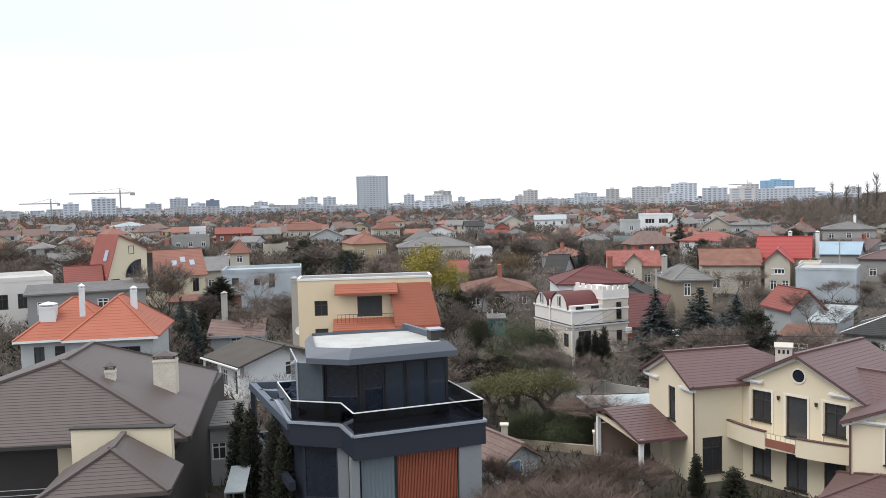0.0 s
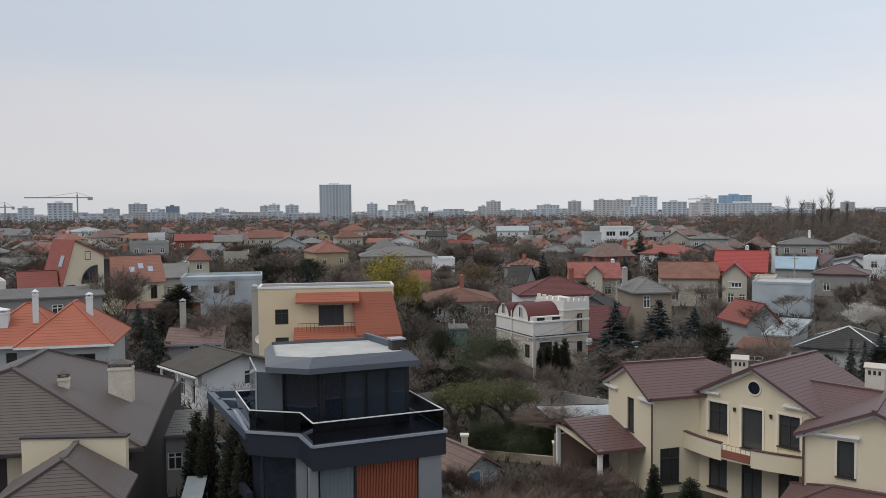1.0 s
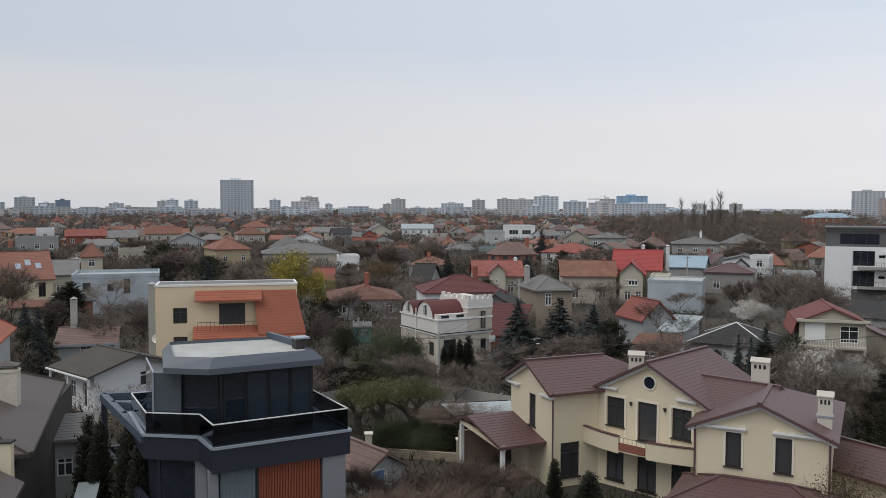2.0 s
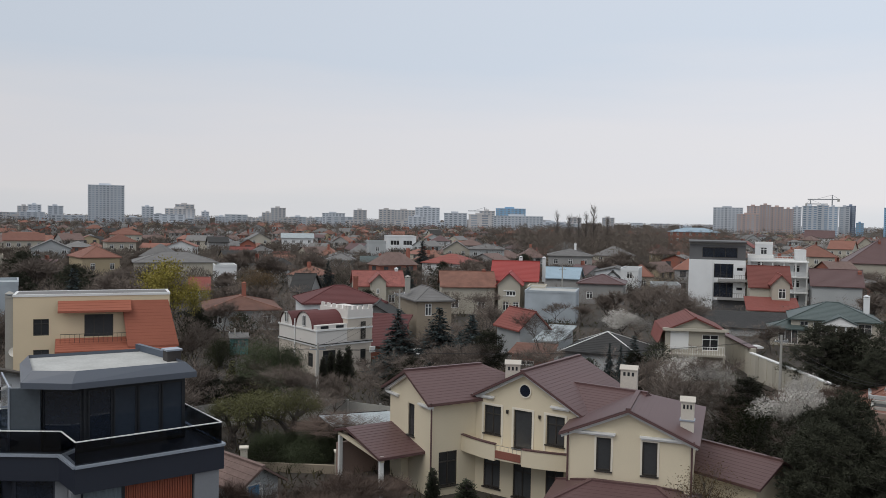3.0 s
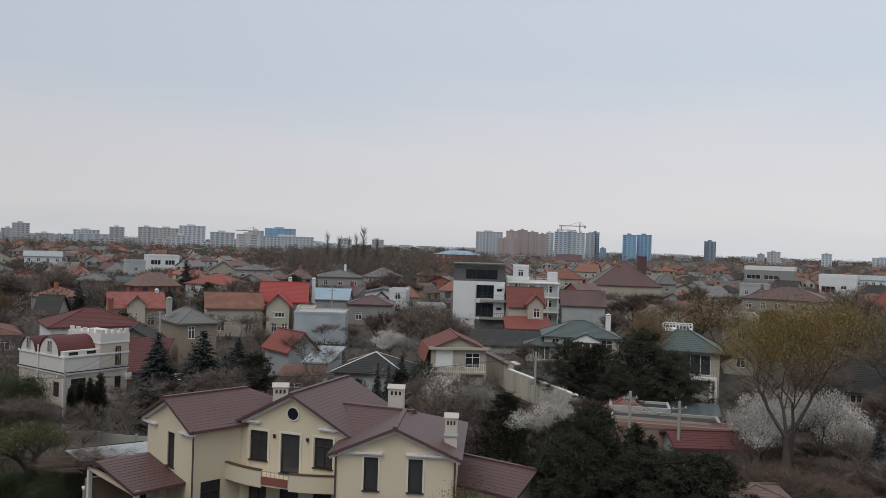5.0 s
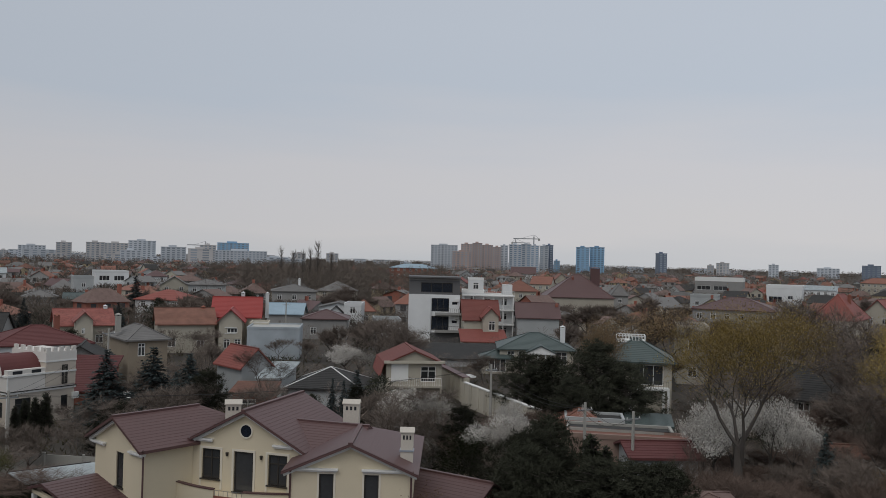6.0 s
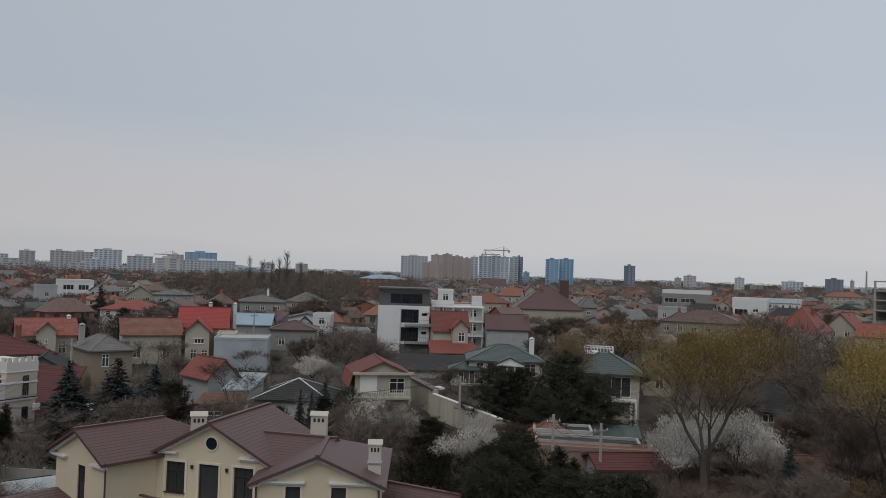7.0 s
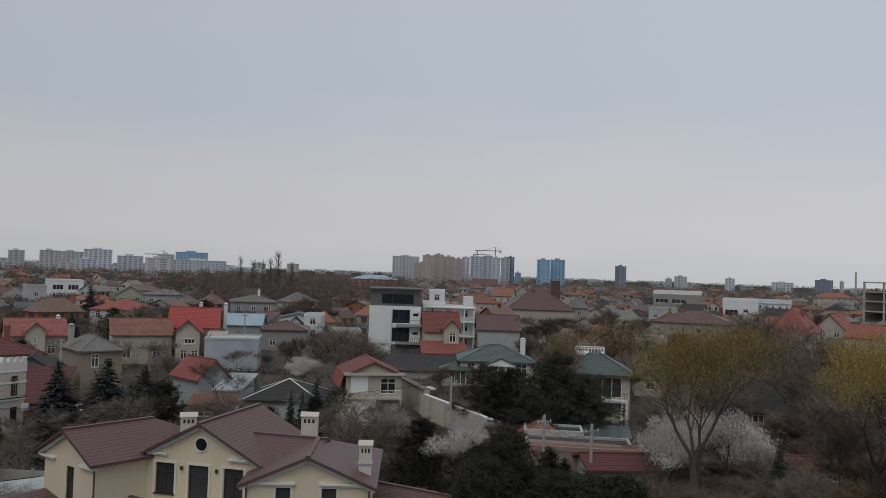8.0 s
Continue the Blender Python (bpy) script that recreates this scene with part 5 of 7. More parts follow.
house("cream gabled house bay beneath a red roof", 89.6, 126.5, -29, 2.8, 6, 6.1, "gy", 1.4, CREAM2, T_RED, wins={"f": [(1.6, 3.4, 1.2, 1.7)]})
house("garage block under a low red roof", 85.8, 123.0, -29, 7.7, 6, 1.9, "shed", 1.5, CREAM2, T_RED, name="shed", wins={})
house("house under a large bright orange tiled roof", 171.1, 224.4, -33, 11.6, 14.3, 6.6, "hip", 3.4, CREAM2, T_TERRA)
house("cream house with orange tiled gables", 240.3, 297.6, -47, 9.0, 15.0, 6.6, "gx", 3.2, CREAM2, T_TERRA)
house("cream gabled house with an orange roof", 284.4, 338.1, -34, 8.5, 15.0, 6.6, "gy", 4.1, CREAM2, T_TERRA)
house("white house beneath a steep dark roof", 422.8, 549.6, -38, 20.5, 15.0, 6.6, "gx", 5.6, WHITE, T_WINE)
wine_house = house("large cream house under a tall dark wine hipped roof", 161.7, 184.5, -35, 18.9, 17.4, 6.6, "hip", 6.4, CREAM2, T_WINE, wins={"f": [(2.5, 5.2, 1.3, 2.2), (7.5, 5.2, 1.3, 2.2), (12.5, 5.2, 1.3, 2.2), (2.5, 1.6, 1.3, 2.0), (7.5, 1.6, 1.3, 2.0)]}, chim=[(-1.5, -2, 9, 12.0)])
chimney(wine_house, 5.0, -1, 8.0, 14.8, 2.6, 1.6, T_WINE, T_WINE)
house("house under a dark brownish roof", 107.5, 134.9, -34, 8.4, 9, 5.1, "gx", 2.7, PALEGREY, T_WINE, wins={"f": []}, chim=[(4.0, -1.0, 4, 7.4)])
house("grey house with a light skylit roof", 186.5, 193.0, -39, 5.0, 11.2, 6.6, "hip", 3.4, GREY, T_GREY)
house("long low garage under a black sheet roof", 71.5, 108.5, -30, 13.0, 9, 1.3, "shed", 1.3, PALEGREY, T_DARK, name="shed", wins={"f": []})
house("modern flat-roofed house with grey glazed upper storey", 320.4, 263.8, -55, 21.3, 17.5, 9.7, "flat", 1.6, GREY, T_GREY, wins={"f": [(4, 5.4, 6, 2.0, "three"), (11.5, 5.4, 6, 2.0, "three")]}, trim=TRIM)
house("low white flat-roofed wing with a parapet", 205.0, 174.3, -54, 7.9, 11.0, 6.9, "flat", 0.7, PALEGREY, MEMBRANE)
house("white modern flat-roofed house with a dark terrace opening", 298.0, 212.6, -58, 13.4, 15.0, 8.5, "flat", 1.1, WHITE, MEMBRANE, wins={"f": [(3.5, 2.6, 5, 2.4, "three"), (9, 4.0, 2, 1.4)]}, pane_mat=BLACKGLASS)
house("white modern house with a sloping metal roof", 364.0, 241.0, -60, 15.0, 15.0, 6.6, "shed", 1.8, WHITE, T_ZINC)
house("white house under a broad brown hipped roof", 160.9, 127.2, -58, 18.1, 15.0, 6.6, "hip", 2.6, GREY, T_WINE, chim=[(-3, 0, 7, 9)])
house("cream house under a steep brick red hipped roof", 155.1, 98.0, -68, 7.8, 14.1, 6.6, "hip", 4.8, CREAM2, T_RED, chim=[(1.5, 0, 8, 11)])
house("cream gabled house with reddish roof", 187.1, 107.8, -72, 6.0, 11.2, 6.6, "gy", 3.1, CREAM2, T_RED, chim=[(0.5, 0, 7, 9)])
house("cream house under a brick red tiled roof", 159.5, 85.2, -72, 6.0, 11.2, 6.6, "gx", 2.2, CREAM2, T_RED)
house("distant cream house with an orange roof", 480.4, 278.3, -60, 22.0, 12.5, 9.1, "hip", 3.0, CREAM2, T_TERRA)
house("long brick building under a pale blue roof", 228.8, 396.8, -30, 25.6, 16, 11.5, "hip", 2.1, BRICK, T_BLUE)
house("small white house with dark flat roof", 82.9, 169.9, -32, 3.8, 8, 5.5, "flat", 0.5, WHITE, T_DARK)
house("white gabled bungalow with a dark roof", 80.7, 174.2, -31, 4.1, 8, 3.3, "gy", 1.8, WHITE, T_DARK)
house("small house under an orange pyramidal roof", 91.5, 182.3, -19, 4.2, 8, 3.4, "hip", 2.4, CREAM2, T_TERRA)
house("low grey flat-roofed outbuilding", 82.3, 153.3, -24, 5.4, 8, 3.1, "flat", 0.7, PALEGREY, T_ZINC, name="shed")
house("low cream flat-roofed house with a railing", 91.8, 80.4, -45, 4.2, 8, 7.5, "flat", 0.5, CREAM2, T_GREY)
house("small plaster outhouse under an orange pyramidal roof", 48.3, 54.3, -40, 3.6, 3.8, 2.6, "hip", 1.0, PINK, T_TERRA, name="shed", wins={"f": []})
house("long low pinkish garden building with a flat roof", 46.3, 47.5, -41, 8.0, 2.6, 3.2, "flat", 0.2, PINK, T_DARK, wins={"f": []}, trim=CONCRETE)
house("low flat-roofed garage with grey parapet", 49.1, 53.4, -40, 4.9, 3, 2.9, "flat", 0.2, PALEGREY, T_DARK, name="shed", wins={"f": []})
house("house under a plain grey slate roof behind bare trees", 86.0, 53.0, -58, 12.0, 9, 2.4, "gx", 3.0, GREY, T_DARK)
house("low garden hut with a pale edged weathered roof", 37.0, 31.0, -35, 2.5, 2.5, 3.3, "hip", 0.3, DARKWALL, T_OLDHAZED, wins={"f": []})
house("low shed with a sloping greenish roof", 54.1, 51.9, -44, 3.3, 4, 2.5, "shed", 0.2, PALEGREY, T_GREEN, name="shed", wins={"f": []})
house("pinkish plaster garden building with flat terracotta coping", 45.2, 45.5, -42, 9.0, 2.2, 3.2, "flat", 0.2, PINK, T_TERRA, wins={"f": [(6.5, 0.4, 1.2, 1.2)]})
house("shed with pale gables under a rusty red sheet roof", 45.2, 42.5, -29, 4.6, 4, 2.8, "gx", 0.6, PALEGREY, T_MAROON, name="shed", wins={"f": [], "l": [(1.6, 0.3, 0.9, 1.4)]})
house("tiny garden shed with a rusty brown roof", 60.4, 37.5, -38, 2.5, 2.2, 2.1, "gx", 0.6, DARKWALL, T_RUST, name="shed", wins={"f": []}, over=0.15)
house("grey cottage with a reddish roof and zinc edges", -28.7, 86.9, 12, 5.1, 7, 2.7, "gx", 1.1, PALEGREY, T_OLDHAZED, trim=LEDGE, chim=[(-1.5, 0, 3.0, 6.5, CONCRETE)])
house("pale house under a grey roof", -108.5, 196.5, 34, 6.7, 9, 3.8, "gx", 1.8, PALEGREY, T_GREY)
house("cottage under a brownish gable roof", -117.1, 214.6, 19, 7.2, 9, 5.6, "gy", 1.9, CREAM2, T_RUST)
house("cream block with an open loggia", -59.4, 211.3, 16, 6.2, 9, 5.1, "flat", 1.0, CREAM2, T_RUST)
house("brick house under a red roof", -94.3, 283.3, 18, 11.9, 11.2, 6.6, "gx", 2.0, BRICK, T_RED)
house("house under a salmon pink tiled roof", -75.1, 307.3, 14, 12.2, 9.7, 6.6, "gx", 2.2, CREAM2, T_TERRA)
house("small cream house with a faded terracotta roof", -57.0, 174.4, 18, 4.0, 7, 6.1, "hip", 2.6, CREAM2, T_TERRA)
house("large house under a terracotta hipped roof", -55.5, 402.8, 8, 13.5, 12.1, 6.6, "hip", 2.9, CREAM2, T_TERRA)
house("cream house with a pinkish roof", -43.4, 300.2, 16, 9.3, 10.3, 6.6, "hip", 2.5, CREAM2, T_TERRA)
house("white gabled house with an orange roof", -23.1, 303.6, -2, 9.7, 9, 5.1, "gy", 2.0, WHITE, T_TERRA)
house("grey house with steep dark roof", -12.3, 334.3, 8, 7.4, 9, 5.7, "gx", 1.9, GREY, T_DARK)
house("white house with a pale flat roof", 20.8, 377.6, -3, 13.9, 10.7, 6.6, "gx", 1.9, WHITE, T_ZINC)
house("grey house under a hipped roof", 25.6, 238.1, -6, 7.9, 9, 4.0, "hip", 1.7, GREY, T_GREY)
house("old stone house with a dark patched roof", 10.7, 163.7, -20, 3.7, 8, 1.9, "gx", 3.0, GREY, T_DARK)
house("cream house under a dark grey roof", -56.4, 155.1, 20, 5.9, 10, 4.2, "gx", 2.2, CREAM2, T_GREY)
house("brick cottage under a grey roof", -40.2, 115.2, 19, 4.8, 8, 3.8, "hip", 0.8, BRICK, T_GREY)
house("garden outbuilding under a rust red lean-to roof", -44.7, 112.4, 22, 4.6, 6, 3.2, "shed", 0.2, CREAM2, T_RUST, name="shed", wins={})
house("low annex under a dull red roof", -63.2, 119.6, 30, 4.6, 6, 5.0, "gx", 2.6, CREAM2, T_RED, wins={"f": []}, name="shed")
house("house under a steep brick red roof", -72.4, 137.0, 38, 3.1, 10, 4.8, "gx", 2.5, CREAM2, T_RED)

# ---- trees ----
def wood(seed, height, spread=0.5, levels=4, fork=3, trunk_r=None, lean=0.05, clear=0.22):
    """Trunk and limbs as one mesh, and the tips of its twigs."""
    rng = random.Random(seed)
    s, tips = Shape(), []
    r0 = trunk_r or height * 0.018

    def grow(p, d, length, r, lev):
        n = 3 if lev < 2 else 2
        for _ in range(n):
            q = p + d * (length / n)
            s.tube(p, q, r, r * 0.82, 6 if lev == 0 else (5 if lev == 1 else 3))
            p, r = q, r * 0.82
            d = (d + Vector((rng.gauss(0, 0.12), rng.gauss(0, 0.12), rng.gauss(0.04, 0.08)))).normalized()
            if lev >= 1:
                tips.append((p.copy(), d.copy(), lev))
        if lev >= levels:
            return
        k = fork + (rng.random() < 0.5)
        turn = rng.uniform(0, 6.28)
        for i in range(k):
            a = turn + i * 6.283 / k + rng.uniform(-0.5, 0.5)
            side = Vector((math.cos(a), math.sin(a), 0))
            nd = (d * rng.uniform(0.5, 1.0) + side * spread * rng.uniform(0.7, 1.3) + Vector((0, 0, 0.15))).normalized()
            grow(p - d * rng.uniform(0, length * 0.3), nd, length * rng.uniform(0.62, 0.82), r * 0.68, lev + 1)

    grow(Vector((0, 0, -0.1)), Vector((rng.gauss(0, lean), rng.gauss(0, lean), 1)).normalized(), height * clear * 1.35, r0, 0)
    top = max(t[0].z for t in tips)
    k = height / top
    s.v = [(x * k, y * k, z * k) for x, y, z in s.v]
    return s, [(p * k, d, l) for p, d, l in tips]


def twigs(tips, seed, count, length, width, droop=0.0):
    rng = random.Random(seed)
    s = Shape()
    for p, d, lev in tips:
        if lev < 2:
            continue
        for _ in range(count):
            nd = (d + Vector((rng.gauss(0, 0.6), rng.gauss(0, 0.6), rng.gauss(0.1, 0.5)))).normalized()
            q = p + nd * length * rng.uniform(0.5, 1.3) - Vector((0, 0, droop * rng.random()))
            side = nd.orthogonal().normalized() * width
            o = p + Vector((rng.gauss(0, 0.1), rng.gauss(0, 0.1), rng.gauss(0, 0.1))) * length
            s.face([o - side, o + side, q])
    return s


def leaves(tips, seed, count, size, radius, flat=0.0, low=2):
    rng = random.Random(seed)
    s = Shape()
    for p, d, lev in tips:
        if lev < low:
            continue
        for _ in range(count):
            o = p + Vector((rng.gauss(0, radius), rng.gauss(0, radius), rng.gauss(0, radius * 0.8)))
            a = Vector((rng.gauss(0, 1), rng.gauss(0, 1), rng.gauss(0, 1))).normalized() * size * rng.uniform(0.6, 1.3)
            b = a.orthogonal().normalized() * size * rng.uniform(0.4, 0.9)
            s.face([o - a, o + b, o + a, o - b])
    return s


def needles(seed, height, radius, rows, per, size, droop, clear=0.08, gap=0.0, power=1.0):
    """A conifer: trunk and drooping whorls of small needle clumps."""
    rng = random.Random(seed)
    t, s = Shape(), Shape()
    t.tube((0, 0, -0.1), (0, 0, height * 0.97), height * 0.02, 0.02, 6)
    for i in range(rows):
        f = i / (rows - 1)
        z = height * (clear + (1 - clear) * f)
        r = radius * (1 - f) ** power + 0.08
        n = max(4, int(per * (1 - f) + 4))
        for k in range(n):
            a = rng.uniform(0, 6.283)
            rr = r * rng.uniform(0.75, 1.12)
            tip = Vector((math.cos(a) * rr, math.sin(a) * rr, z - droop * rr + rng.gauss(0, 0.1)))
            t.tube((0, 0, z), tip, 0.03, 0.008, 3)
            for m in range(max(3, int(rr / size * 1.6))):
                g = rng.uniform(0.2, 1.0)
                o = Vector((0, 0, z)).lerp(tip, g) + Vector((rng.gauss(0, size * 0.5), rng.gauss(0, size * 0.5), rng.gauss(0, size * 0.25)))
                d = (Vector((math.cos(a), math.sin(a), -droop * 0.6)) + Vector((rng.gauss(0, 0.5), rng.gauss(0, 0.5), rng.gauss(0, 0.35)))).normalized() * size
                b = d.cross(Vector((rng.gauss(0, 0.3), rng.gauss(0, 0.3), 1))).normalized() * size * 0.4
                s.face([o - d * 0.5, o + b, o + d, o - b])
    return t, s


def clumps(seed, height, radius, count, per, size, low=0.25):
    """A rounded, uneven evergreen crown of many small leaves in clumps, with its stems."""
    rng = random.Random(seed)
    t, s = Shape(), Shape()
    t.tube((0, 0, -0.1), (0, 0, height * 0.55), height * 0.025, height * 0.012, 6)
    for _ in range(count):
        a, e = rng.uniform(0, 6.283), rng.uniform(-0.5, 1.0)
        rr = radius * math.sqrt(max(0.0, 1 - e * e * 0.8)) * rng.uniform(0.35, 1.0)
        c = Vector((math.cos(a) * rr, math.sin(a) * rr, height * (low + (1 - low) * (e + 0.5) / 1.5) * rng.uniform(0.86, 1.0)))
        t.tube((0, 0, height * 0.3 * rng.random()), c, 0.04, 0.012, 3)
        cr = radius * rng.uniform(0.16, 0.32)
        for _ in range(per):
            o = c + Vector((rng.gauss(0, cr), rng.gauss(0, cr), rng.gauss(0, cr * 0.7)))
            if o.z < 0.05:
                continue
            d = Vector((rng.gauss(0, 1), rng.gauss(0, 1), rng.gauss(0.3, 1))).normalized() * size
            b = d.orthogonal().normalized() * size * 0.55
            s.face([o - d, o + b, o + d, o - b])
    return t, s


def scots(seed, height, radius, limbs, tufts, needle):
    """A broad pine: a bent trunk, rising limbs and rounded tufts of fine needles."""
    rng = random.Random(seed)
    t, s = Shape(), Shape()
    top = Vector((rng.gauss(0, 0.15), rng.gauss(0, 0.15), height * 0.93))
    t.tube((0, 0, -0.1), (0, 0, height * 0.4), height * 0.024, height * 0.018, 7)
    t.tube((0, 0, height * 0.4), top, height * 0.018, 0.02, 6)
    for i in range(limbs):
        f = (i + rng.random()) / limbs
        z = height * (0.1 + 0.86 * f)
        a = i * 2.4 + rng.uniform(-0.5, 0.5)
        reach = radius * (math.sin(math.pi * min(1.0, 0.30 + 0.70 * f)) ** 0.7) * rng.uniform(0.65, 1.1) + 0.15
        root = Vector((0, 0, z - reach * 0.12))
        tip = Vector((math.cos(a) * reach, math.sin(a) * reach, min(height, z + reach * rng.uniform(0.02, 0.3))))
        t.tube(root, tip, 0.05, 0.012, 4)
        for k in range(max(3, int(4 + reach * 3))):
            c = root.lerp(tip, rng.uniform(0.3, 1.05)) + Vector((rng.gauss(0, 0.22), rng.gauss(0, 0.22), rng.gauss(0.08, 0.14)))
            cr = rng.uniform(0.16, 0.34)
            for _ in range(tufts):
                d = Vector((rng.gauss(0, 1), rng.gauss(0, 1), rng.gauss(0.5, 0.8))).normalized()
                o = c + d * cr * rng.random()
                q = (d + Vector((rng.gauss(0, 0.4), rng.gauss(0, 0.4), rng.gauss(0.2, 0.4)))).normalized() * needle * rng.uniform(0.7, 1.3)
                b = q.orthogonal().normalized() * needle * 0.13
                s.face([o - b, o + b, o + q])
    return t, s


KINDS = {}


def kind(name, trunk, crown, mat, label, bark=None):
    KINDS[name] = (trunk.mesh("trunk", bark or BARK, fix=False), crown.mesh("crown", mat, fix=False), label)


for i in range(4):
    w_, tp = wood(20 + i, 6.0, 0.62, 4, 3)
    kind(f"bare{i}", w_, twigs(tp, i, 7, 0.75, 0.012), TWIG, "bare leafless garden tree with fine brown twigs")
for i in range(3):
    w_, tp = wood(40 + i, 3.0, 0.85, 3, 4, 0.04, 0.2, 0.12)
    kind(f"shrub{i}", w_, twigs(tp, i, 16, 0.7, 0.007), TWIGRED, "bare reddish brown garden shrub")
for i in range(3):
    w_, tp = wood(60 + i, 6.0, 0.5, 4, 3, clear=0.1)
    kind(f"far{i}", w_, twigs(tp, i, 6, 0.9, 0.03), TWIG, "bare brownish tree among the houses")
for i in range(2):
    w_, tp = wood(70 + i, 6.0, 0.5, 4, 3, clear=0.1)
    kind(f"farbud{i}", w_, leaves(tp, i, 9, 0.055, 0.4), BUDBROWN, "tree with brownish budding leaves")
    w_, tp = wood(80 + i, 5.0, 0.8, 4, 3, clear=0.15)
    kind(f"blossom{i}", w_, leaves(tp, i, 11, 0.055, 0.18), BLOSSOM, "fruit tree in full white blossom")
    t_, c_ = needles(90 + i, 8.0, 2.5, 44, 26, 0.22, 0.30)
    kind(f"spruce{i}", t_, c_, SPRUCE, "dark blue-green spruce tree")
    t_, c_ = scots(95 + i, 6.0, 2.5, 70, 46, 0.17)
    kind(f"pine{i}", t_, c_, PINE, "dense dark green pine tree")
    t_, c_ = clumps(105 + i, 3.0, 1.9, 80, 150, 0.055, 0.1)
    kind(f"evergreen{i}", t_, c_, EVERGREEN, "rounded dark green evergreen shrub")
    w_, tp = wood(170 + i, 5.0, 0.85, 4, 3, 0.12, 0.1, 0.05)
    kind(f"olive{i}", w_, leaves(tp, i, 30, 0.055, 0.34, low=1), LAUREL, "garden tree with small olive green leaves")
t_, c_ = needles(118, 2.7, 0.95, 22, 16, 0.16, 0.25)
kind("fir", t_, c_, LAUREL, "small young fir with yellowish green needles")
t_, c_ = needles(120, 2.6, 0.42, 46, 26, 0.07, -0.8, 0.02, power=0.5)
kind("thuja", t_, c_, THUJA, "slim columnar dark green thuja")
for i in range(2):
    w_, tp = wood(130 + i, 11.0, 0.5, 5, 3, 0.26, 0.06, 0.2)
    s_ = twigs(tp, i, 3, 0.8, 0.007)
    lv = leaves(tp, i, 13, 0.042, 0.50, low=2)
    n_ = len(s_.v)
    s_.v += lv.v
    s_.f += [tuple(k + n_ for k in q) for q in lv.f]
    s_.m += lv.m
    kind(f"budding{i}", w_, s_, BUD, "tall tree with opening yellow-green buds")
w_, tp = wood(140, 10.0, 0.32, 4, 3)
kind("willow", w_, leaves(tp, 3, 12, 0.12, 0.55), WILLOW, "tree in fresh yellow-green leaf")
w_, c_ = Shape(), Shape()
pr_ = random.Random(150)
w_.tube((0, 0, -0.1), (0.1, 0, 6.0), 0.2, 0.11, 6).tube((0.1, 0, 6.0), (0.0, 0.1, 11.8), 0.11, 0.02, 5)
for _ in range(90):
    z = pr_.uniform(1.5, 10.8)
    a, up = pr_.uniform(0, 6.283), pr_.uniform(1.2, 2.6) * (1.15 - z / 14)
    q = Vector((math.cos(a) * up * 0.62, math.sin(a) * up * 0.62, z + up))
    w_.tube((0.05, 0, z), q, 0.035, 0.01, 3)
    for _ in range(7):
        o = Vector((0.05, 0, z)).lerp(q, pr_.uniform(0.25, 1.0))
        d = Vector((math.cos(a) * 0.3 + pr_.gauss(0, 0.25), math.sin(a) * 0.3 + pr_.gauss(0, 0.25), 1.0)).normalized() * pr_.uniform(0.5, 1.1)
        g = d.orthogonal().normalized() * 0.016
        c_.face([o - g, o + g, o + d])
kind("poplar", w_, c_, TWIG, "tall slender bare poplar tree")
w_, tp = wood(151, 8.0, 0.35, 4, 3)
kind("birch", w_, leaves(tp, 4, 18, 0.05, 0.45), BUDBROWN, "slender birch with brownish spring catkins")


def tree(k, x, y, size=1.0, rz=0.0, z=0.0, wide=1.0):
    trunk, crown, label = KINDS[k]
    ob = thing("shrub" if k.startswith(("shrub", "evergreen")) else "tree", label, "shrub" if k.startswith(("shrub", "evergreen")) else "tree", x, y, z, rz)
    ob.scale = (size * wide, size * wide, size)
    part("trunk", trunk, BARK, ob)
    part("crown", crown, BARK, ob)
    return ob


tree("spruce0", 14.8, 82.7, 0.84, 121, wide=1.60)
tree("spruce1", 18.4, 79.9, 0.90, 303, wide=1.65)
tree("spruce0", 21.0, 77.2, 0.84, 278, wide=1.65)
tree("bare2", 16.5, 80.3, 0.79, 66, wide=1.20)
tree("bare0", 21.0, 73.1, 0.75, 189, wide=1.20)
tree("bare3", 18.4, 71.7, 0.70, 309, wide=1.20)
tree("pine0", 22.1, 74.8, 0.91, 242, wide=1.00)
tree("spruce1", 20.9, 81.4, 0.57, 320, wide=1.00)
tree("willow", -9.3, 99.6, 1.06, 297, wide=0.90)
tree("willow", -6.5, 102.8, 0.84, 33, wide=0.60)
tree("farbud0", 2.2, 140.0, 1.22, 310, wide=1.20)
tree("evergreen0", 1.1, 74.0, 0.79, 6, wide=1.60)
tree("evergreen1", -3.0, 89.5, 0.95, 240, wide=0.95)
tree("evergreen0", 1.1, 78.6, 1.30, 70, wide=0.85)
tree("evergreen1", 3.2, 77.6, 1.20, 160, wide=0.80)
tree("evergreen0", 2.2, 75.6, 0.80, 210, wide=1.10)
tree("fir", -1.5, 77.6, 1.0, 40)
for k in range(8):
    tree(f"evergreen{k % 2}", 0.7 + k * 0.68, 54.4 - k * 0.09, 0.62, k * 71, wide=0.62)
for x, y, size in ((34.6, 127.5, 0.72), (38.2, 129.0, 0.7), (31.4, 130.5, 0.7), (45.2, 118.0, 0.6), (48.6, 116.5, 0.55), (24.0, 135.0, 0.7)):
    tree(f"bare{int(x) % 4}", x, y, size, x * 31 % 360, wide=1.2)
tree("olive0", 0.2, 57.0, 0.86, 119, wide=1.05)
tree("olive1", 2.7, 57.6, 0.78, 98, wide=0.95)
tree("olive0", -1.2, 58.5, 0.70, 33, wide=0.80)
tree("evergreen1", 1.2, 53.4, 0.50, 240, wide=1.60)
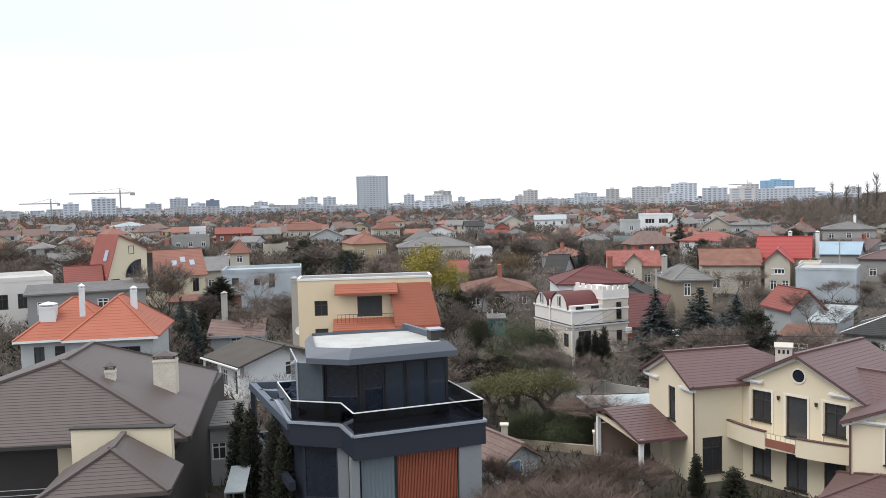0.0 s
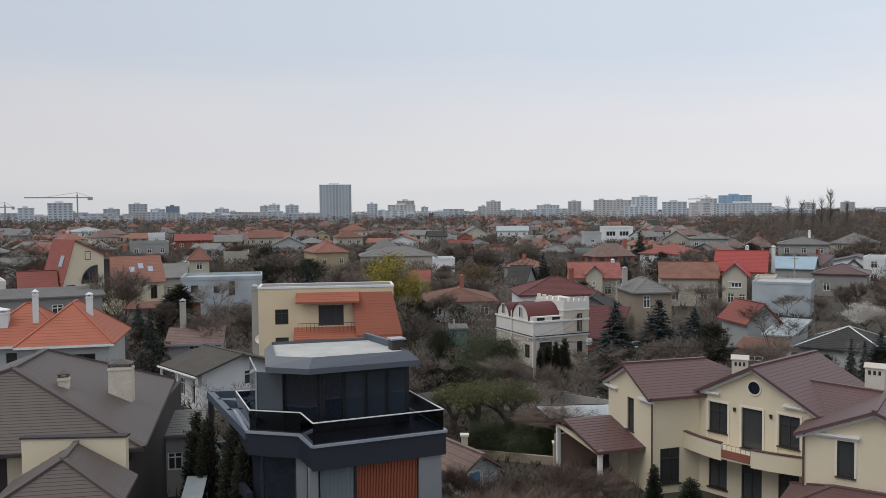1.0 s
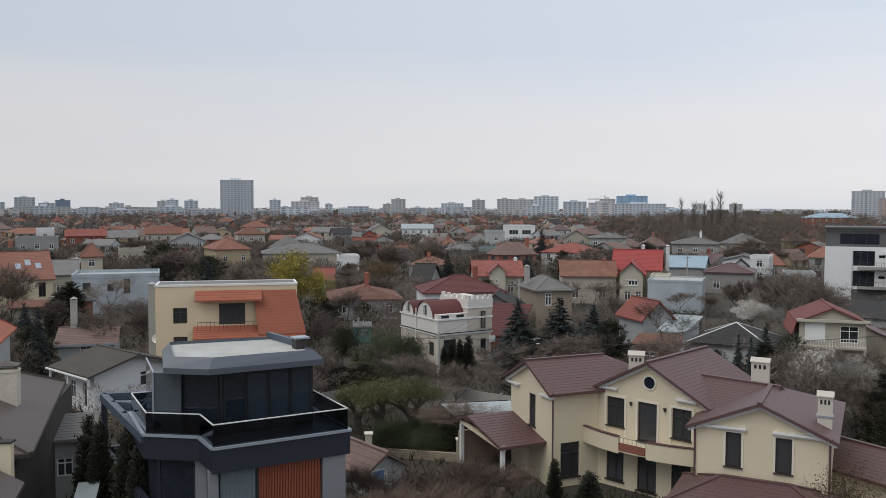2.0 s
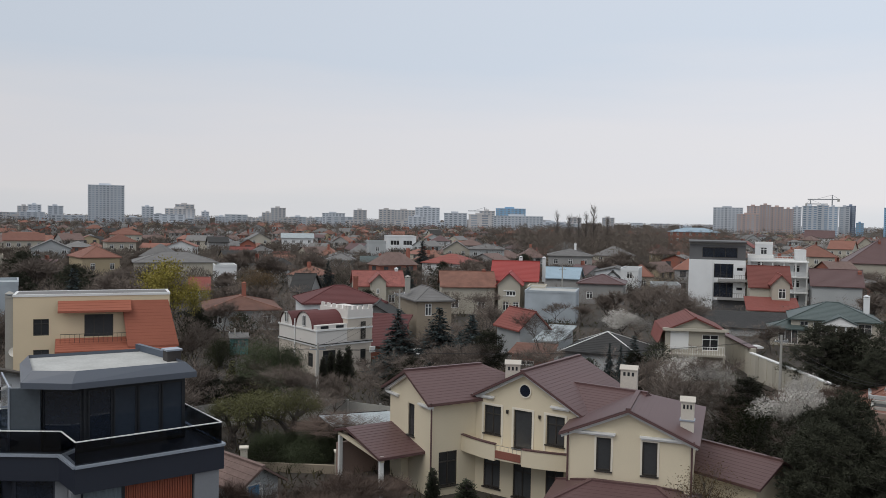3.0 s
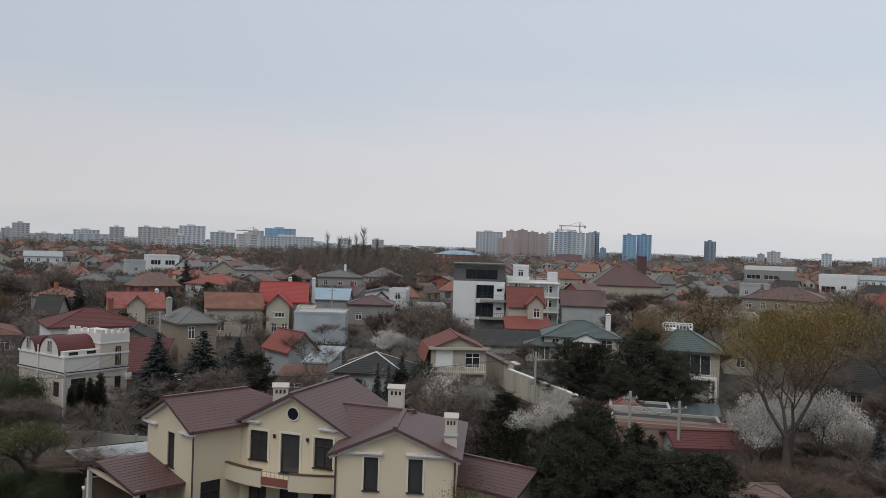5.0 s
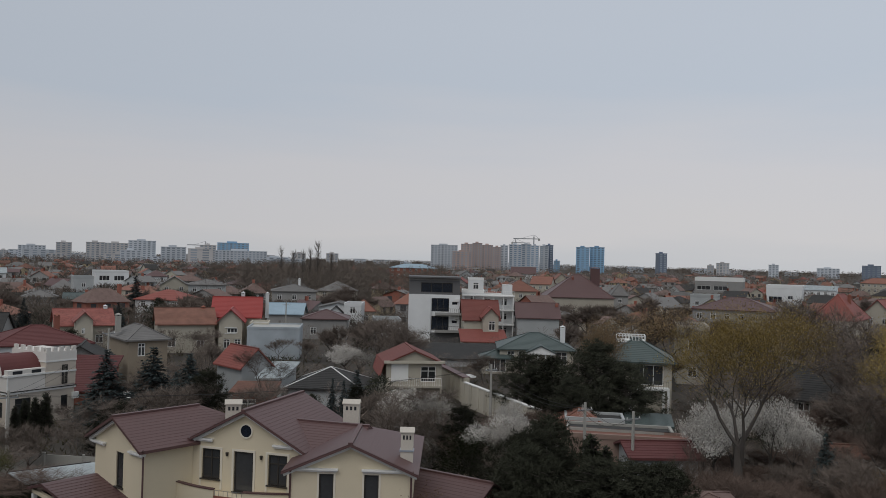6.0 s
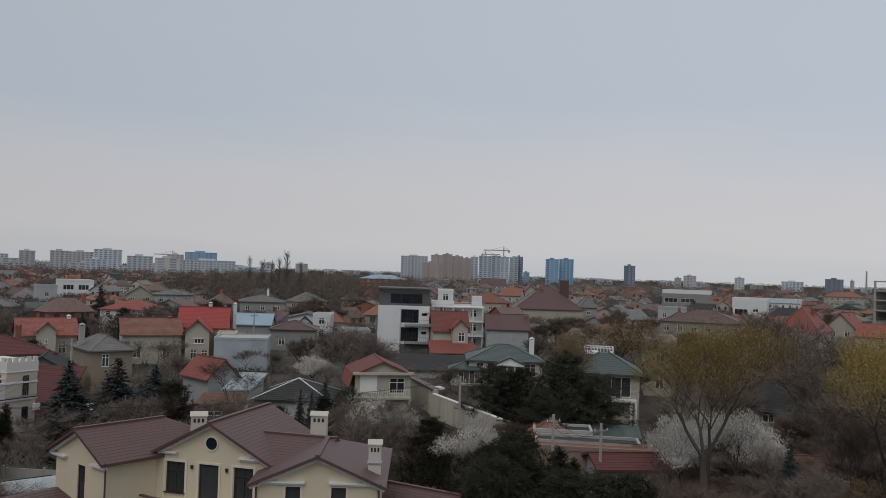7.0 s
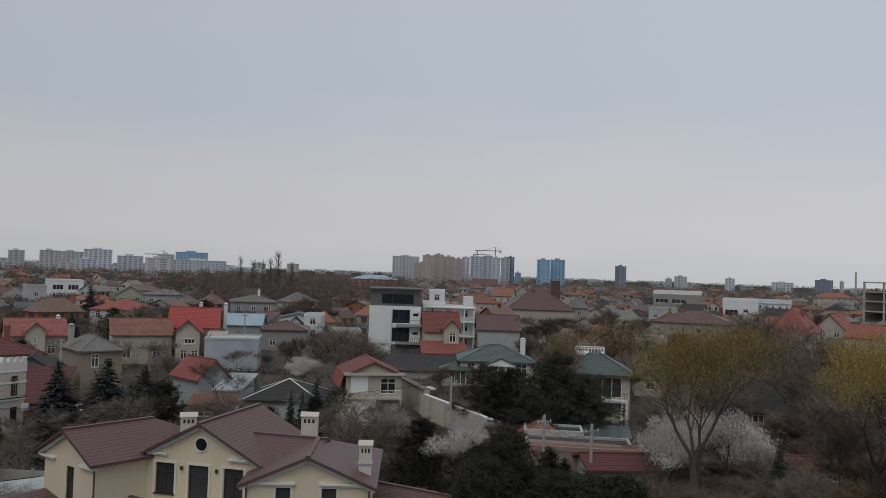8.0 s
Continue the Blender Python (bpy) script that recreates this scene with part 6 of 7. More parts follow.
tree("evergreen0", 3.2, 53.2, 0.48, 20, wide=1.50)
tree("evergreen0", 3.7, 52.9, 0.49, 276, wide=1.00)
tree("shrub0", -0.5, 41.0, 0.86, 281, wide=1.00)
tree("shrub1", 1.4, 40.0, 0.98, 243, wide=1.00)
tree("shrub2", 3.6, 39.8, 1.03, 203, wide=1.30)
tree("shrub0", 5.7, 41.6, 0.89, 327, wide=1.20)
tree("shrub1", 2.2, 35.9, 1.07, 77, wide=1.40)
tree("shrub2", 0.5, 35.0, 1.12, 118, wide=1.40)
tree("shrub0", 4.4, 37.7, 0.92, 325, wide=1.30)
tree("shrub2", 7.5, 43.4, 0.67, 77, wide=1.00)
tree("shrub0", 3.0, 32.9, 1.22, 267, wide=1.40)
tree("shrub1", 5.6, 35.6, 0.98, 199, wide=1.20)
tree("thuja", 9.9, 43.9, 0.87, 7, wide=1.10)
tree("thuja", 11.2, 41.5, 0.88, 343, wide=1.80)
tree("bare0", -20.5, 85.6, 0.55, 32, wide=1.00)
tree("bare1", -35.9, 116.6, 1.00, 81, wide=1.20)
tree("pine0", -31.8, 80.5, 0.78, 302, wide=1.10)
tree("spruce1", -30.5, 78.3, 0.86, 21, wide=0.70)
tree("bare3", -43.4, 101.1, 1.47, 154, wide=1.00)
tree("birch", -43.6, 103.2, 1.08, 15, wide=0.80)
tree("thuja", -39.1, 111.3, 2.34, 137, wide=2.00)
tree("thuja", -40.0, 109.9, 1.95, 242, wide=2.00)
tree("thuja", -14.3, 42.7, 2.06, 304, wide=0.80)
tree("thuja", -13.5, 41.9, 2.02, 198, wide=0.80)
tree("thuja", -11.5, 39.4, 2.11, 218, wide=0.80)
tree("thuja", -10.7, 38.5, 1.93, 202, wide=0.80)
tree("bare0", 6.6, 63.7, 0.64, 295, wide=1.20)
tree("bare1", 10.9, 75.2, 0.52, 227, wide=1.20)
tree("bare2", 4.6, 59.8, 0.55, 68, wide=1.20)
tree("bare3", -4.9, 81.9, 0.91, 187, wide=1.00)
tree("shrub0", 6.5, 55.6, 0.89, 49, wide=2.00)
tree("bare0", 29.0, 99.9, 0.95, 18, wide=0.90)
tree("bare1", 22.0, 89.3, 0.73, 69, wide=1.00)
tree("thuja", 9.2, 78.5, 1.41, 253, wide=1.00)
tree("thuja", 8.4, 78.6, 1.26, 111, wide=1.00)
tree("thuja", 7.7, 79.6, 1.14, 132, wide=1.00)
tree("thuja", 6.8, 77.7, 1.09, 344, wide=1.00)
tree("poplar", 118.0, 308.2, 1.71, 223, wide=1.00)
tree("poplar", 135.0, 312.1, 1.92, 320, wide=1.00)
tree("poplar", 124.3, 311.1, 1.58, 154, wide=1.10)
tree("poplar", 134.3, 317.8, 1.71, 215, wide=1.10)
tree("poplar", 140.2, 309.8, 1.52, 259, wide=1.20)
tree("poplar", 137.3, 332.8, 1.63, 197, wide=1.20)
tree("blossom0", 48.6, 101.5, 0.85, 293, wide=1.20)
tree("blossom1", 49.6, 100.0, 0.75, 179, wide=1.10)
tree("blossom0", 38.1, 65.9, 0.81, 273, wide=1.30)
tree("bare1", 38.2, 63.5, 0.75, 299, wide=1.20)
tree("blossom1", 38.0, 61.3, 0.92, 208, wide=0.90)
tree("blossom1", 35.5, 48.5, 1.01, 299, wide=0.80)
tree("blossom0", 38.5, 51.3, 1.10, 118, wide=0.45)
tree("blossom0", 35.1, 46.4, 1.01, 172, wide=0.70)
tree("blossom1", 48.1, 53.7, 0.80, 349, wide=0.30)
tree("pine0", 51.7, 66.4, 1.14, 14, wide=1.20)
tree("pine1", 53.7, 64.8, 1.09, 143, wide=1.10)
tree("pine0", 54.3, 58.9, 1.42, 310, wide=1.20)
tree("pine1", 55.1, 55.5, 1.17, 343, wide=1.10)
tree("pine0", 48.7, 55.9, 1.00, 356, wide=1.00)
tree("shrub0", 45.4, 57.6, 0.95, 83, wide=1.20)
tree("pine0", 30.7, 35.8, 0.90, 167, wide=1.00)
tree("pine1", 32.7, 39.3, 1.10, 277, wide=0.90)
tree("pine0", 31.3, 39.1, 0.99, 292, wide=0.90)
tree("pine0", 29.1, 37.1, 0.95, 291, wide=1.00)
tree("pine1", 31.4, 33.8, 0.90, 53, wide=1.20)
tree("pine0", 32.6, 32.6, 0.89, 335, wide=1.20)
tree("pine1", 33.7, 31.5, 0.89, 108, wide=1.20)
tree("thuja", 37.9, 41.4, 1.76, 324, wide=1.30)
tree("thuja", 37.9, 40.0, 1.58, 293, wide=1.20)
tree("bare2", 41.1, 35.2, 0.80, 136, wide=0.60)
tree("shrub1", 41.8, 34.5, 1.13, 63, wide=1.20)
tree("shrub0", 41.1, 32.2, 1.19, 32, wide=1.20)
tree("pine1", 29.5, 35.5, 0.88, 246, wide=1.00)
tree("pine0", 32.5, 34.2, 0.79, 327, wide=1.00)
tree("pine1", 35.6, 32.5, 0.80, 247, wide=1.00)
tree("pine0", 49.3, 55.4, 0.34, 45, wide=0.80)
tree("pine1", 48.6, 58.6, 0.85, 176, wide=0.90)
tree("spruce1", 31.4, 68.3, 0.65, 34, wide=0.60)
tree("pine0", 32.9, 66.4, 0.78, 210, wide=0.80)
tree("spruce0", 31.0, 65.1, 0.68, 77, wide=0.70)
tree("pine1", 28.6, 66.2, 0.70, 10, wide=0.70)
tree("budding0", 44.2, 34.7, 1.26, 150, wide=0.98)
tree("budding1", 51.4, 27.2, 1.22, 218, wide=0.80)
tree("budding1", 48.6, 23.9, 1.20, 212, wide=0.80)
tree("bare2", 88.2, 55.4, 1.75, 60, wide=1.30)
tree("bare3", 90.0, 59.9, 1.57, 22, wide=1.20)
tree("bare1", 68.6, 41.4, 1.07, 309, wide=1.00)
tree("shrub2", 61.8, 37.2, 0.88, 314, wide=1.60)
tree("shrub0", 50.9, 32.1, 0.81, 23, wide=1.40)
tree("shrub1", 51.8, 30.7, 0.82, 193, wide=1.40)
tree("shrub2", 48.4, 32.2, 0.84, 300, wide=1.40)
tree("shrub0", 49.7, 26.2, 1.19, 169, wide=1.60)
tree("blossom0", 48.0, 39.5, 1.27, 282, wide=0.72)
tree("blossom1", 47.4, 40.3, 1.10, 142, wide=0.62)
tree("blossom1", 50.3, 39.8, 1.30, 258, wide=0.62)
tree("blossom0", 52.5, 38.5, 1.34, 120, wide=0.60)
tree("blossom1", 54.3, 37.8, 1.14, 18, wide=0.60)
tree("blossom1", 53.1, 36.0, 1.00, 158, wide=0.50)
tree("birch", 59.7, 64.9, 1.27, 3, wide=0.60)
tree("farbud1", 61.9, 65.5, 1.67, 39, wide=0.60)
tree("farbud0", 62.0, 68.2, 1.53, 55, wide=0.50)
tree("farbud1", 82.0, 80.8, 1.68, 307, wide=1.30)
tree("bare2", 87.8, 82.1, 1.66, 274, wide=1.20)
tree("bare0", 74.1, 47.7, 1.33, 16, wide=1.20)
tree("bare1", 78.6, 48.1, 1.39, 101, wide=1.20)
tree("bare2", 72.8, 42.3, 1.27, 208, wide=1.20)
tree("shrub0", 61.0, 38.6, 1.07, 149, wide=1.20)
tree("shrub1", 60.7, 35.2, 1.12, 312, wide=1.20)
tree("shrub2", 58.5, 31.0, 1.27, 134, wide=1.20)
tree("bare0", 54.1, 30.6, 1.14, 79, wide=0.70)
tree("shrub1", 42.9, 29.6, 1.19, 353, wide=0.90)
tree("shrub2", 45.3, 25.9, 1.34, 21, wide=0.90)
tree("shrub0", 38.5, 32.1, 1.05, 173, wide=0.80)
tree("bare1", 53.3, 27.9, 1.29, 160, wide=0.80)
tree("shrub0", 34.6, 54.0, 1.03, 184, wide=1.40)
tree("shrub2", 34.9, 51.4, 0.98, 70, wide=1.30)
tree("evergreen1", 32.7, 48.1, 1.19, 193, wide=1.20)
tree("farbud0", 19.6, 31.4, 0.91, 192, wide=0.80)
tree("pine1", 30.6, 39.6, 0.95, 235, wide=1.00)
tree("bare3", 31.9, 60.2, 0.82, 266, wide=0.90)
tree("bare1", 29.4, 80.9, 1.07, 197, wide=1.00)
tree("shrub2", 37.4, 52.1, 1.28, 329, wide=1.20)
tree("bare3", 51.9, 97.1, 1.28, 304, wide=1.20)
tree("bare0", 54.8, 97.8, 1.14, 348, wide=1.20)
tree("bare0", 100.7, 69.2, 1.92, 286, wide=1.30)
tree("bare2", 88.9, 65.1, 1.62, 52, wide=1.30)
tree("spruce0", 125.2, 193.1, 1.02, 317, wide=0.80)
tree("bare3", -70.3, 132.5, 1.88, 259, wide=1.20)
tree("bare0", -14.8, 90.8, 0.73, 138, wide=1.20)
tree("bare1", -25.8, 96.6, 0.84, 220, wide=1.30)
tree("bare2", -28.3, 87.6, 0.81, 324, wide=1.20)
tree("pine1", -28.5, 147.3, 1.22, 121, wide=1.20)
tree("pine0", -47.6, 194.3, 1.22, 154, wide=1.60)
tree("bare0", -57.8, 212.3, 1.33, 223, wide=1.60)

for k_, x, y, size in (("shrub0", 47.0, 44.3, 0.6), ("shrub1", 49.2, 43.0, 0.7), ("shrub2", 51.3, 41.9, 0.62), ("shrub0", 53.2, 40.7, 0.68), ("shrub1", 55.4, 39.4, 0.74),
                       ("shrub2", 57.4, 38.2, 0.8), ("evergreen0", 59.0, 36.4, 0.45), ("shrub0", 62.6, 35.4, 0.9), ("shrub1", 65.0, 34.0, 0.9), ("shrub2", 56.5, 35.2, 0.8),
                       ("shrub1", 53.6, 36.9, 0.62), ("shrub0", 50.4, 38.9, 0.6), ("evergreen1", 46.2, 41.6, 0.5), ("evergreen0", 44.6, 39.6, 0.55), ("shrub2", 63.2, 51.4, 1.0),
                       ("evergreen1", 66.5, 49.4, 0.6), ("shrub1", 74.6, 46.2, 1.1), ("shrub0", 70.3, 46.0, 1.1), ("shrub2", 79.0, 44.0, 1.2)):
    tree(k_, x, y, size, x * 37 % 360, wide=1.7)

rng = random.Random(7)
taken = [(o.matrix_basis.translation.x, o.matrix_basis.translation.y) for o in scene.objects if o.get("category") in ("house", "shed") and o.parent is None]
taken += [(12, 46), (18, 40), (17, 46), (-6, 38), (-9, 38), (-22, 42), (-17, 33), (-27, 40), (8, 48), (-12, 43), (-18, 50), (47, 108), (52, 104), (44, 112), (-5, 88), (8, 74), (4, 82), (2, 78), (-33, 69), (-40, 67), (-36, 66), (50, 71), (49, 66), (48, 61), (46, 66), (44, 60), (54, 84)]


def clear_of(x, y, gap):
    return all((x - a) ** 2 + (y - b) ** 2 > gap * gap for a, b in taken)


# garden plants stay low enough for the houses behind them to be seen over them
KEPT = [(math.atan2(a, b), math.hypot(a, b)) for a, b in taken if math.hypot(a, b) < 430]


def low_top(x, y, half=2.0):
    a, r = math.atan2(x, y), math.hypot(x, y)
    return min([99.0] + [16 - 12.6 * r / R for A, R in KEPT if 3 < R - r < 130 and abs(A - a) * R < 5.5 + half * R / r])


# garden trees between the houses, thinner in front of them
count = 0
for _ in range(6000):
    if count >= 240:
        break
    a, r = radians(rng.uniform(-36, 66)), 52 * (230 / 52) ** rng.random()
    x, y = r * math.sin(a), r * math.cos(a)
    if not clear_of(x, y, 9.5):
        continue
    front_of = any(abs(math.atan2(px, py) - a) < 7.0 / r and 0 < math.hypot(px, py) - r < 34 for px, py in taken)
    size = rng.uniform(0.5, 0.85) if front_of else rng.uniform(0.8, 1.3)
    if r > 200:
        size *= 1.1
    q = rng.random()
    k = f"bare{rng.randrange(4)}" if r < 110 else f"far{rng.randrange(3)}"
    if q < 0.05:
        k = f"farbud{rng.randrange(2)}"
    elif q < (0.09 if r < 115 else 0.14):
        k = f"pine{rng.randrange(2)}"
    elif q < 0.2:
        k = f"spruce{rng.randrange(2)}"
    elif q < 0.215:
        k = f"blossom{rng.randrange(2)}"
    elif q < 0.3:
        k = f"shrub{rng.randrange(3)}"
    tall = {"shr": 3.0, "spr": 8.0, "blo": 5.0}.get(k[:3], 6.0)
    size = min(size, low_top(x, y) / tall)
    if size < 0.3:
        continue
    tree(k, x, y, size, rng.uniform(0, 360), wide=rng.uniform(1.0, 1.35))
    count += 1

# ---- the many small houses further off ----
count = 0
# greyed red tiles among these paint the haze over distant roofs
TILES = [T_TERRA, T_RED, T_OLDHAZED, T_GREY, T_GREY, T_DARK, T_RUST, T_GREY, T_OLDHAZED, T_WINE, T_RUST, T_GREY]
WALLS = [CREAM2, WHITE, PALEGREY, GREY, CREAM2, YELLOW, PALEGREY]
NAMES = {T_TERRA: "terracotta", T_RED: "brick red", T_RUST: "rusty brown", T_GREY: "grey", T_DARK: "dark", T_OLDHAZED: "weathered greyish red", T_WINE: "dark wine"}
placed = list(taken)
for _ in range(5000):
    if count >= 290:
        break
    a, r = radians(rng.uniform(-36, 66)), 200 * (950 / 200) ** rng.random()
    x, y = r * math.sin(a), r * math.cos(a)
    if any((x - p) ** 2 + (y - q) ** 2 < 17 ** 2 for p, q in placed):
        continue
    if low_top(x, y, 6.0) < 6.5:
        continue
    placed.append((x, y))
    tile = rng.choice(TILES)
    w, d, h = rng.uniform(7, 12), rng.uniform(7, 10), rng.choice([3.0, 3.2, 3.6, 5.6])
    house(f"distant house with a {NAMES[tile]} roof among bare trees", x, y, -math.degrees(a) + rng.uniform(-40, 40), w, d, h, rng.choice(["gx", "gy", "hip", "hip"]),
          rng.uniform(1.8, 3.2), rng.choice(WALLS), tile, {"f": auto_windows(w, h, 3.6), "l": auto_windows(d, h, 4.5)} if r < 420 else {"f": auto_windows(w, h, 5)}, step=1.2, caps=False, group="houses of the far quarter")
    count += 1

# the small roofs that cannot be told apart between them
# here too haze is put into the roof colour by greyed red
FAR_TILES = [T_OLDHAZED, T_RUST, T_RUST, T_GREY, T_DARK, T_WINE, T_GREY, T_OLDHAZED, T_TERRA, T_OLDHAZED]
FAR_WALLS = [CREAM2, PALEGREY, GREY, GREY, YELLOW, BRICK]
fh = Shape()


def far_house(x, y, rz, w, d, h, rh, hip, tile, wall):
    m = at(x, y, rz)
    W, D, o = w / 2, d / 2, 0.4
    c = [(-W, -D), (W, -D), (W, D), (-W, D)]

    def put(pts, mi):
        fh.face([m @ Vector(p) for p in pts], mi)

    for (ax, ay), (bx, by) in zip(c, c[1:] + c[:1]):
        put([(ax, ay, 0), (bx, by, 0), (bx, by, h), (ax, ay, h)], 10 + wall)
        ex, ey = (bx - ax), (by - ay)
        n = max(1, int(math.hypot(ex, ey) / 3.2))
        nx, ny = ey / math.hypot(ex, ey) * 0.05, -ex / math.hypot(ex, ey) * 0.05
        for k in range(n):
            for z in ([0.9] if h < 4.5 else [0.9, 3.6]):
                t0, t1 = (k + 0.32) / n, (k + 0.68) / n
                put([(ax + ex * t0 + nx, ay + ey * t0 + ny, z), (ax + ex * t1 + nx, ay + ey * t1 + ny, z), (ax + ex * t1 + nx, ay + ey * t1 + ny, z + 1.4), (ax + ex * t0 + nx, ay + ey * t0 + ny, z + 1.4)], 16)
    E, G, e = W + o, D + o, h - 0.1
    g = max(0.0, E - G) if hip else E
    for q in (-1, 1):
        put([(-E * -q, q * G, e), (E * -q, q * G, e), (g * -q, 0, h + rh), (-g * -q, 0, h + rh)], tile)
        put([(q * E, -G, e), (q * E, G, e), (q * g, 0, h + rh)] if hip else [(q * W, -D, h), (q * W, D, h), (q * W, 0, h + rh - 0.1)], tile if hip else 10 + wall)
    if rng.random() < 0.6:
        u = rng.uniform(-0.4, 0.4) * w
        for ax, ay, bx, by in ((u, -0.35, u + 0.7, -0.35), (u + 0.7, -0.35, u + 0.7, 0.35), (u, 0.35, u, -0.35)):
            put([(ax, ay, h), (bx, by, h), (bx, by, h + rh + 0.9), (ax, ay, h + rh + 0.9)], 15)
        put([(u, -0.35, h + rh + 0.9), (u + 0.7, -0.35, h + rh + 0.9), (u + 0.7, 0.35, h + rh + 0.9), (u, 0.35, h + rh + 0.9)], 15)


for _ in range(2600):
    a, r = radians(rng.uniform(-36, 66)), 190 * (1150 / 190) ** rng.random()
    x, y = r * math.sin(a), r * math.cos(a)
    if any((x - p) ** 2 + (y - q) ** 2 < (11.5 if r < 400 else 14) ** 2 for p, q in placed) or low_top(x, y, 5.0) < 5.0:
        continue
    if 17 < math.degrees(a) < 32 and 255 < r < 600:
        continue
    placed.append((x, y))
    far_house(x, y, rng.uniform(0, 180), rng.uniform(6, 10), rng.uniform(5.5, 8), rng.choice([2.6, 3.0, 3.4, 5.4]), rng.uniform(1.4, 2.8), rng.random() < 0.5, rng.randrange(10), rng.randrange(6))
tagged(new("far_roofs", fh.mesh("far_roofs", *FAR_TILES, *FAR_WALLS, GLASS, fix=False)), "crowd of small distant houses with red, brown and grey roofs", "houses", kind="stuff")

# ---- woods that close the plain, as one mass of crowns ----
wv = Shape()
for _ in range(9500):
    a, r = radians(rng.uniform(-40, 70)), 180 * (2400 / 180) ** rng.random()
    deg = math.degrees(a)
    h = rng.uniform(3.5, 6.5) if r < 420 else rng.uniform(5, 9) + (r > 600) * rng.uniform(0, 4)
    if 18 < deg < 32 and 230 < r < 900:
        h = rng.uniform(11, 15)
    x, y, cr = r * math.sin(a), r * math.cos(a), rng.uniform(2.5, 5)
    if r < 500 and not all((x - p) ** 2 + (y - q) ** 2 > 36 for p, q in placed):
        continue
    if r < 420:
        h = min(h, low_top(x, y, cr) + 1.0)
        if h < 2:
            continue
    for _ in range(150 if r < 420 else (80 if r < 900 else 30)):
        u, t, q = rng.random(), rng.uniform(0, 6.283), math.sqrt(rng.random())
        w2 = math.sin(math.pi * (0.2 + 0.7 * u))
        o = Vector((x + math.cos(t) * q * cr * w2, y + math.sin(t) * q * cr * w2, h * u * 0.88))
        d = Vector((math.cos(t) * q + rng.gauss(0, 0.4), math.sin(t) * q + rng.gauss(0, 0.4), rng.uniform(0.4, 1.4))).normalized() * rng.uniform(0.5, 1.2) * (1 + r / 1200)
        b = d.orthogonal().normalized() * (0.03 + r * 0.00024)
        wv.face([o - b, o + b, o + d])
tagged(new("far_woods", wv.mesh("far_woods", FARWOOD, fix=False)), "mass of bare brownish trees between distant houses", "woods", kind="stuff")

# the old grove behind the gardens
gv = Shape()
for _ in range(520):
    a, r = radians(rng.uniform(15.5, 33)), rng.uniform(255, 520)
    x, y, h, cr = r * math.sin(a), r * math.cos(a), rng.uniform(8, 13.5), rng.uniform(2.5, 4.5)
    if not all((x - p) ** 2 + (y - q) ** 2 > 120 for p, q in placed):
        continue
    for _ in range(320):
        u, t, q = rng.random(), rng.uniform(0, 6.283), math.sqrt(rng.random())
        w2 = math.sin(math.pi * (0.15 + 0.75 * u))
        o = Vector((x + math.cos(t) * q * cr * w2, y + math.sin(t) * q * cr * w2, h * u * 0.9))
        d = Vector((math.cos(t) * q + rng.gauss(0, 0.4), math.sin(t) * q + rng.gauss(0, 0.4), rng.uniform(0.6, 1.6))).normalized() * rng.uniform(0.6, 1.5)
        b = d.orthogonal().normalized() * 0.06
        gv.face([o - b, o + b, o + d])
tagged(new("grove", gv.mesh("grove", FARWOOD, fix=False)), "old grove of bare brown trees behind the gardens", "woods", kind="stuff")

# distant belts of wood on the horizon
bw = Shape()
for _ in range(1500):
    a, r = radians(rng.uniform(-42, 72)), rng.uniform(1700, 4600)
    x, y, h = r * math.sin(a), r * math.cos(a), rng.uniform(7, 13) * (1 + r / 12000)
    for _ in range(34):
        o = Vector((x + rng.gauss(0, 14), y + rng.gauss(0, 8), h * rng.uniform(0.0, 0.8)))
        d = Vector((rng.gauss(0, 1), rng.gauss(0, 1), rng.gauss(0.6, 1))).normalized() * 2.4
        b = Vector((d.y, -d.x, 0)).normalized() * 2.0
        bw.face([o - b, o + b, o + d * 1.2])
tagged(new("horizon_woods", bw.mesh("horizon_woods", FARWOOD, fix=False)), "dark belts of woodland along the far horizon", "woods", kind="stuff")

# bare brush and small trees that fill the gardens
tv, tg = Shape(), Shape()
for _ in range(3400):
    a, r = radians(rng.uniform(-37, 67)), 46 * (240 / 46) ** (rng.random() ** 0.75)
    x, y = r * math.sin(a), r * math.cos(a)
    near_ = min(math.hypot(x - p, y - q) for p, q in taken)
    if near_ < (6.5 if r > 75 else 7.5):
        continue
    front_of = any(abs(math.atan2(px, py) - a) < 6.0 / r and 0 < math.hypot(px, py) - r < 30 for px, py in taken)
    h = rng.uniform(2.2, 4.0) if front_of else rng.uniform(3.2, 6.2)
    if r < 62:
        h *= 0.6
    h = min(h, low_top(x, y, h * 0.5))
    if h < 0.9:
        continue
    cr = h * rng.uniform(0.35, 0.55)
    green = rng.random() < 0.05
    s_ = tg if green else tv
    for _ in range(230 if r < 130 else 130):
        u, t, q = rng.random(), rng.uniform(0, 6.283), math.sqrt(rng.random())
        w2 = math.sin(math.pi * (0.12 + 0.8 * u))
        o = Vector((x + math.cos(t) * q * cr * w2, y + math.sin(t) * q * cr * w2, h * u * 0.88))
        d = Vector((math.cos(t) * q + rng.gauss(0, 0.5), math.sin(t) * q + rng.gauss(0, 0.5), rng.uniform(0.3, 1.3))).normalized() * h * rng.uniform(0.09, 0.2)
        b = d.orthogonal().normalized() * (0.08 if green else 0.009 + 0.00014 * r)
        s_.face([o - b, o + b, o + d])
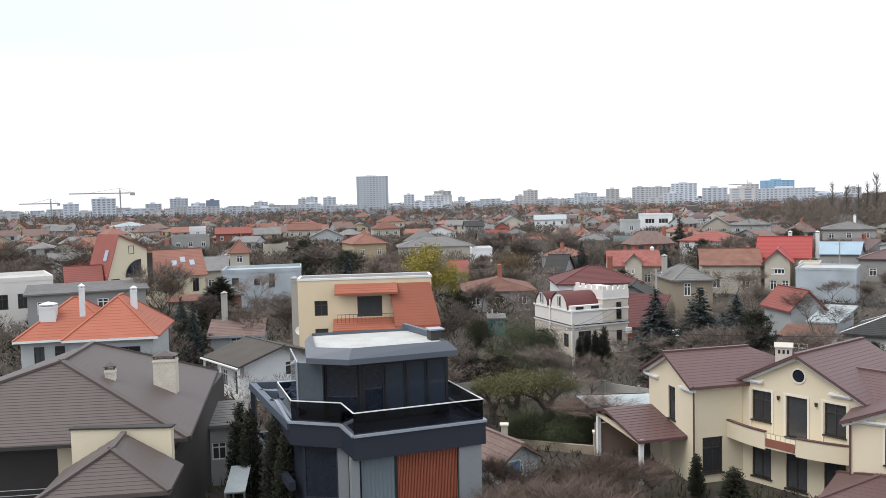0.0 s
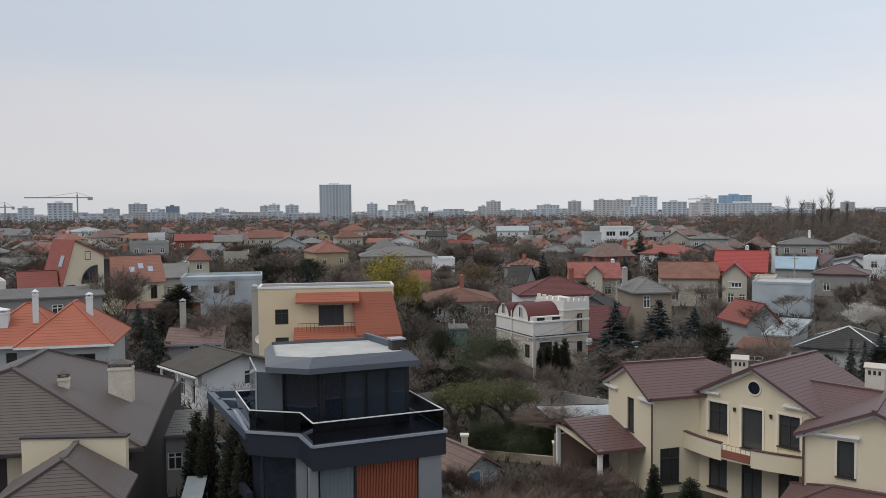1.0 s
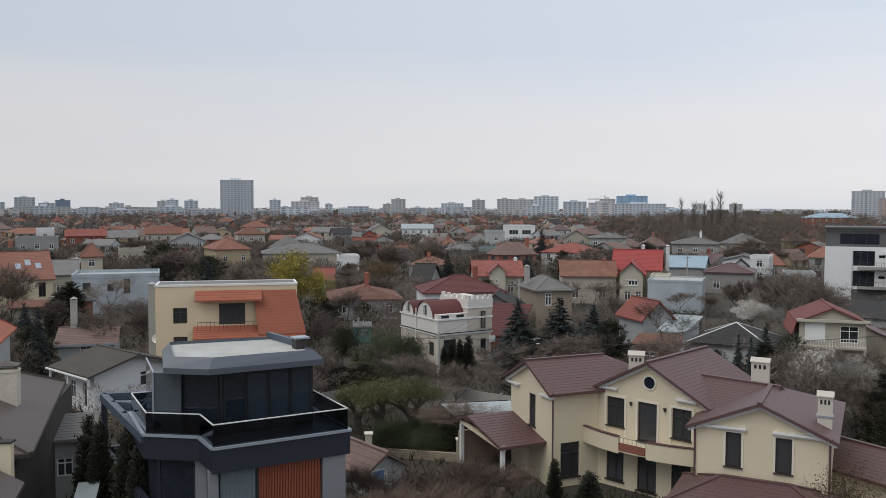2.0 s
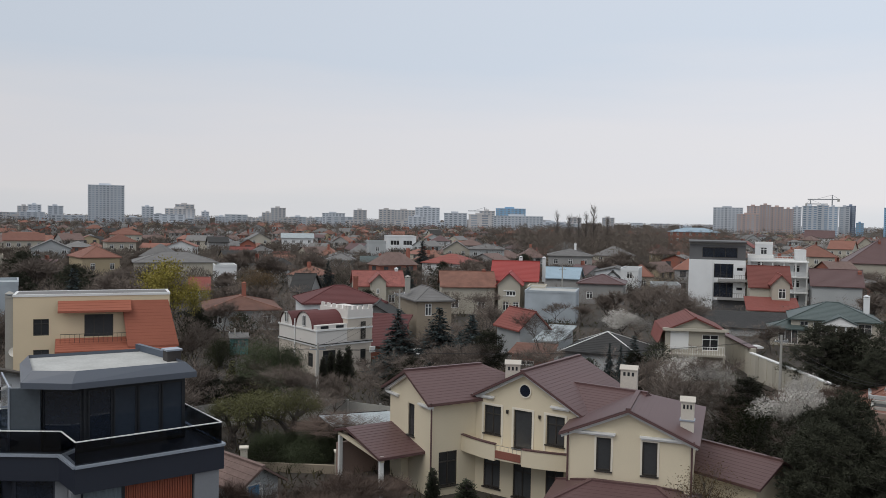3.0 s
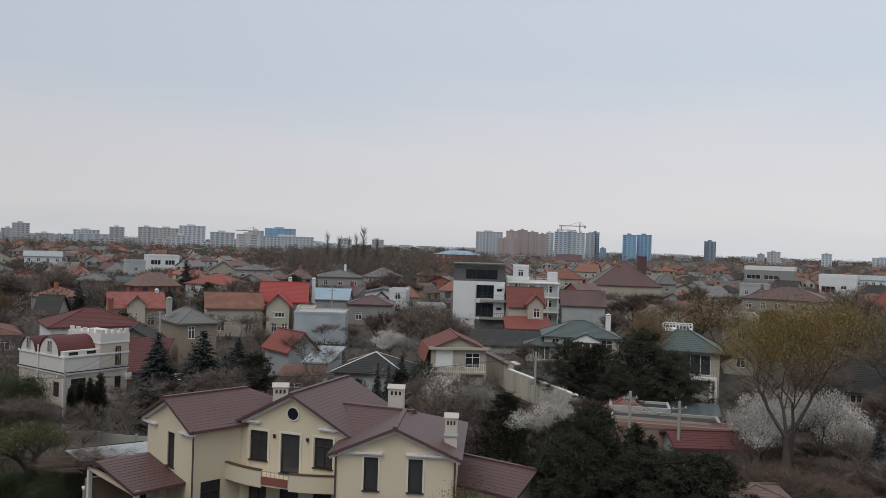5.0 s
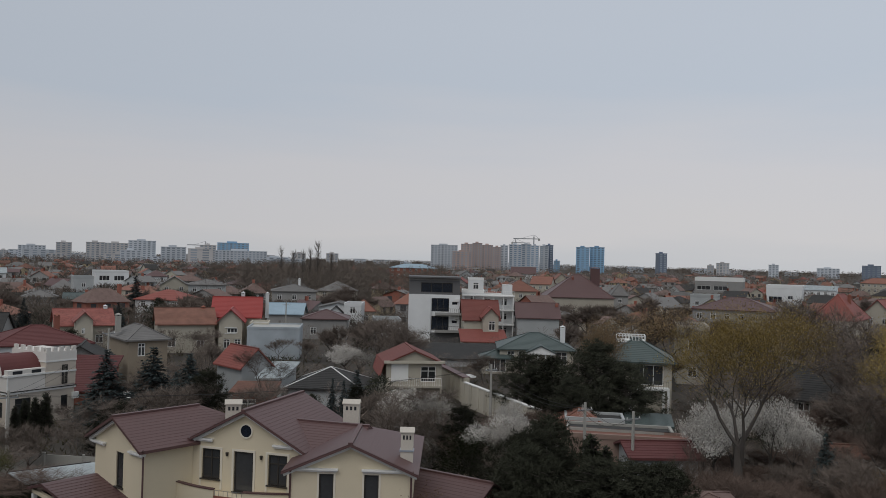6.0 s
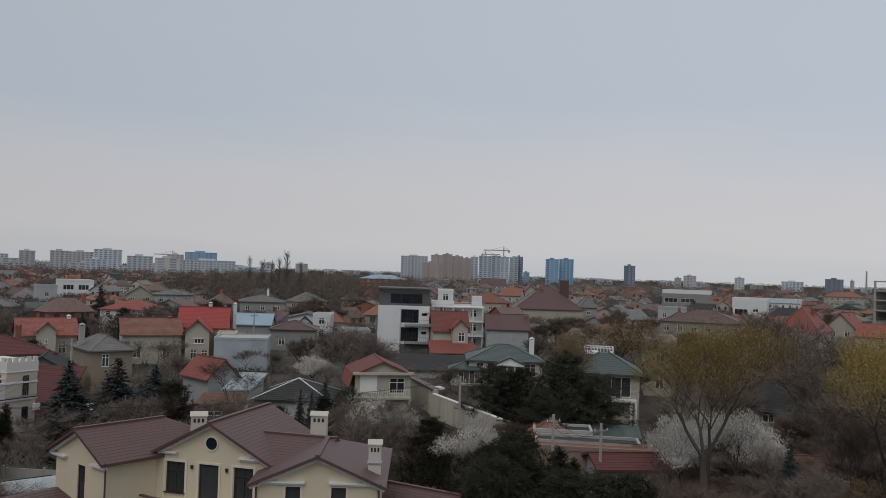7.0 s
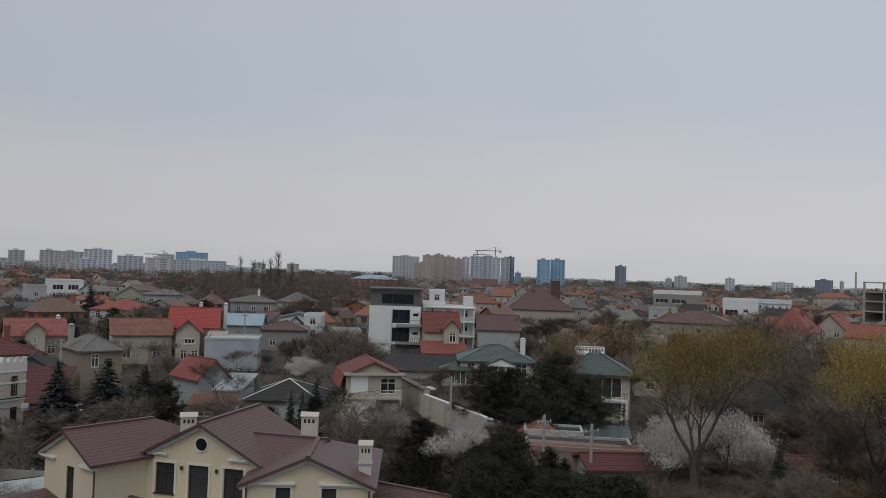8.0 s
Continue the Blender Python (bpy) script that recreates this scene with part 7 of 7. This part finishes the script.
tagged(new("garden_brush", tv.mesh("garden_brush", THICKET, fix=False)), "dense bare brown brush filling the gardens", "brush", kind="stuff")
tagged(new("garden_evergreens", tg.mesh("garden_evergreens", PINE, fix=False)), "dark green bushes scattered among the gardens", "bushes", kind="stuff")

# low brush over the garden ground
bv = Shape()
for _ in range(26000):
    a, r = radians(rng.uniform(-38, 68)), 22 * (240 / 22) ** rng.random()
    x, y = r * math.sin(a), r * math.cos(a)
    h = rng.uniform(0.15, 0.7) * (1 + r / 150)
    o = Vector((x, y, 0))
    for _ in range(2):
        d = Vector((rng.gauss(0, 0.5), rng.gauss(0, 0.5), rng.uniform(0.5, 1.2))).normalized() * h
        b = d.orthogonal().normalized() * 0.03 * (1 + r / 60)
        bv.face([o - b, o + b, o + d])
tagged(new("undergrowth", bv.mesh("undergrowth", GRASS, fix=False)), "dry grass and low undergrowth on the garden ground", "grass", kind="stuff")

# ---- the town on the horizon ----
BAYS = {}


def bay(floors, fh, width, mat):
    key = (floors, round(fh, 2), round(width, 2), mat.name)
    if key not in BAYS:
        s = Shape()
        for k in range(floors):
            s.box(-width / 2, -0.25, k * fh + fh * 0.34, width / 2, 0.1, k * fh + fh * 0.86)
        BAYS[key] = s.mesh("window_bay", mat)
    return BAYS[key]


def tower_block(label, az, r, w, d, h, wall, rz=0.0, fh=3.0, bays=None, glass=True, roofbox=True, pane=None):
    a = radians(az)
    ob = thing("apartment_building", label, "building", r * math.sin(a), r * math.cos(a), 0, -az + rz)
    s = Shape().box(-w / 2, -d / 2, 0, w / 2, d / 2, h)
    part("wall", s, wall, ob)
    r_ = Shape().box(-w / 2 - 0.3, -d / 2 - 0.3, h, w / 2 + 0.3, d / 2 + 0.3, h + 0.7)
    if roofbox:
        r_.box(-w * 0.2, -d * 0.3, h + 0.7, w * 0.12, d * 0.3, h + 3.0)
    part("roof", r_, wall, ob)
    if glass:
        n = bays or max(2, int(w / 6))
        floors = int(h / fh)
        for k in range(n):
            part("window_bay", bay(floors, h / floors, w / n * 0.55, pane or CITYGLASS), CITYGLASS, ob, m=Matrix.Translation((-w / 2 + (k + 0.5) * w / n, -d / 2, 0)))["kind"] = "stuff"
    return ob


def crane(az, r, h, arm, rz):
    a = radians(az)
    ob = thing("tower_crane", "tall construction crane with a long horizontal jib", "crane", r * math.sin(a), r * math.cos(a), 0, -az + rz)
    part("mast", Shape().box(-0.9, -0.9, 0, 0.9, 0.9, h), STEEL, ob)
    part("jib", Shape().bar((-arm * 0.3, 0, h - 3), (arm, 0, h - 3), 1.2, 1.4), STEEL, ob)
    part("counterweight", Shape().box(-arm * 0.3, -1, h - 7, -arm * 0.2, 1, h - 3.5), CONCRETE, ob)
    part("tie", Shape().tube((0, 0, h + 3), (arm * 0.6, 0, h - 3), 0.25, 0.25, 4).tube((0, 0, h + 3), (-arm * 0.25, 0, h - 3), 0.25, 0.25, 4).box(-0.5, -0.5, h, 0.5, 0.5, h + 3), STEEL, ob)
    return ob


# the blocks' paleness is haze put into their wall and glass colours
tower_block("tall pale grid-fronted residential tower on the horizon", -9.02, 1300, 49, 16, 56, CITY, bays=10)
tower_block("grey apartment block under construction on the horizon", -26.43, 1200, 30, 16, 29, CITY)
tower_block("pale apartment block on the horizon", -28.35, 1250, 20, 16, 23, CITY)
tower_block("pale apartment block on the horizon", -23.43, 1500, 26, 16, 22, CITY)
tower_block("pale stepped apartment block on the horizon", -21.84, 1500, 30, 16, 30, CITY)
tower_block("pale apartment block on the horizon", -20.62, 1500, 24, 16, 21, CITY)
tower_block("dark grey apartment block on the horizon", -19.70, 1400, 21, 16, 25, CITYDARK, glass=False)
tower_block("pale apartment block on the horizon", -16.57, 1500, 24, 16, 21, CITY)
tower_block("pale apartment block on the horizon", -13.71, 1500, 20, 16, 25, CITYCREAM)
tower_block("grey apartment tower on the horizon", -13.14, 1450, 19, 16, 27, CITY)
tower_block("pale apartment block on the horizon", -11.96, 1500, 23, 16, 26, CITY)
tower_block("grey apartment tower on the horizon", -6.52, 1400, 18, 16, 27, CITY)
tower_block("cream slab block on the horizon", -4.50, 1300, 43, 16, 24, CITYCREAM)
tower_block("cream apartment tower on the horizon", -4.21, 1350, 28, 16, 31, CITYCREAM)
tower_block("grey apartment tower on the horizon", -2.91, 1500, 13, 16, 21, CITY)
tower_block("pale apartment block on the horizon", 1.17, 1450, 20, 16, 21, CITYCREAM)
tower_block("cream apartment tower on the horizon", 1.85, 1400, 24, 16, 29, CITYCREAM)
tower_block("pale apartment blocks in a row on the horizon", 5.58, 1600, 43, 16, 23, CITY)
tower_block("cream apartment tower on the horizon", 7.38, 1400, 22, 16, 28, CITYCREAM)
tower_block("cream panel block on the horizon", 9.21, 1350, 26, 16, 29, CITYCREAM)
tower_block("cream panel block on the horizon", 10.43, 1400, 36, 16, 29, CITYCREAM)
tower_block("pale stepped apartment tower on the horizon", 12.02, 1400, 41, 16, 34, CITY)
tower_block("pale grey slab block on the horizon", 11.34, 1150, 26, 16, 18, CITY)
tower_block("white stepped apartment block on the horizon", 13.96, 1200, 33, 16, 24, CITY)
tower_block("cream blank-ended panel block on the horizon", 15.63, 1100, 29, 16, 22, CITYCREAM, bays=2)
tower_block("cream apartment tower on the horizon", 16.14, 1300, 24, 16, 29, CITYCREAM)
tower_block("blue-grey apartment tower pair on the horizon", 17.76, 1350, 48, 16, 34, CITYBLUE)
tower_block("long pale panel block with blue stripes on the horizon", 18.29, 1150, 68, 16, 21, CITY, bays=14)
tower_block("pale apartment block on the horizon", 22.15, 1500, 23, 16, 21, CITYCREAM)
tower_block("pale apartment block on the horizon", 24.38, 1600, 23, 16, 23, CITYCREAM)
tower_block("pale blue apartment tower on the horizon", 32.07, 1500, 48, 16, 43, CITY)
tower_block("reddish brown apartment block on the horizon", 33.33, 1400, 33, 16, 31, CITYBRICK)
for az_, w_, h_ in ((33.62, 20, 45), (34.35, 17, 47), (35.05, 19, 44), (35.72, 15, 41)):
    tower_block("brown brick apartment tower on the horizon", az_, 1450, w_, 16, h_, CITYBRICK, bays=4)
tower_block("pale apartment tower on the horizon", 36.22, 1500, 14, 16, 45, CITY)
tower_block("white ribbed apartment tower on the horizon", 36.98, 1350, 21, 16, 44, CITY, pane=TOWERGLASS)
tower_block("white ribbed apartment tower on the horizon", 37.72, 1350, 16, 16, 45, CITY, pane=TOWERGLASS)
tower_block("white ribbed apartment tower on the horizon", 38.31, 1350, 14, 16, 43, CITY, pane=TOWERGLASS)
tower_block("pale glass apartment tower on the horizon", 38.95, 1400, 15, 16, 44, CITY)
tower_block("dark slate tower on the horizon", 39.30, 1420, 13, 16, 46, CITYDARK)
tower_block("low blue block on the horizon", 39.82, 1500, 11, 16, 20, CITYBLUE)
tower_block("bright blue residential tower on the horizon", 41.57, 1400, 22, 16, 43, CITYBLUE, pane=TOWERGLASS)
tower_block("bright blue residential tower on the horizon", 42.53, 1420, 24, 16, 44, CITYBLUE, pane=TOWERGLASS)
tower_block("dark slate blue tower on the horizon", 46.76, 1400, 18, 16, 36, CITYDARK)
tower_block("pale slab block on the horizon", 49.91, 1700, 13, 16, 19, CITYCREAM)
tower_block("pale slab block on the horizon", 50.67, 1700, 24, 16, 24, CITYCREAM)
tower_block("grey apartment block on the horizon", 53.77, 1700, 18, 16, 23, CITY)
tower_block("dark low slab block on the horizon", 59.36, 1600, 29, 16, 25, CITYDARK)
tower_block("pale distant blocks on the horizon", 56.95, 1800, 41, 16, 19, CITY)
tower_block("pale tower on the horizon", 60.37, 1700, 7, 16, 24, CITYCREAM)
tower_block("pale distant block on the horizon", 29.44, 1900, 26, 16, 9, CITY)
crane(-25.43, 1180, 40, 62, 180)
crane(-29.49, 1300, 29, 40, 180)
crane(36.99, 1380, 52, 24, 0)
crane(38.23, 1380, 59, 34, 180)
crane(15.96, 1500, 35, 30, 180)
stack = thing("factory_chimney", "slim tall grey factory chimney on the horizon", "chimney", 1051, 579)
part("shaft", Shape().tube((0, 0, 0), (0, 0, 35), 1.5, 0.9, 12), CONCRETE, stack)

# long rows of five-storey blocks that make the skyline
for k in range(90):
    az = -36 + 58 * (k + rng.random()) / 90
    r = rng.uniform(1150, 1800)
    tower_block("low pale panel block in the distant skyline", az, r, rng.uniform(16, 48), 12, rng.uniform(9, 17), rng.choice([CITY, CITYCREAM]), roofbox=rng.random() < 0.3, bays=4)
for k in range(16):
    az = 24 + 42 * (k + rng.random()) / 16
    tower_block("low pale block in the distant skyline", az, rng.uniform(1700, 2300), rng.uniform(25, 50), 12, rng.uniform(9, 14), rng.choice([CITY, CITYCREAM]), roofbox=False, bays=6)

# ---- poles, wires and small things of the gardens ----
def pole(x, y, h, label="weathered concrete utility pole with crossarm", lamp=False):
    ob = thing("utility_pole", label, "pole", x, y)
    part("post", Shape().tube((0, 0, -0.2), (0, 0, h), 0.14, 0.1, 8), CONCRETE, ob)
    arm = part("crossarm", Shape().box(-0.7, -0.05, h - 0.6, 0.7, 0.05, h - 0.5), STEEL, ob)
    for u in (-0.6, 0.0, 0.6):
        part("insulator", Shape().tube((u, 0, h - 0.5), (u, 0, h - 0.36), 0.04, 0.03, 6), TRIM, arm)
    if lamp:
        part("lamp_arm", Shape().tube((0, 0, h - 0.3), (0.9, -0.3, h + 0.2), 0.04, 0.03, 6), STEEL, ob)
        part("lamp_head", Shape().box(0.75, -0.45, h + 0.16, 1.35, -0.2, h + 0.28), STEEL, ob)
    return ob


def wire(p, q, sag=0.5):
    cu = bpy.data.curves.new("wire", "CURVE")
    cu.dimensions, cu.bevel_depth, cu.bevel_resolution = "3D", 0.013, 0
    sp = cu.splines.new("POLY")
    n = 12
    sp.points.add(n)
    for k in range(n + 1):
        c = Vector(p).lerp(Vector(q), k / n) - Vector((0, 0, sag * 4 * (k / n) * (1 - k / n)))
        sp.points[k].co = (*c, 1)
    cu.materials.append(CABLE)
    return tagged(new("wire", cu), "thin black overhead cable between the poles", "cable")


pole(46.6, 65.2, 6.1)
pole(41.6, 46.2, 5.8)
pole(42.7, 42.4, 5.7)
pole(5.8, 71.8, 5.1)
pole(-1.6, 98.0, 3.0)
pole(54.7, 139.7, 7.9)
pole(17.7, 98.5, 7.4)
pole(-16.2, 108.8, 5.1)
wire((46.1, 65.2, 5.7), (41.1, 46.2, 5.4), 0.9)
wire((47.1, 65.2, 5.7), (42.1, 46.2, 5.4), 0.9)
wire((5.3, 71.8, 4.7), (-2.1, 98.0, 2.6), 0.9)
wire((6.3, 71.8, 4.7), (-1.1, 98.0, 2.6), 0.9)
wire((5.3, 71.8, 4.7), (46.1, 65.2, 5.7), 0.9)
wire((6.3, 71.8, 4.7), (47.1, 65.2, 5.7), 0.9)
wire((41.1, 46.2, 5.4), (42.2, 42.4, 5.3), 0.9)
wire((42.1, 46.2, 5.4), (43.2, 42.4, 5.3), 0.9)
wire((-2.1, 98.0, 2.6), (-16.7, 108.8, 4.7), 0.9)
wire((-1.1, 98.0, 2.6), (-15.7, 108.8, 4.7), 0.9)
wire((17.2, 98.5, 7.0), (5.3, 71.8, 4.7), 0.9)
wire((18.2, 98.5, 7.0), (6.3, 71.8, 4.7), 0.9)

# tumbledown shed with a blue tank beside it
old_shed = house("tumbledown garden shed under a patched reddish roof", -0.35, 47.6, -55, 3.4, 2.5, 1.5, "gx", 0.8, PALEGREY, T_OLDHAZED, name="shed", wins={"r": [(1.2, 0.25, 0.7, 0.9)]})
part("door", Shape().box(1.72, -0.75, 0.1, 1.78, -0.05, 1.25), BLUEPAINT, old_shed, "blue painted door")
part("door_frame", Shape().box(1.71, -0.85, 0.05, 1.75, 0.05, 1.33), TRIM, old_shed)

# cream garden wall with capped piers in front of the hedge
gw = thing("garden_wall", "cream rendered garden wall with square capped piers", "wall", 0, 0)
part("wall", Shape().bar((-0.25, 53.0, 0.55), (5.4, 51.2, 0.55), 0.22, 0.55), TAN, gw)
for x, y in ((-0.25, 53.0), (5.5, 51.2)):
    pier = part("pier", Shape().box(x - 0.22, y - 0.22, 0, x + 0.22, y + 0.22, 1.4), CREAM2, gw)
    part("cap", Shape().box(x - 0.28, y - 0.28, 1.4, x + 0.28, y + 0.28, 1.5), CREAMTRIM, pier)

# teal kiosk among the gardens
kiosk = thing("shed", "small faded teal painted garden kiosk", "shed", -1.15, 98.5, 0, 4)
block(kiosk, 2.0, 1.8, 2.0, "shed", 0.25, TEAL, T_GREY, {"f": [(0.55, 0.8, 0.6, 0.8), (1.45, 0.8, 0.6, 0.8)]}, frame_mat=TEAL, over=0.15)

# unfinished concrete building far off
frame_house = thing("unfinished_building", "bare concrete frame of an unfinished house", "building", 268.3, 135.1, 0, -62)
for z in (0.0, 4.2, 8.2, 11.4, 14.4, 17.4):
    part("floor_slab", Shape().box(-9, -6, z, 9, 6, z + 0.35), CONCRETE, frame_house)
for x in (-8.6, -3.0, 3.0, 8.6):
    for y in (-5.6, 5.6):
        part("column", Shape().box(x - 0.3, y - 0.3, 0.35, x + 0.3, y + 0.3, 17.4), CONCRETE, frame_house)
part("rear_wall", Shape().box(-8.6, 5.0, 0.35, 8.6, 5.3, 14.6), CONCRETE, frame_house)

# white polytunnels by the castle-like house
for x, y, r, l in ((17.2, 88.0, 1.6, 5.0), (27.5, 74.0, 1.3, 4.0)):
    pt = thing("greenhouse", "small white polythene garden tunnel", "greenhouse", x, y, 0, -25)
    s = Shape()
    for k in range(12):
        a0, a1 = math.pi * k / 12, math.pi * (k + 1) / 12
        s.face([(r * math.cos(a0), -l / 2, r * math.sin(a0)), (r * math.cos(a1), -l / 2, r * math.sin(a1)), (r * math.cos(a1), l / 2, r * math.sin(a1)), (r * math.cos(a0), l / 2, r * math.sin(a0))])
        s.face([(0, -l / 2, 0), (r * math.cos(a0), -l / 2, r * math.sin(a0)), (r * math.cos(a1), -l / 2, r * math.sin(a1))])
    part("cover", s, TRIM, pt)
    for k in range(4):
        h_ = Shape()
        yy = -l / 2 + k * l / 3
        for j in range(12):
            a0, a1 = math.pi * j / 12, math.pi * (j + 1) / 12
            h_.tube(((r + 0.03) * math.cos(a0), yy, (r + 0.03) * math.sin(a0)), ((r + 0.03) * math.cos(a1), yy, (r + 0.03) * math.sin(a1)), 0.03, 0.03, 4)
        part("hoop", h_, STEEL, pt)

# concrete panel fences between the plots
for p, q, h in (((2.0, 66.0), (7.5, 63.5), 1.9), ((-6.0, 62.0), (2.0, 66.0), 1.9), ((7.5, 63.5), (12.0, 60.0), 1.8), ((24.0, 66.0), (34.0, 62.0), 1.8), ((34.0, 62.0), (44.0, 52.0), 1.8), ((58.0, 33.0), (66.0, 44.0), 1.9)):
    fn = thing("fence", "grey concrete panel fence between garden plots", "fence", 0, 0)
    n = max(2, int((Vector(q) - Vector(p)).length / 2.2))
    for k in range(n):
        a, b = Vector(p).lerp(Vector(q), k / n), Vector(p).lerp(Vector(q), (k + 1) / n)
        part("panel", Shape().bar((*a, h), (*b, h), 0.07, h), CONCRETE, fn)
        part("post", Shape().box(a.x - 0.08, a.y - 0.08, 0, a.x + 0.08, a.y + 0.08, h + 0.12), CONCRETE, fn)

# white-capped lantern post by the garden wall
lantern = thing("garden_lamp", "garden lantern post with a broad white cap", "lamp", 53.4, 79.3)
part("post", Shape().tube((0, 0, -0.1), (0, 0, 2.6), 0.16, 0.13, 8), CONCRETE, lantern)
part("cap", Shape().box(-0.75, -0.55, 2.6, 0.75, 0.55, 2.78).box(-0.5, -0.35, 2.78, 0.5, 0.35, 2.9), TRIM, lantern, "broad white cap")

# satellite dishes
def dish(x, y, z, rz, r=0.42):
    ob = thing("satellite_dish", "white satellite dish on a steel bracket", "dish", x, y, z, rz)
    s, n = Shape(), 16
    for k in range(n):
        a0, a1 = 2 * math.pi * k / n, 2 * math.pi * (k + 1) / n
        for r0, r1 in ((0.0, 0.5), (0.5, 1.0)):
            def on(a, f):
                return (r * f * math.cos(a), -0.12 * f * f, r * f * math.sin(a))
            s.face([on(a0, r0), on(a1, r0), on(a1, r1), on(a0, r1)] if r0 else [on(a0, 0), on(a1, r1), on(a0, r1)])
    part("reflector", s, TRIM, ob, m=pose(0, 0, 0, -25, 0, 0))
    part("bracket", Shape().tube((0, 0, 0), (0, 0.3, -0.35), 0.025, 0.025, 5), STEEL, ob)
    part("feed", Shape().tube((0, -0.05, -0.35), (0, -0.45, 0.0), 0.015, 0.015, 4), STEEL, ob)


dish(-19.2, 75.4, 4.2, 20)

# translucent canopy in the passage beside the brown-roofed house
cn = thing("canopy", "pale translucent sheet canopy over a narrow passage", "canopy", -13.3, 40.6, 0, 12)
part("sheet", Shape().slab([(-0.9, -2.2, 2.2), (0.1, -2.2, 2.2), (0.1, 1.0, 2.5), (-0.9, 1.0, 2.5)], 0.04), T_ZINC, cn)
for x in (-0.85, 0.05):
    for y in (-2.1, 0.9):
        part("post", Shape().box(x - 0.04, y - 0.04, 0, x + 0.04, y + 0.04, 2.2), STEEL, cn)
for k in range(3):
    part("rib", Shape().box(-0.9, -2.1 + k * 1.4, 2.08, 0.1, -2.04 + k * 1.4, 2.16), STEEL, cn)
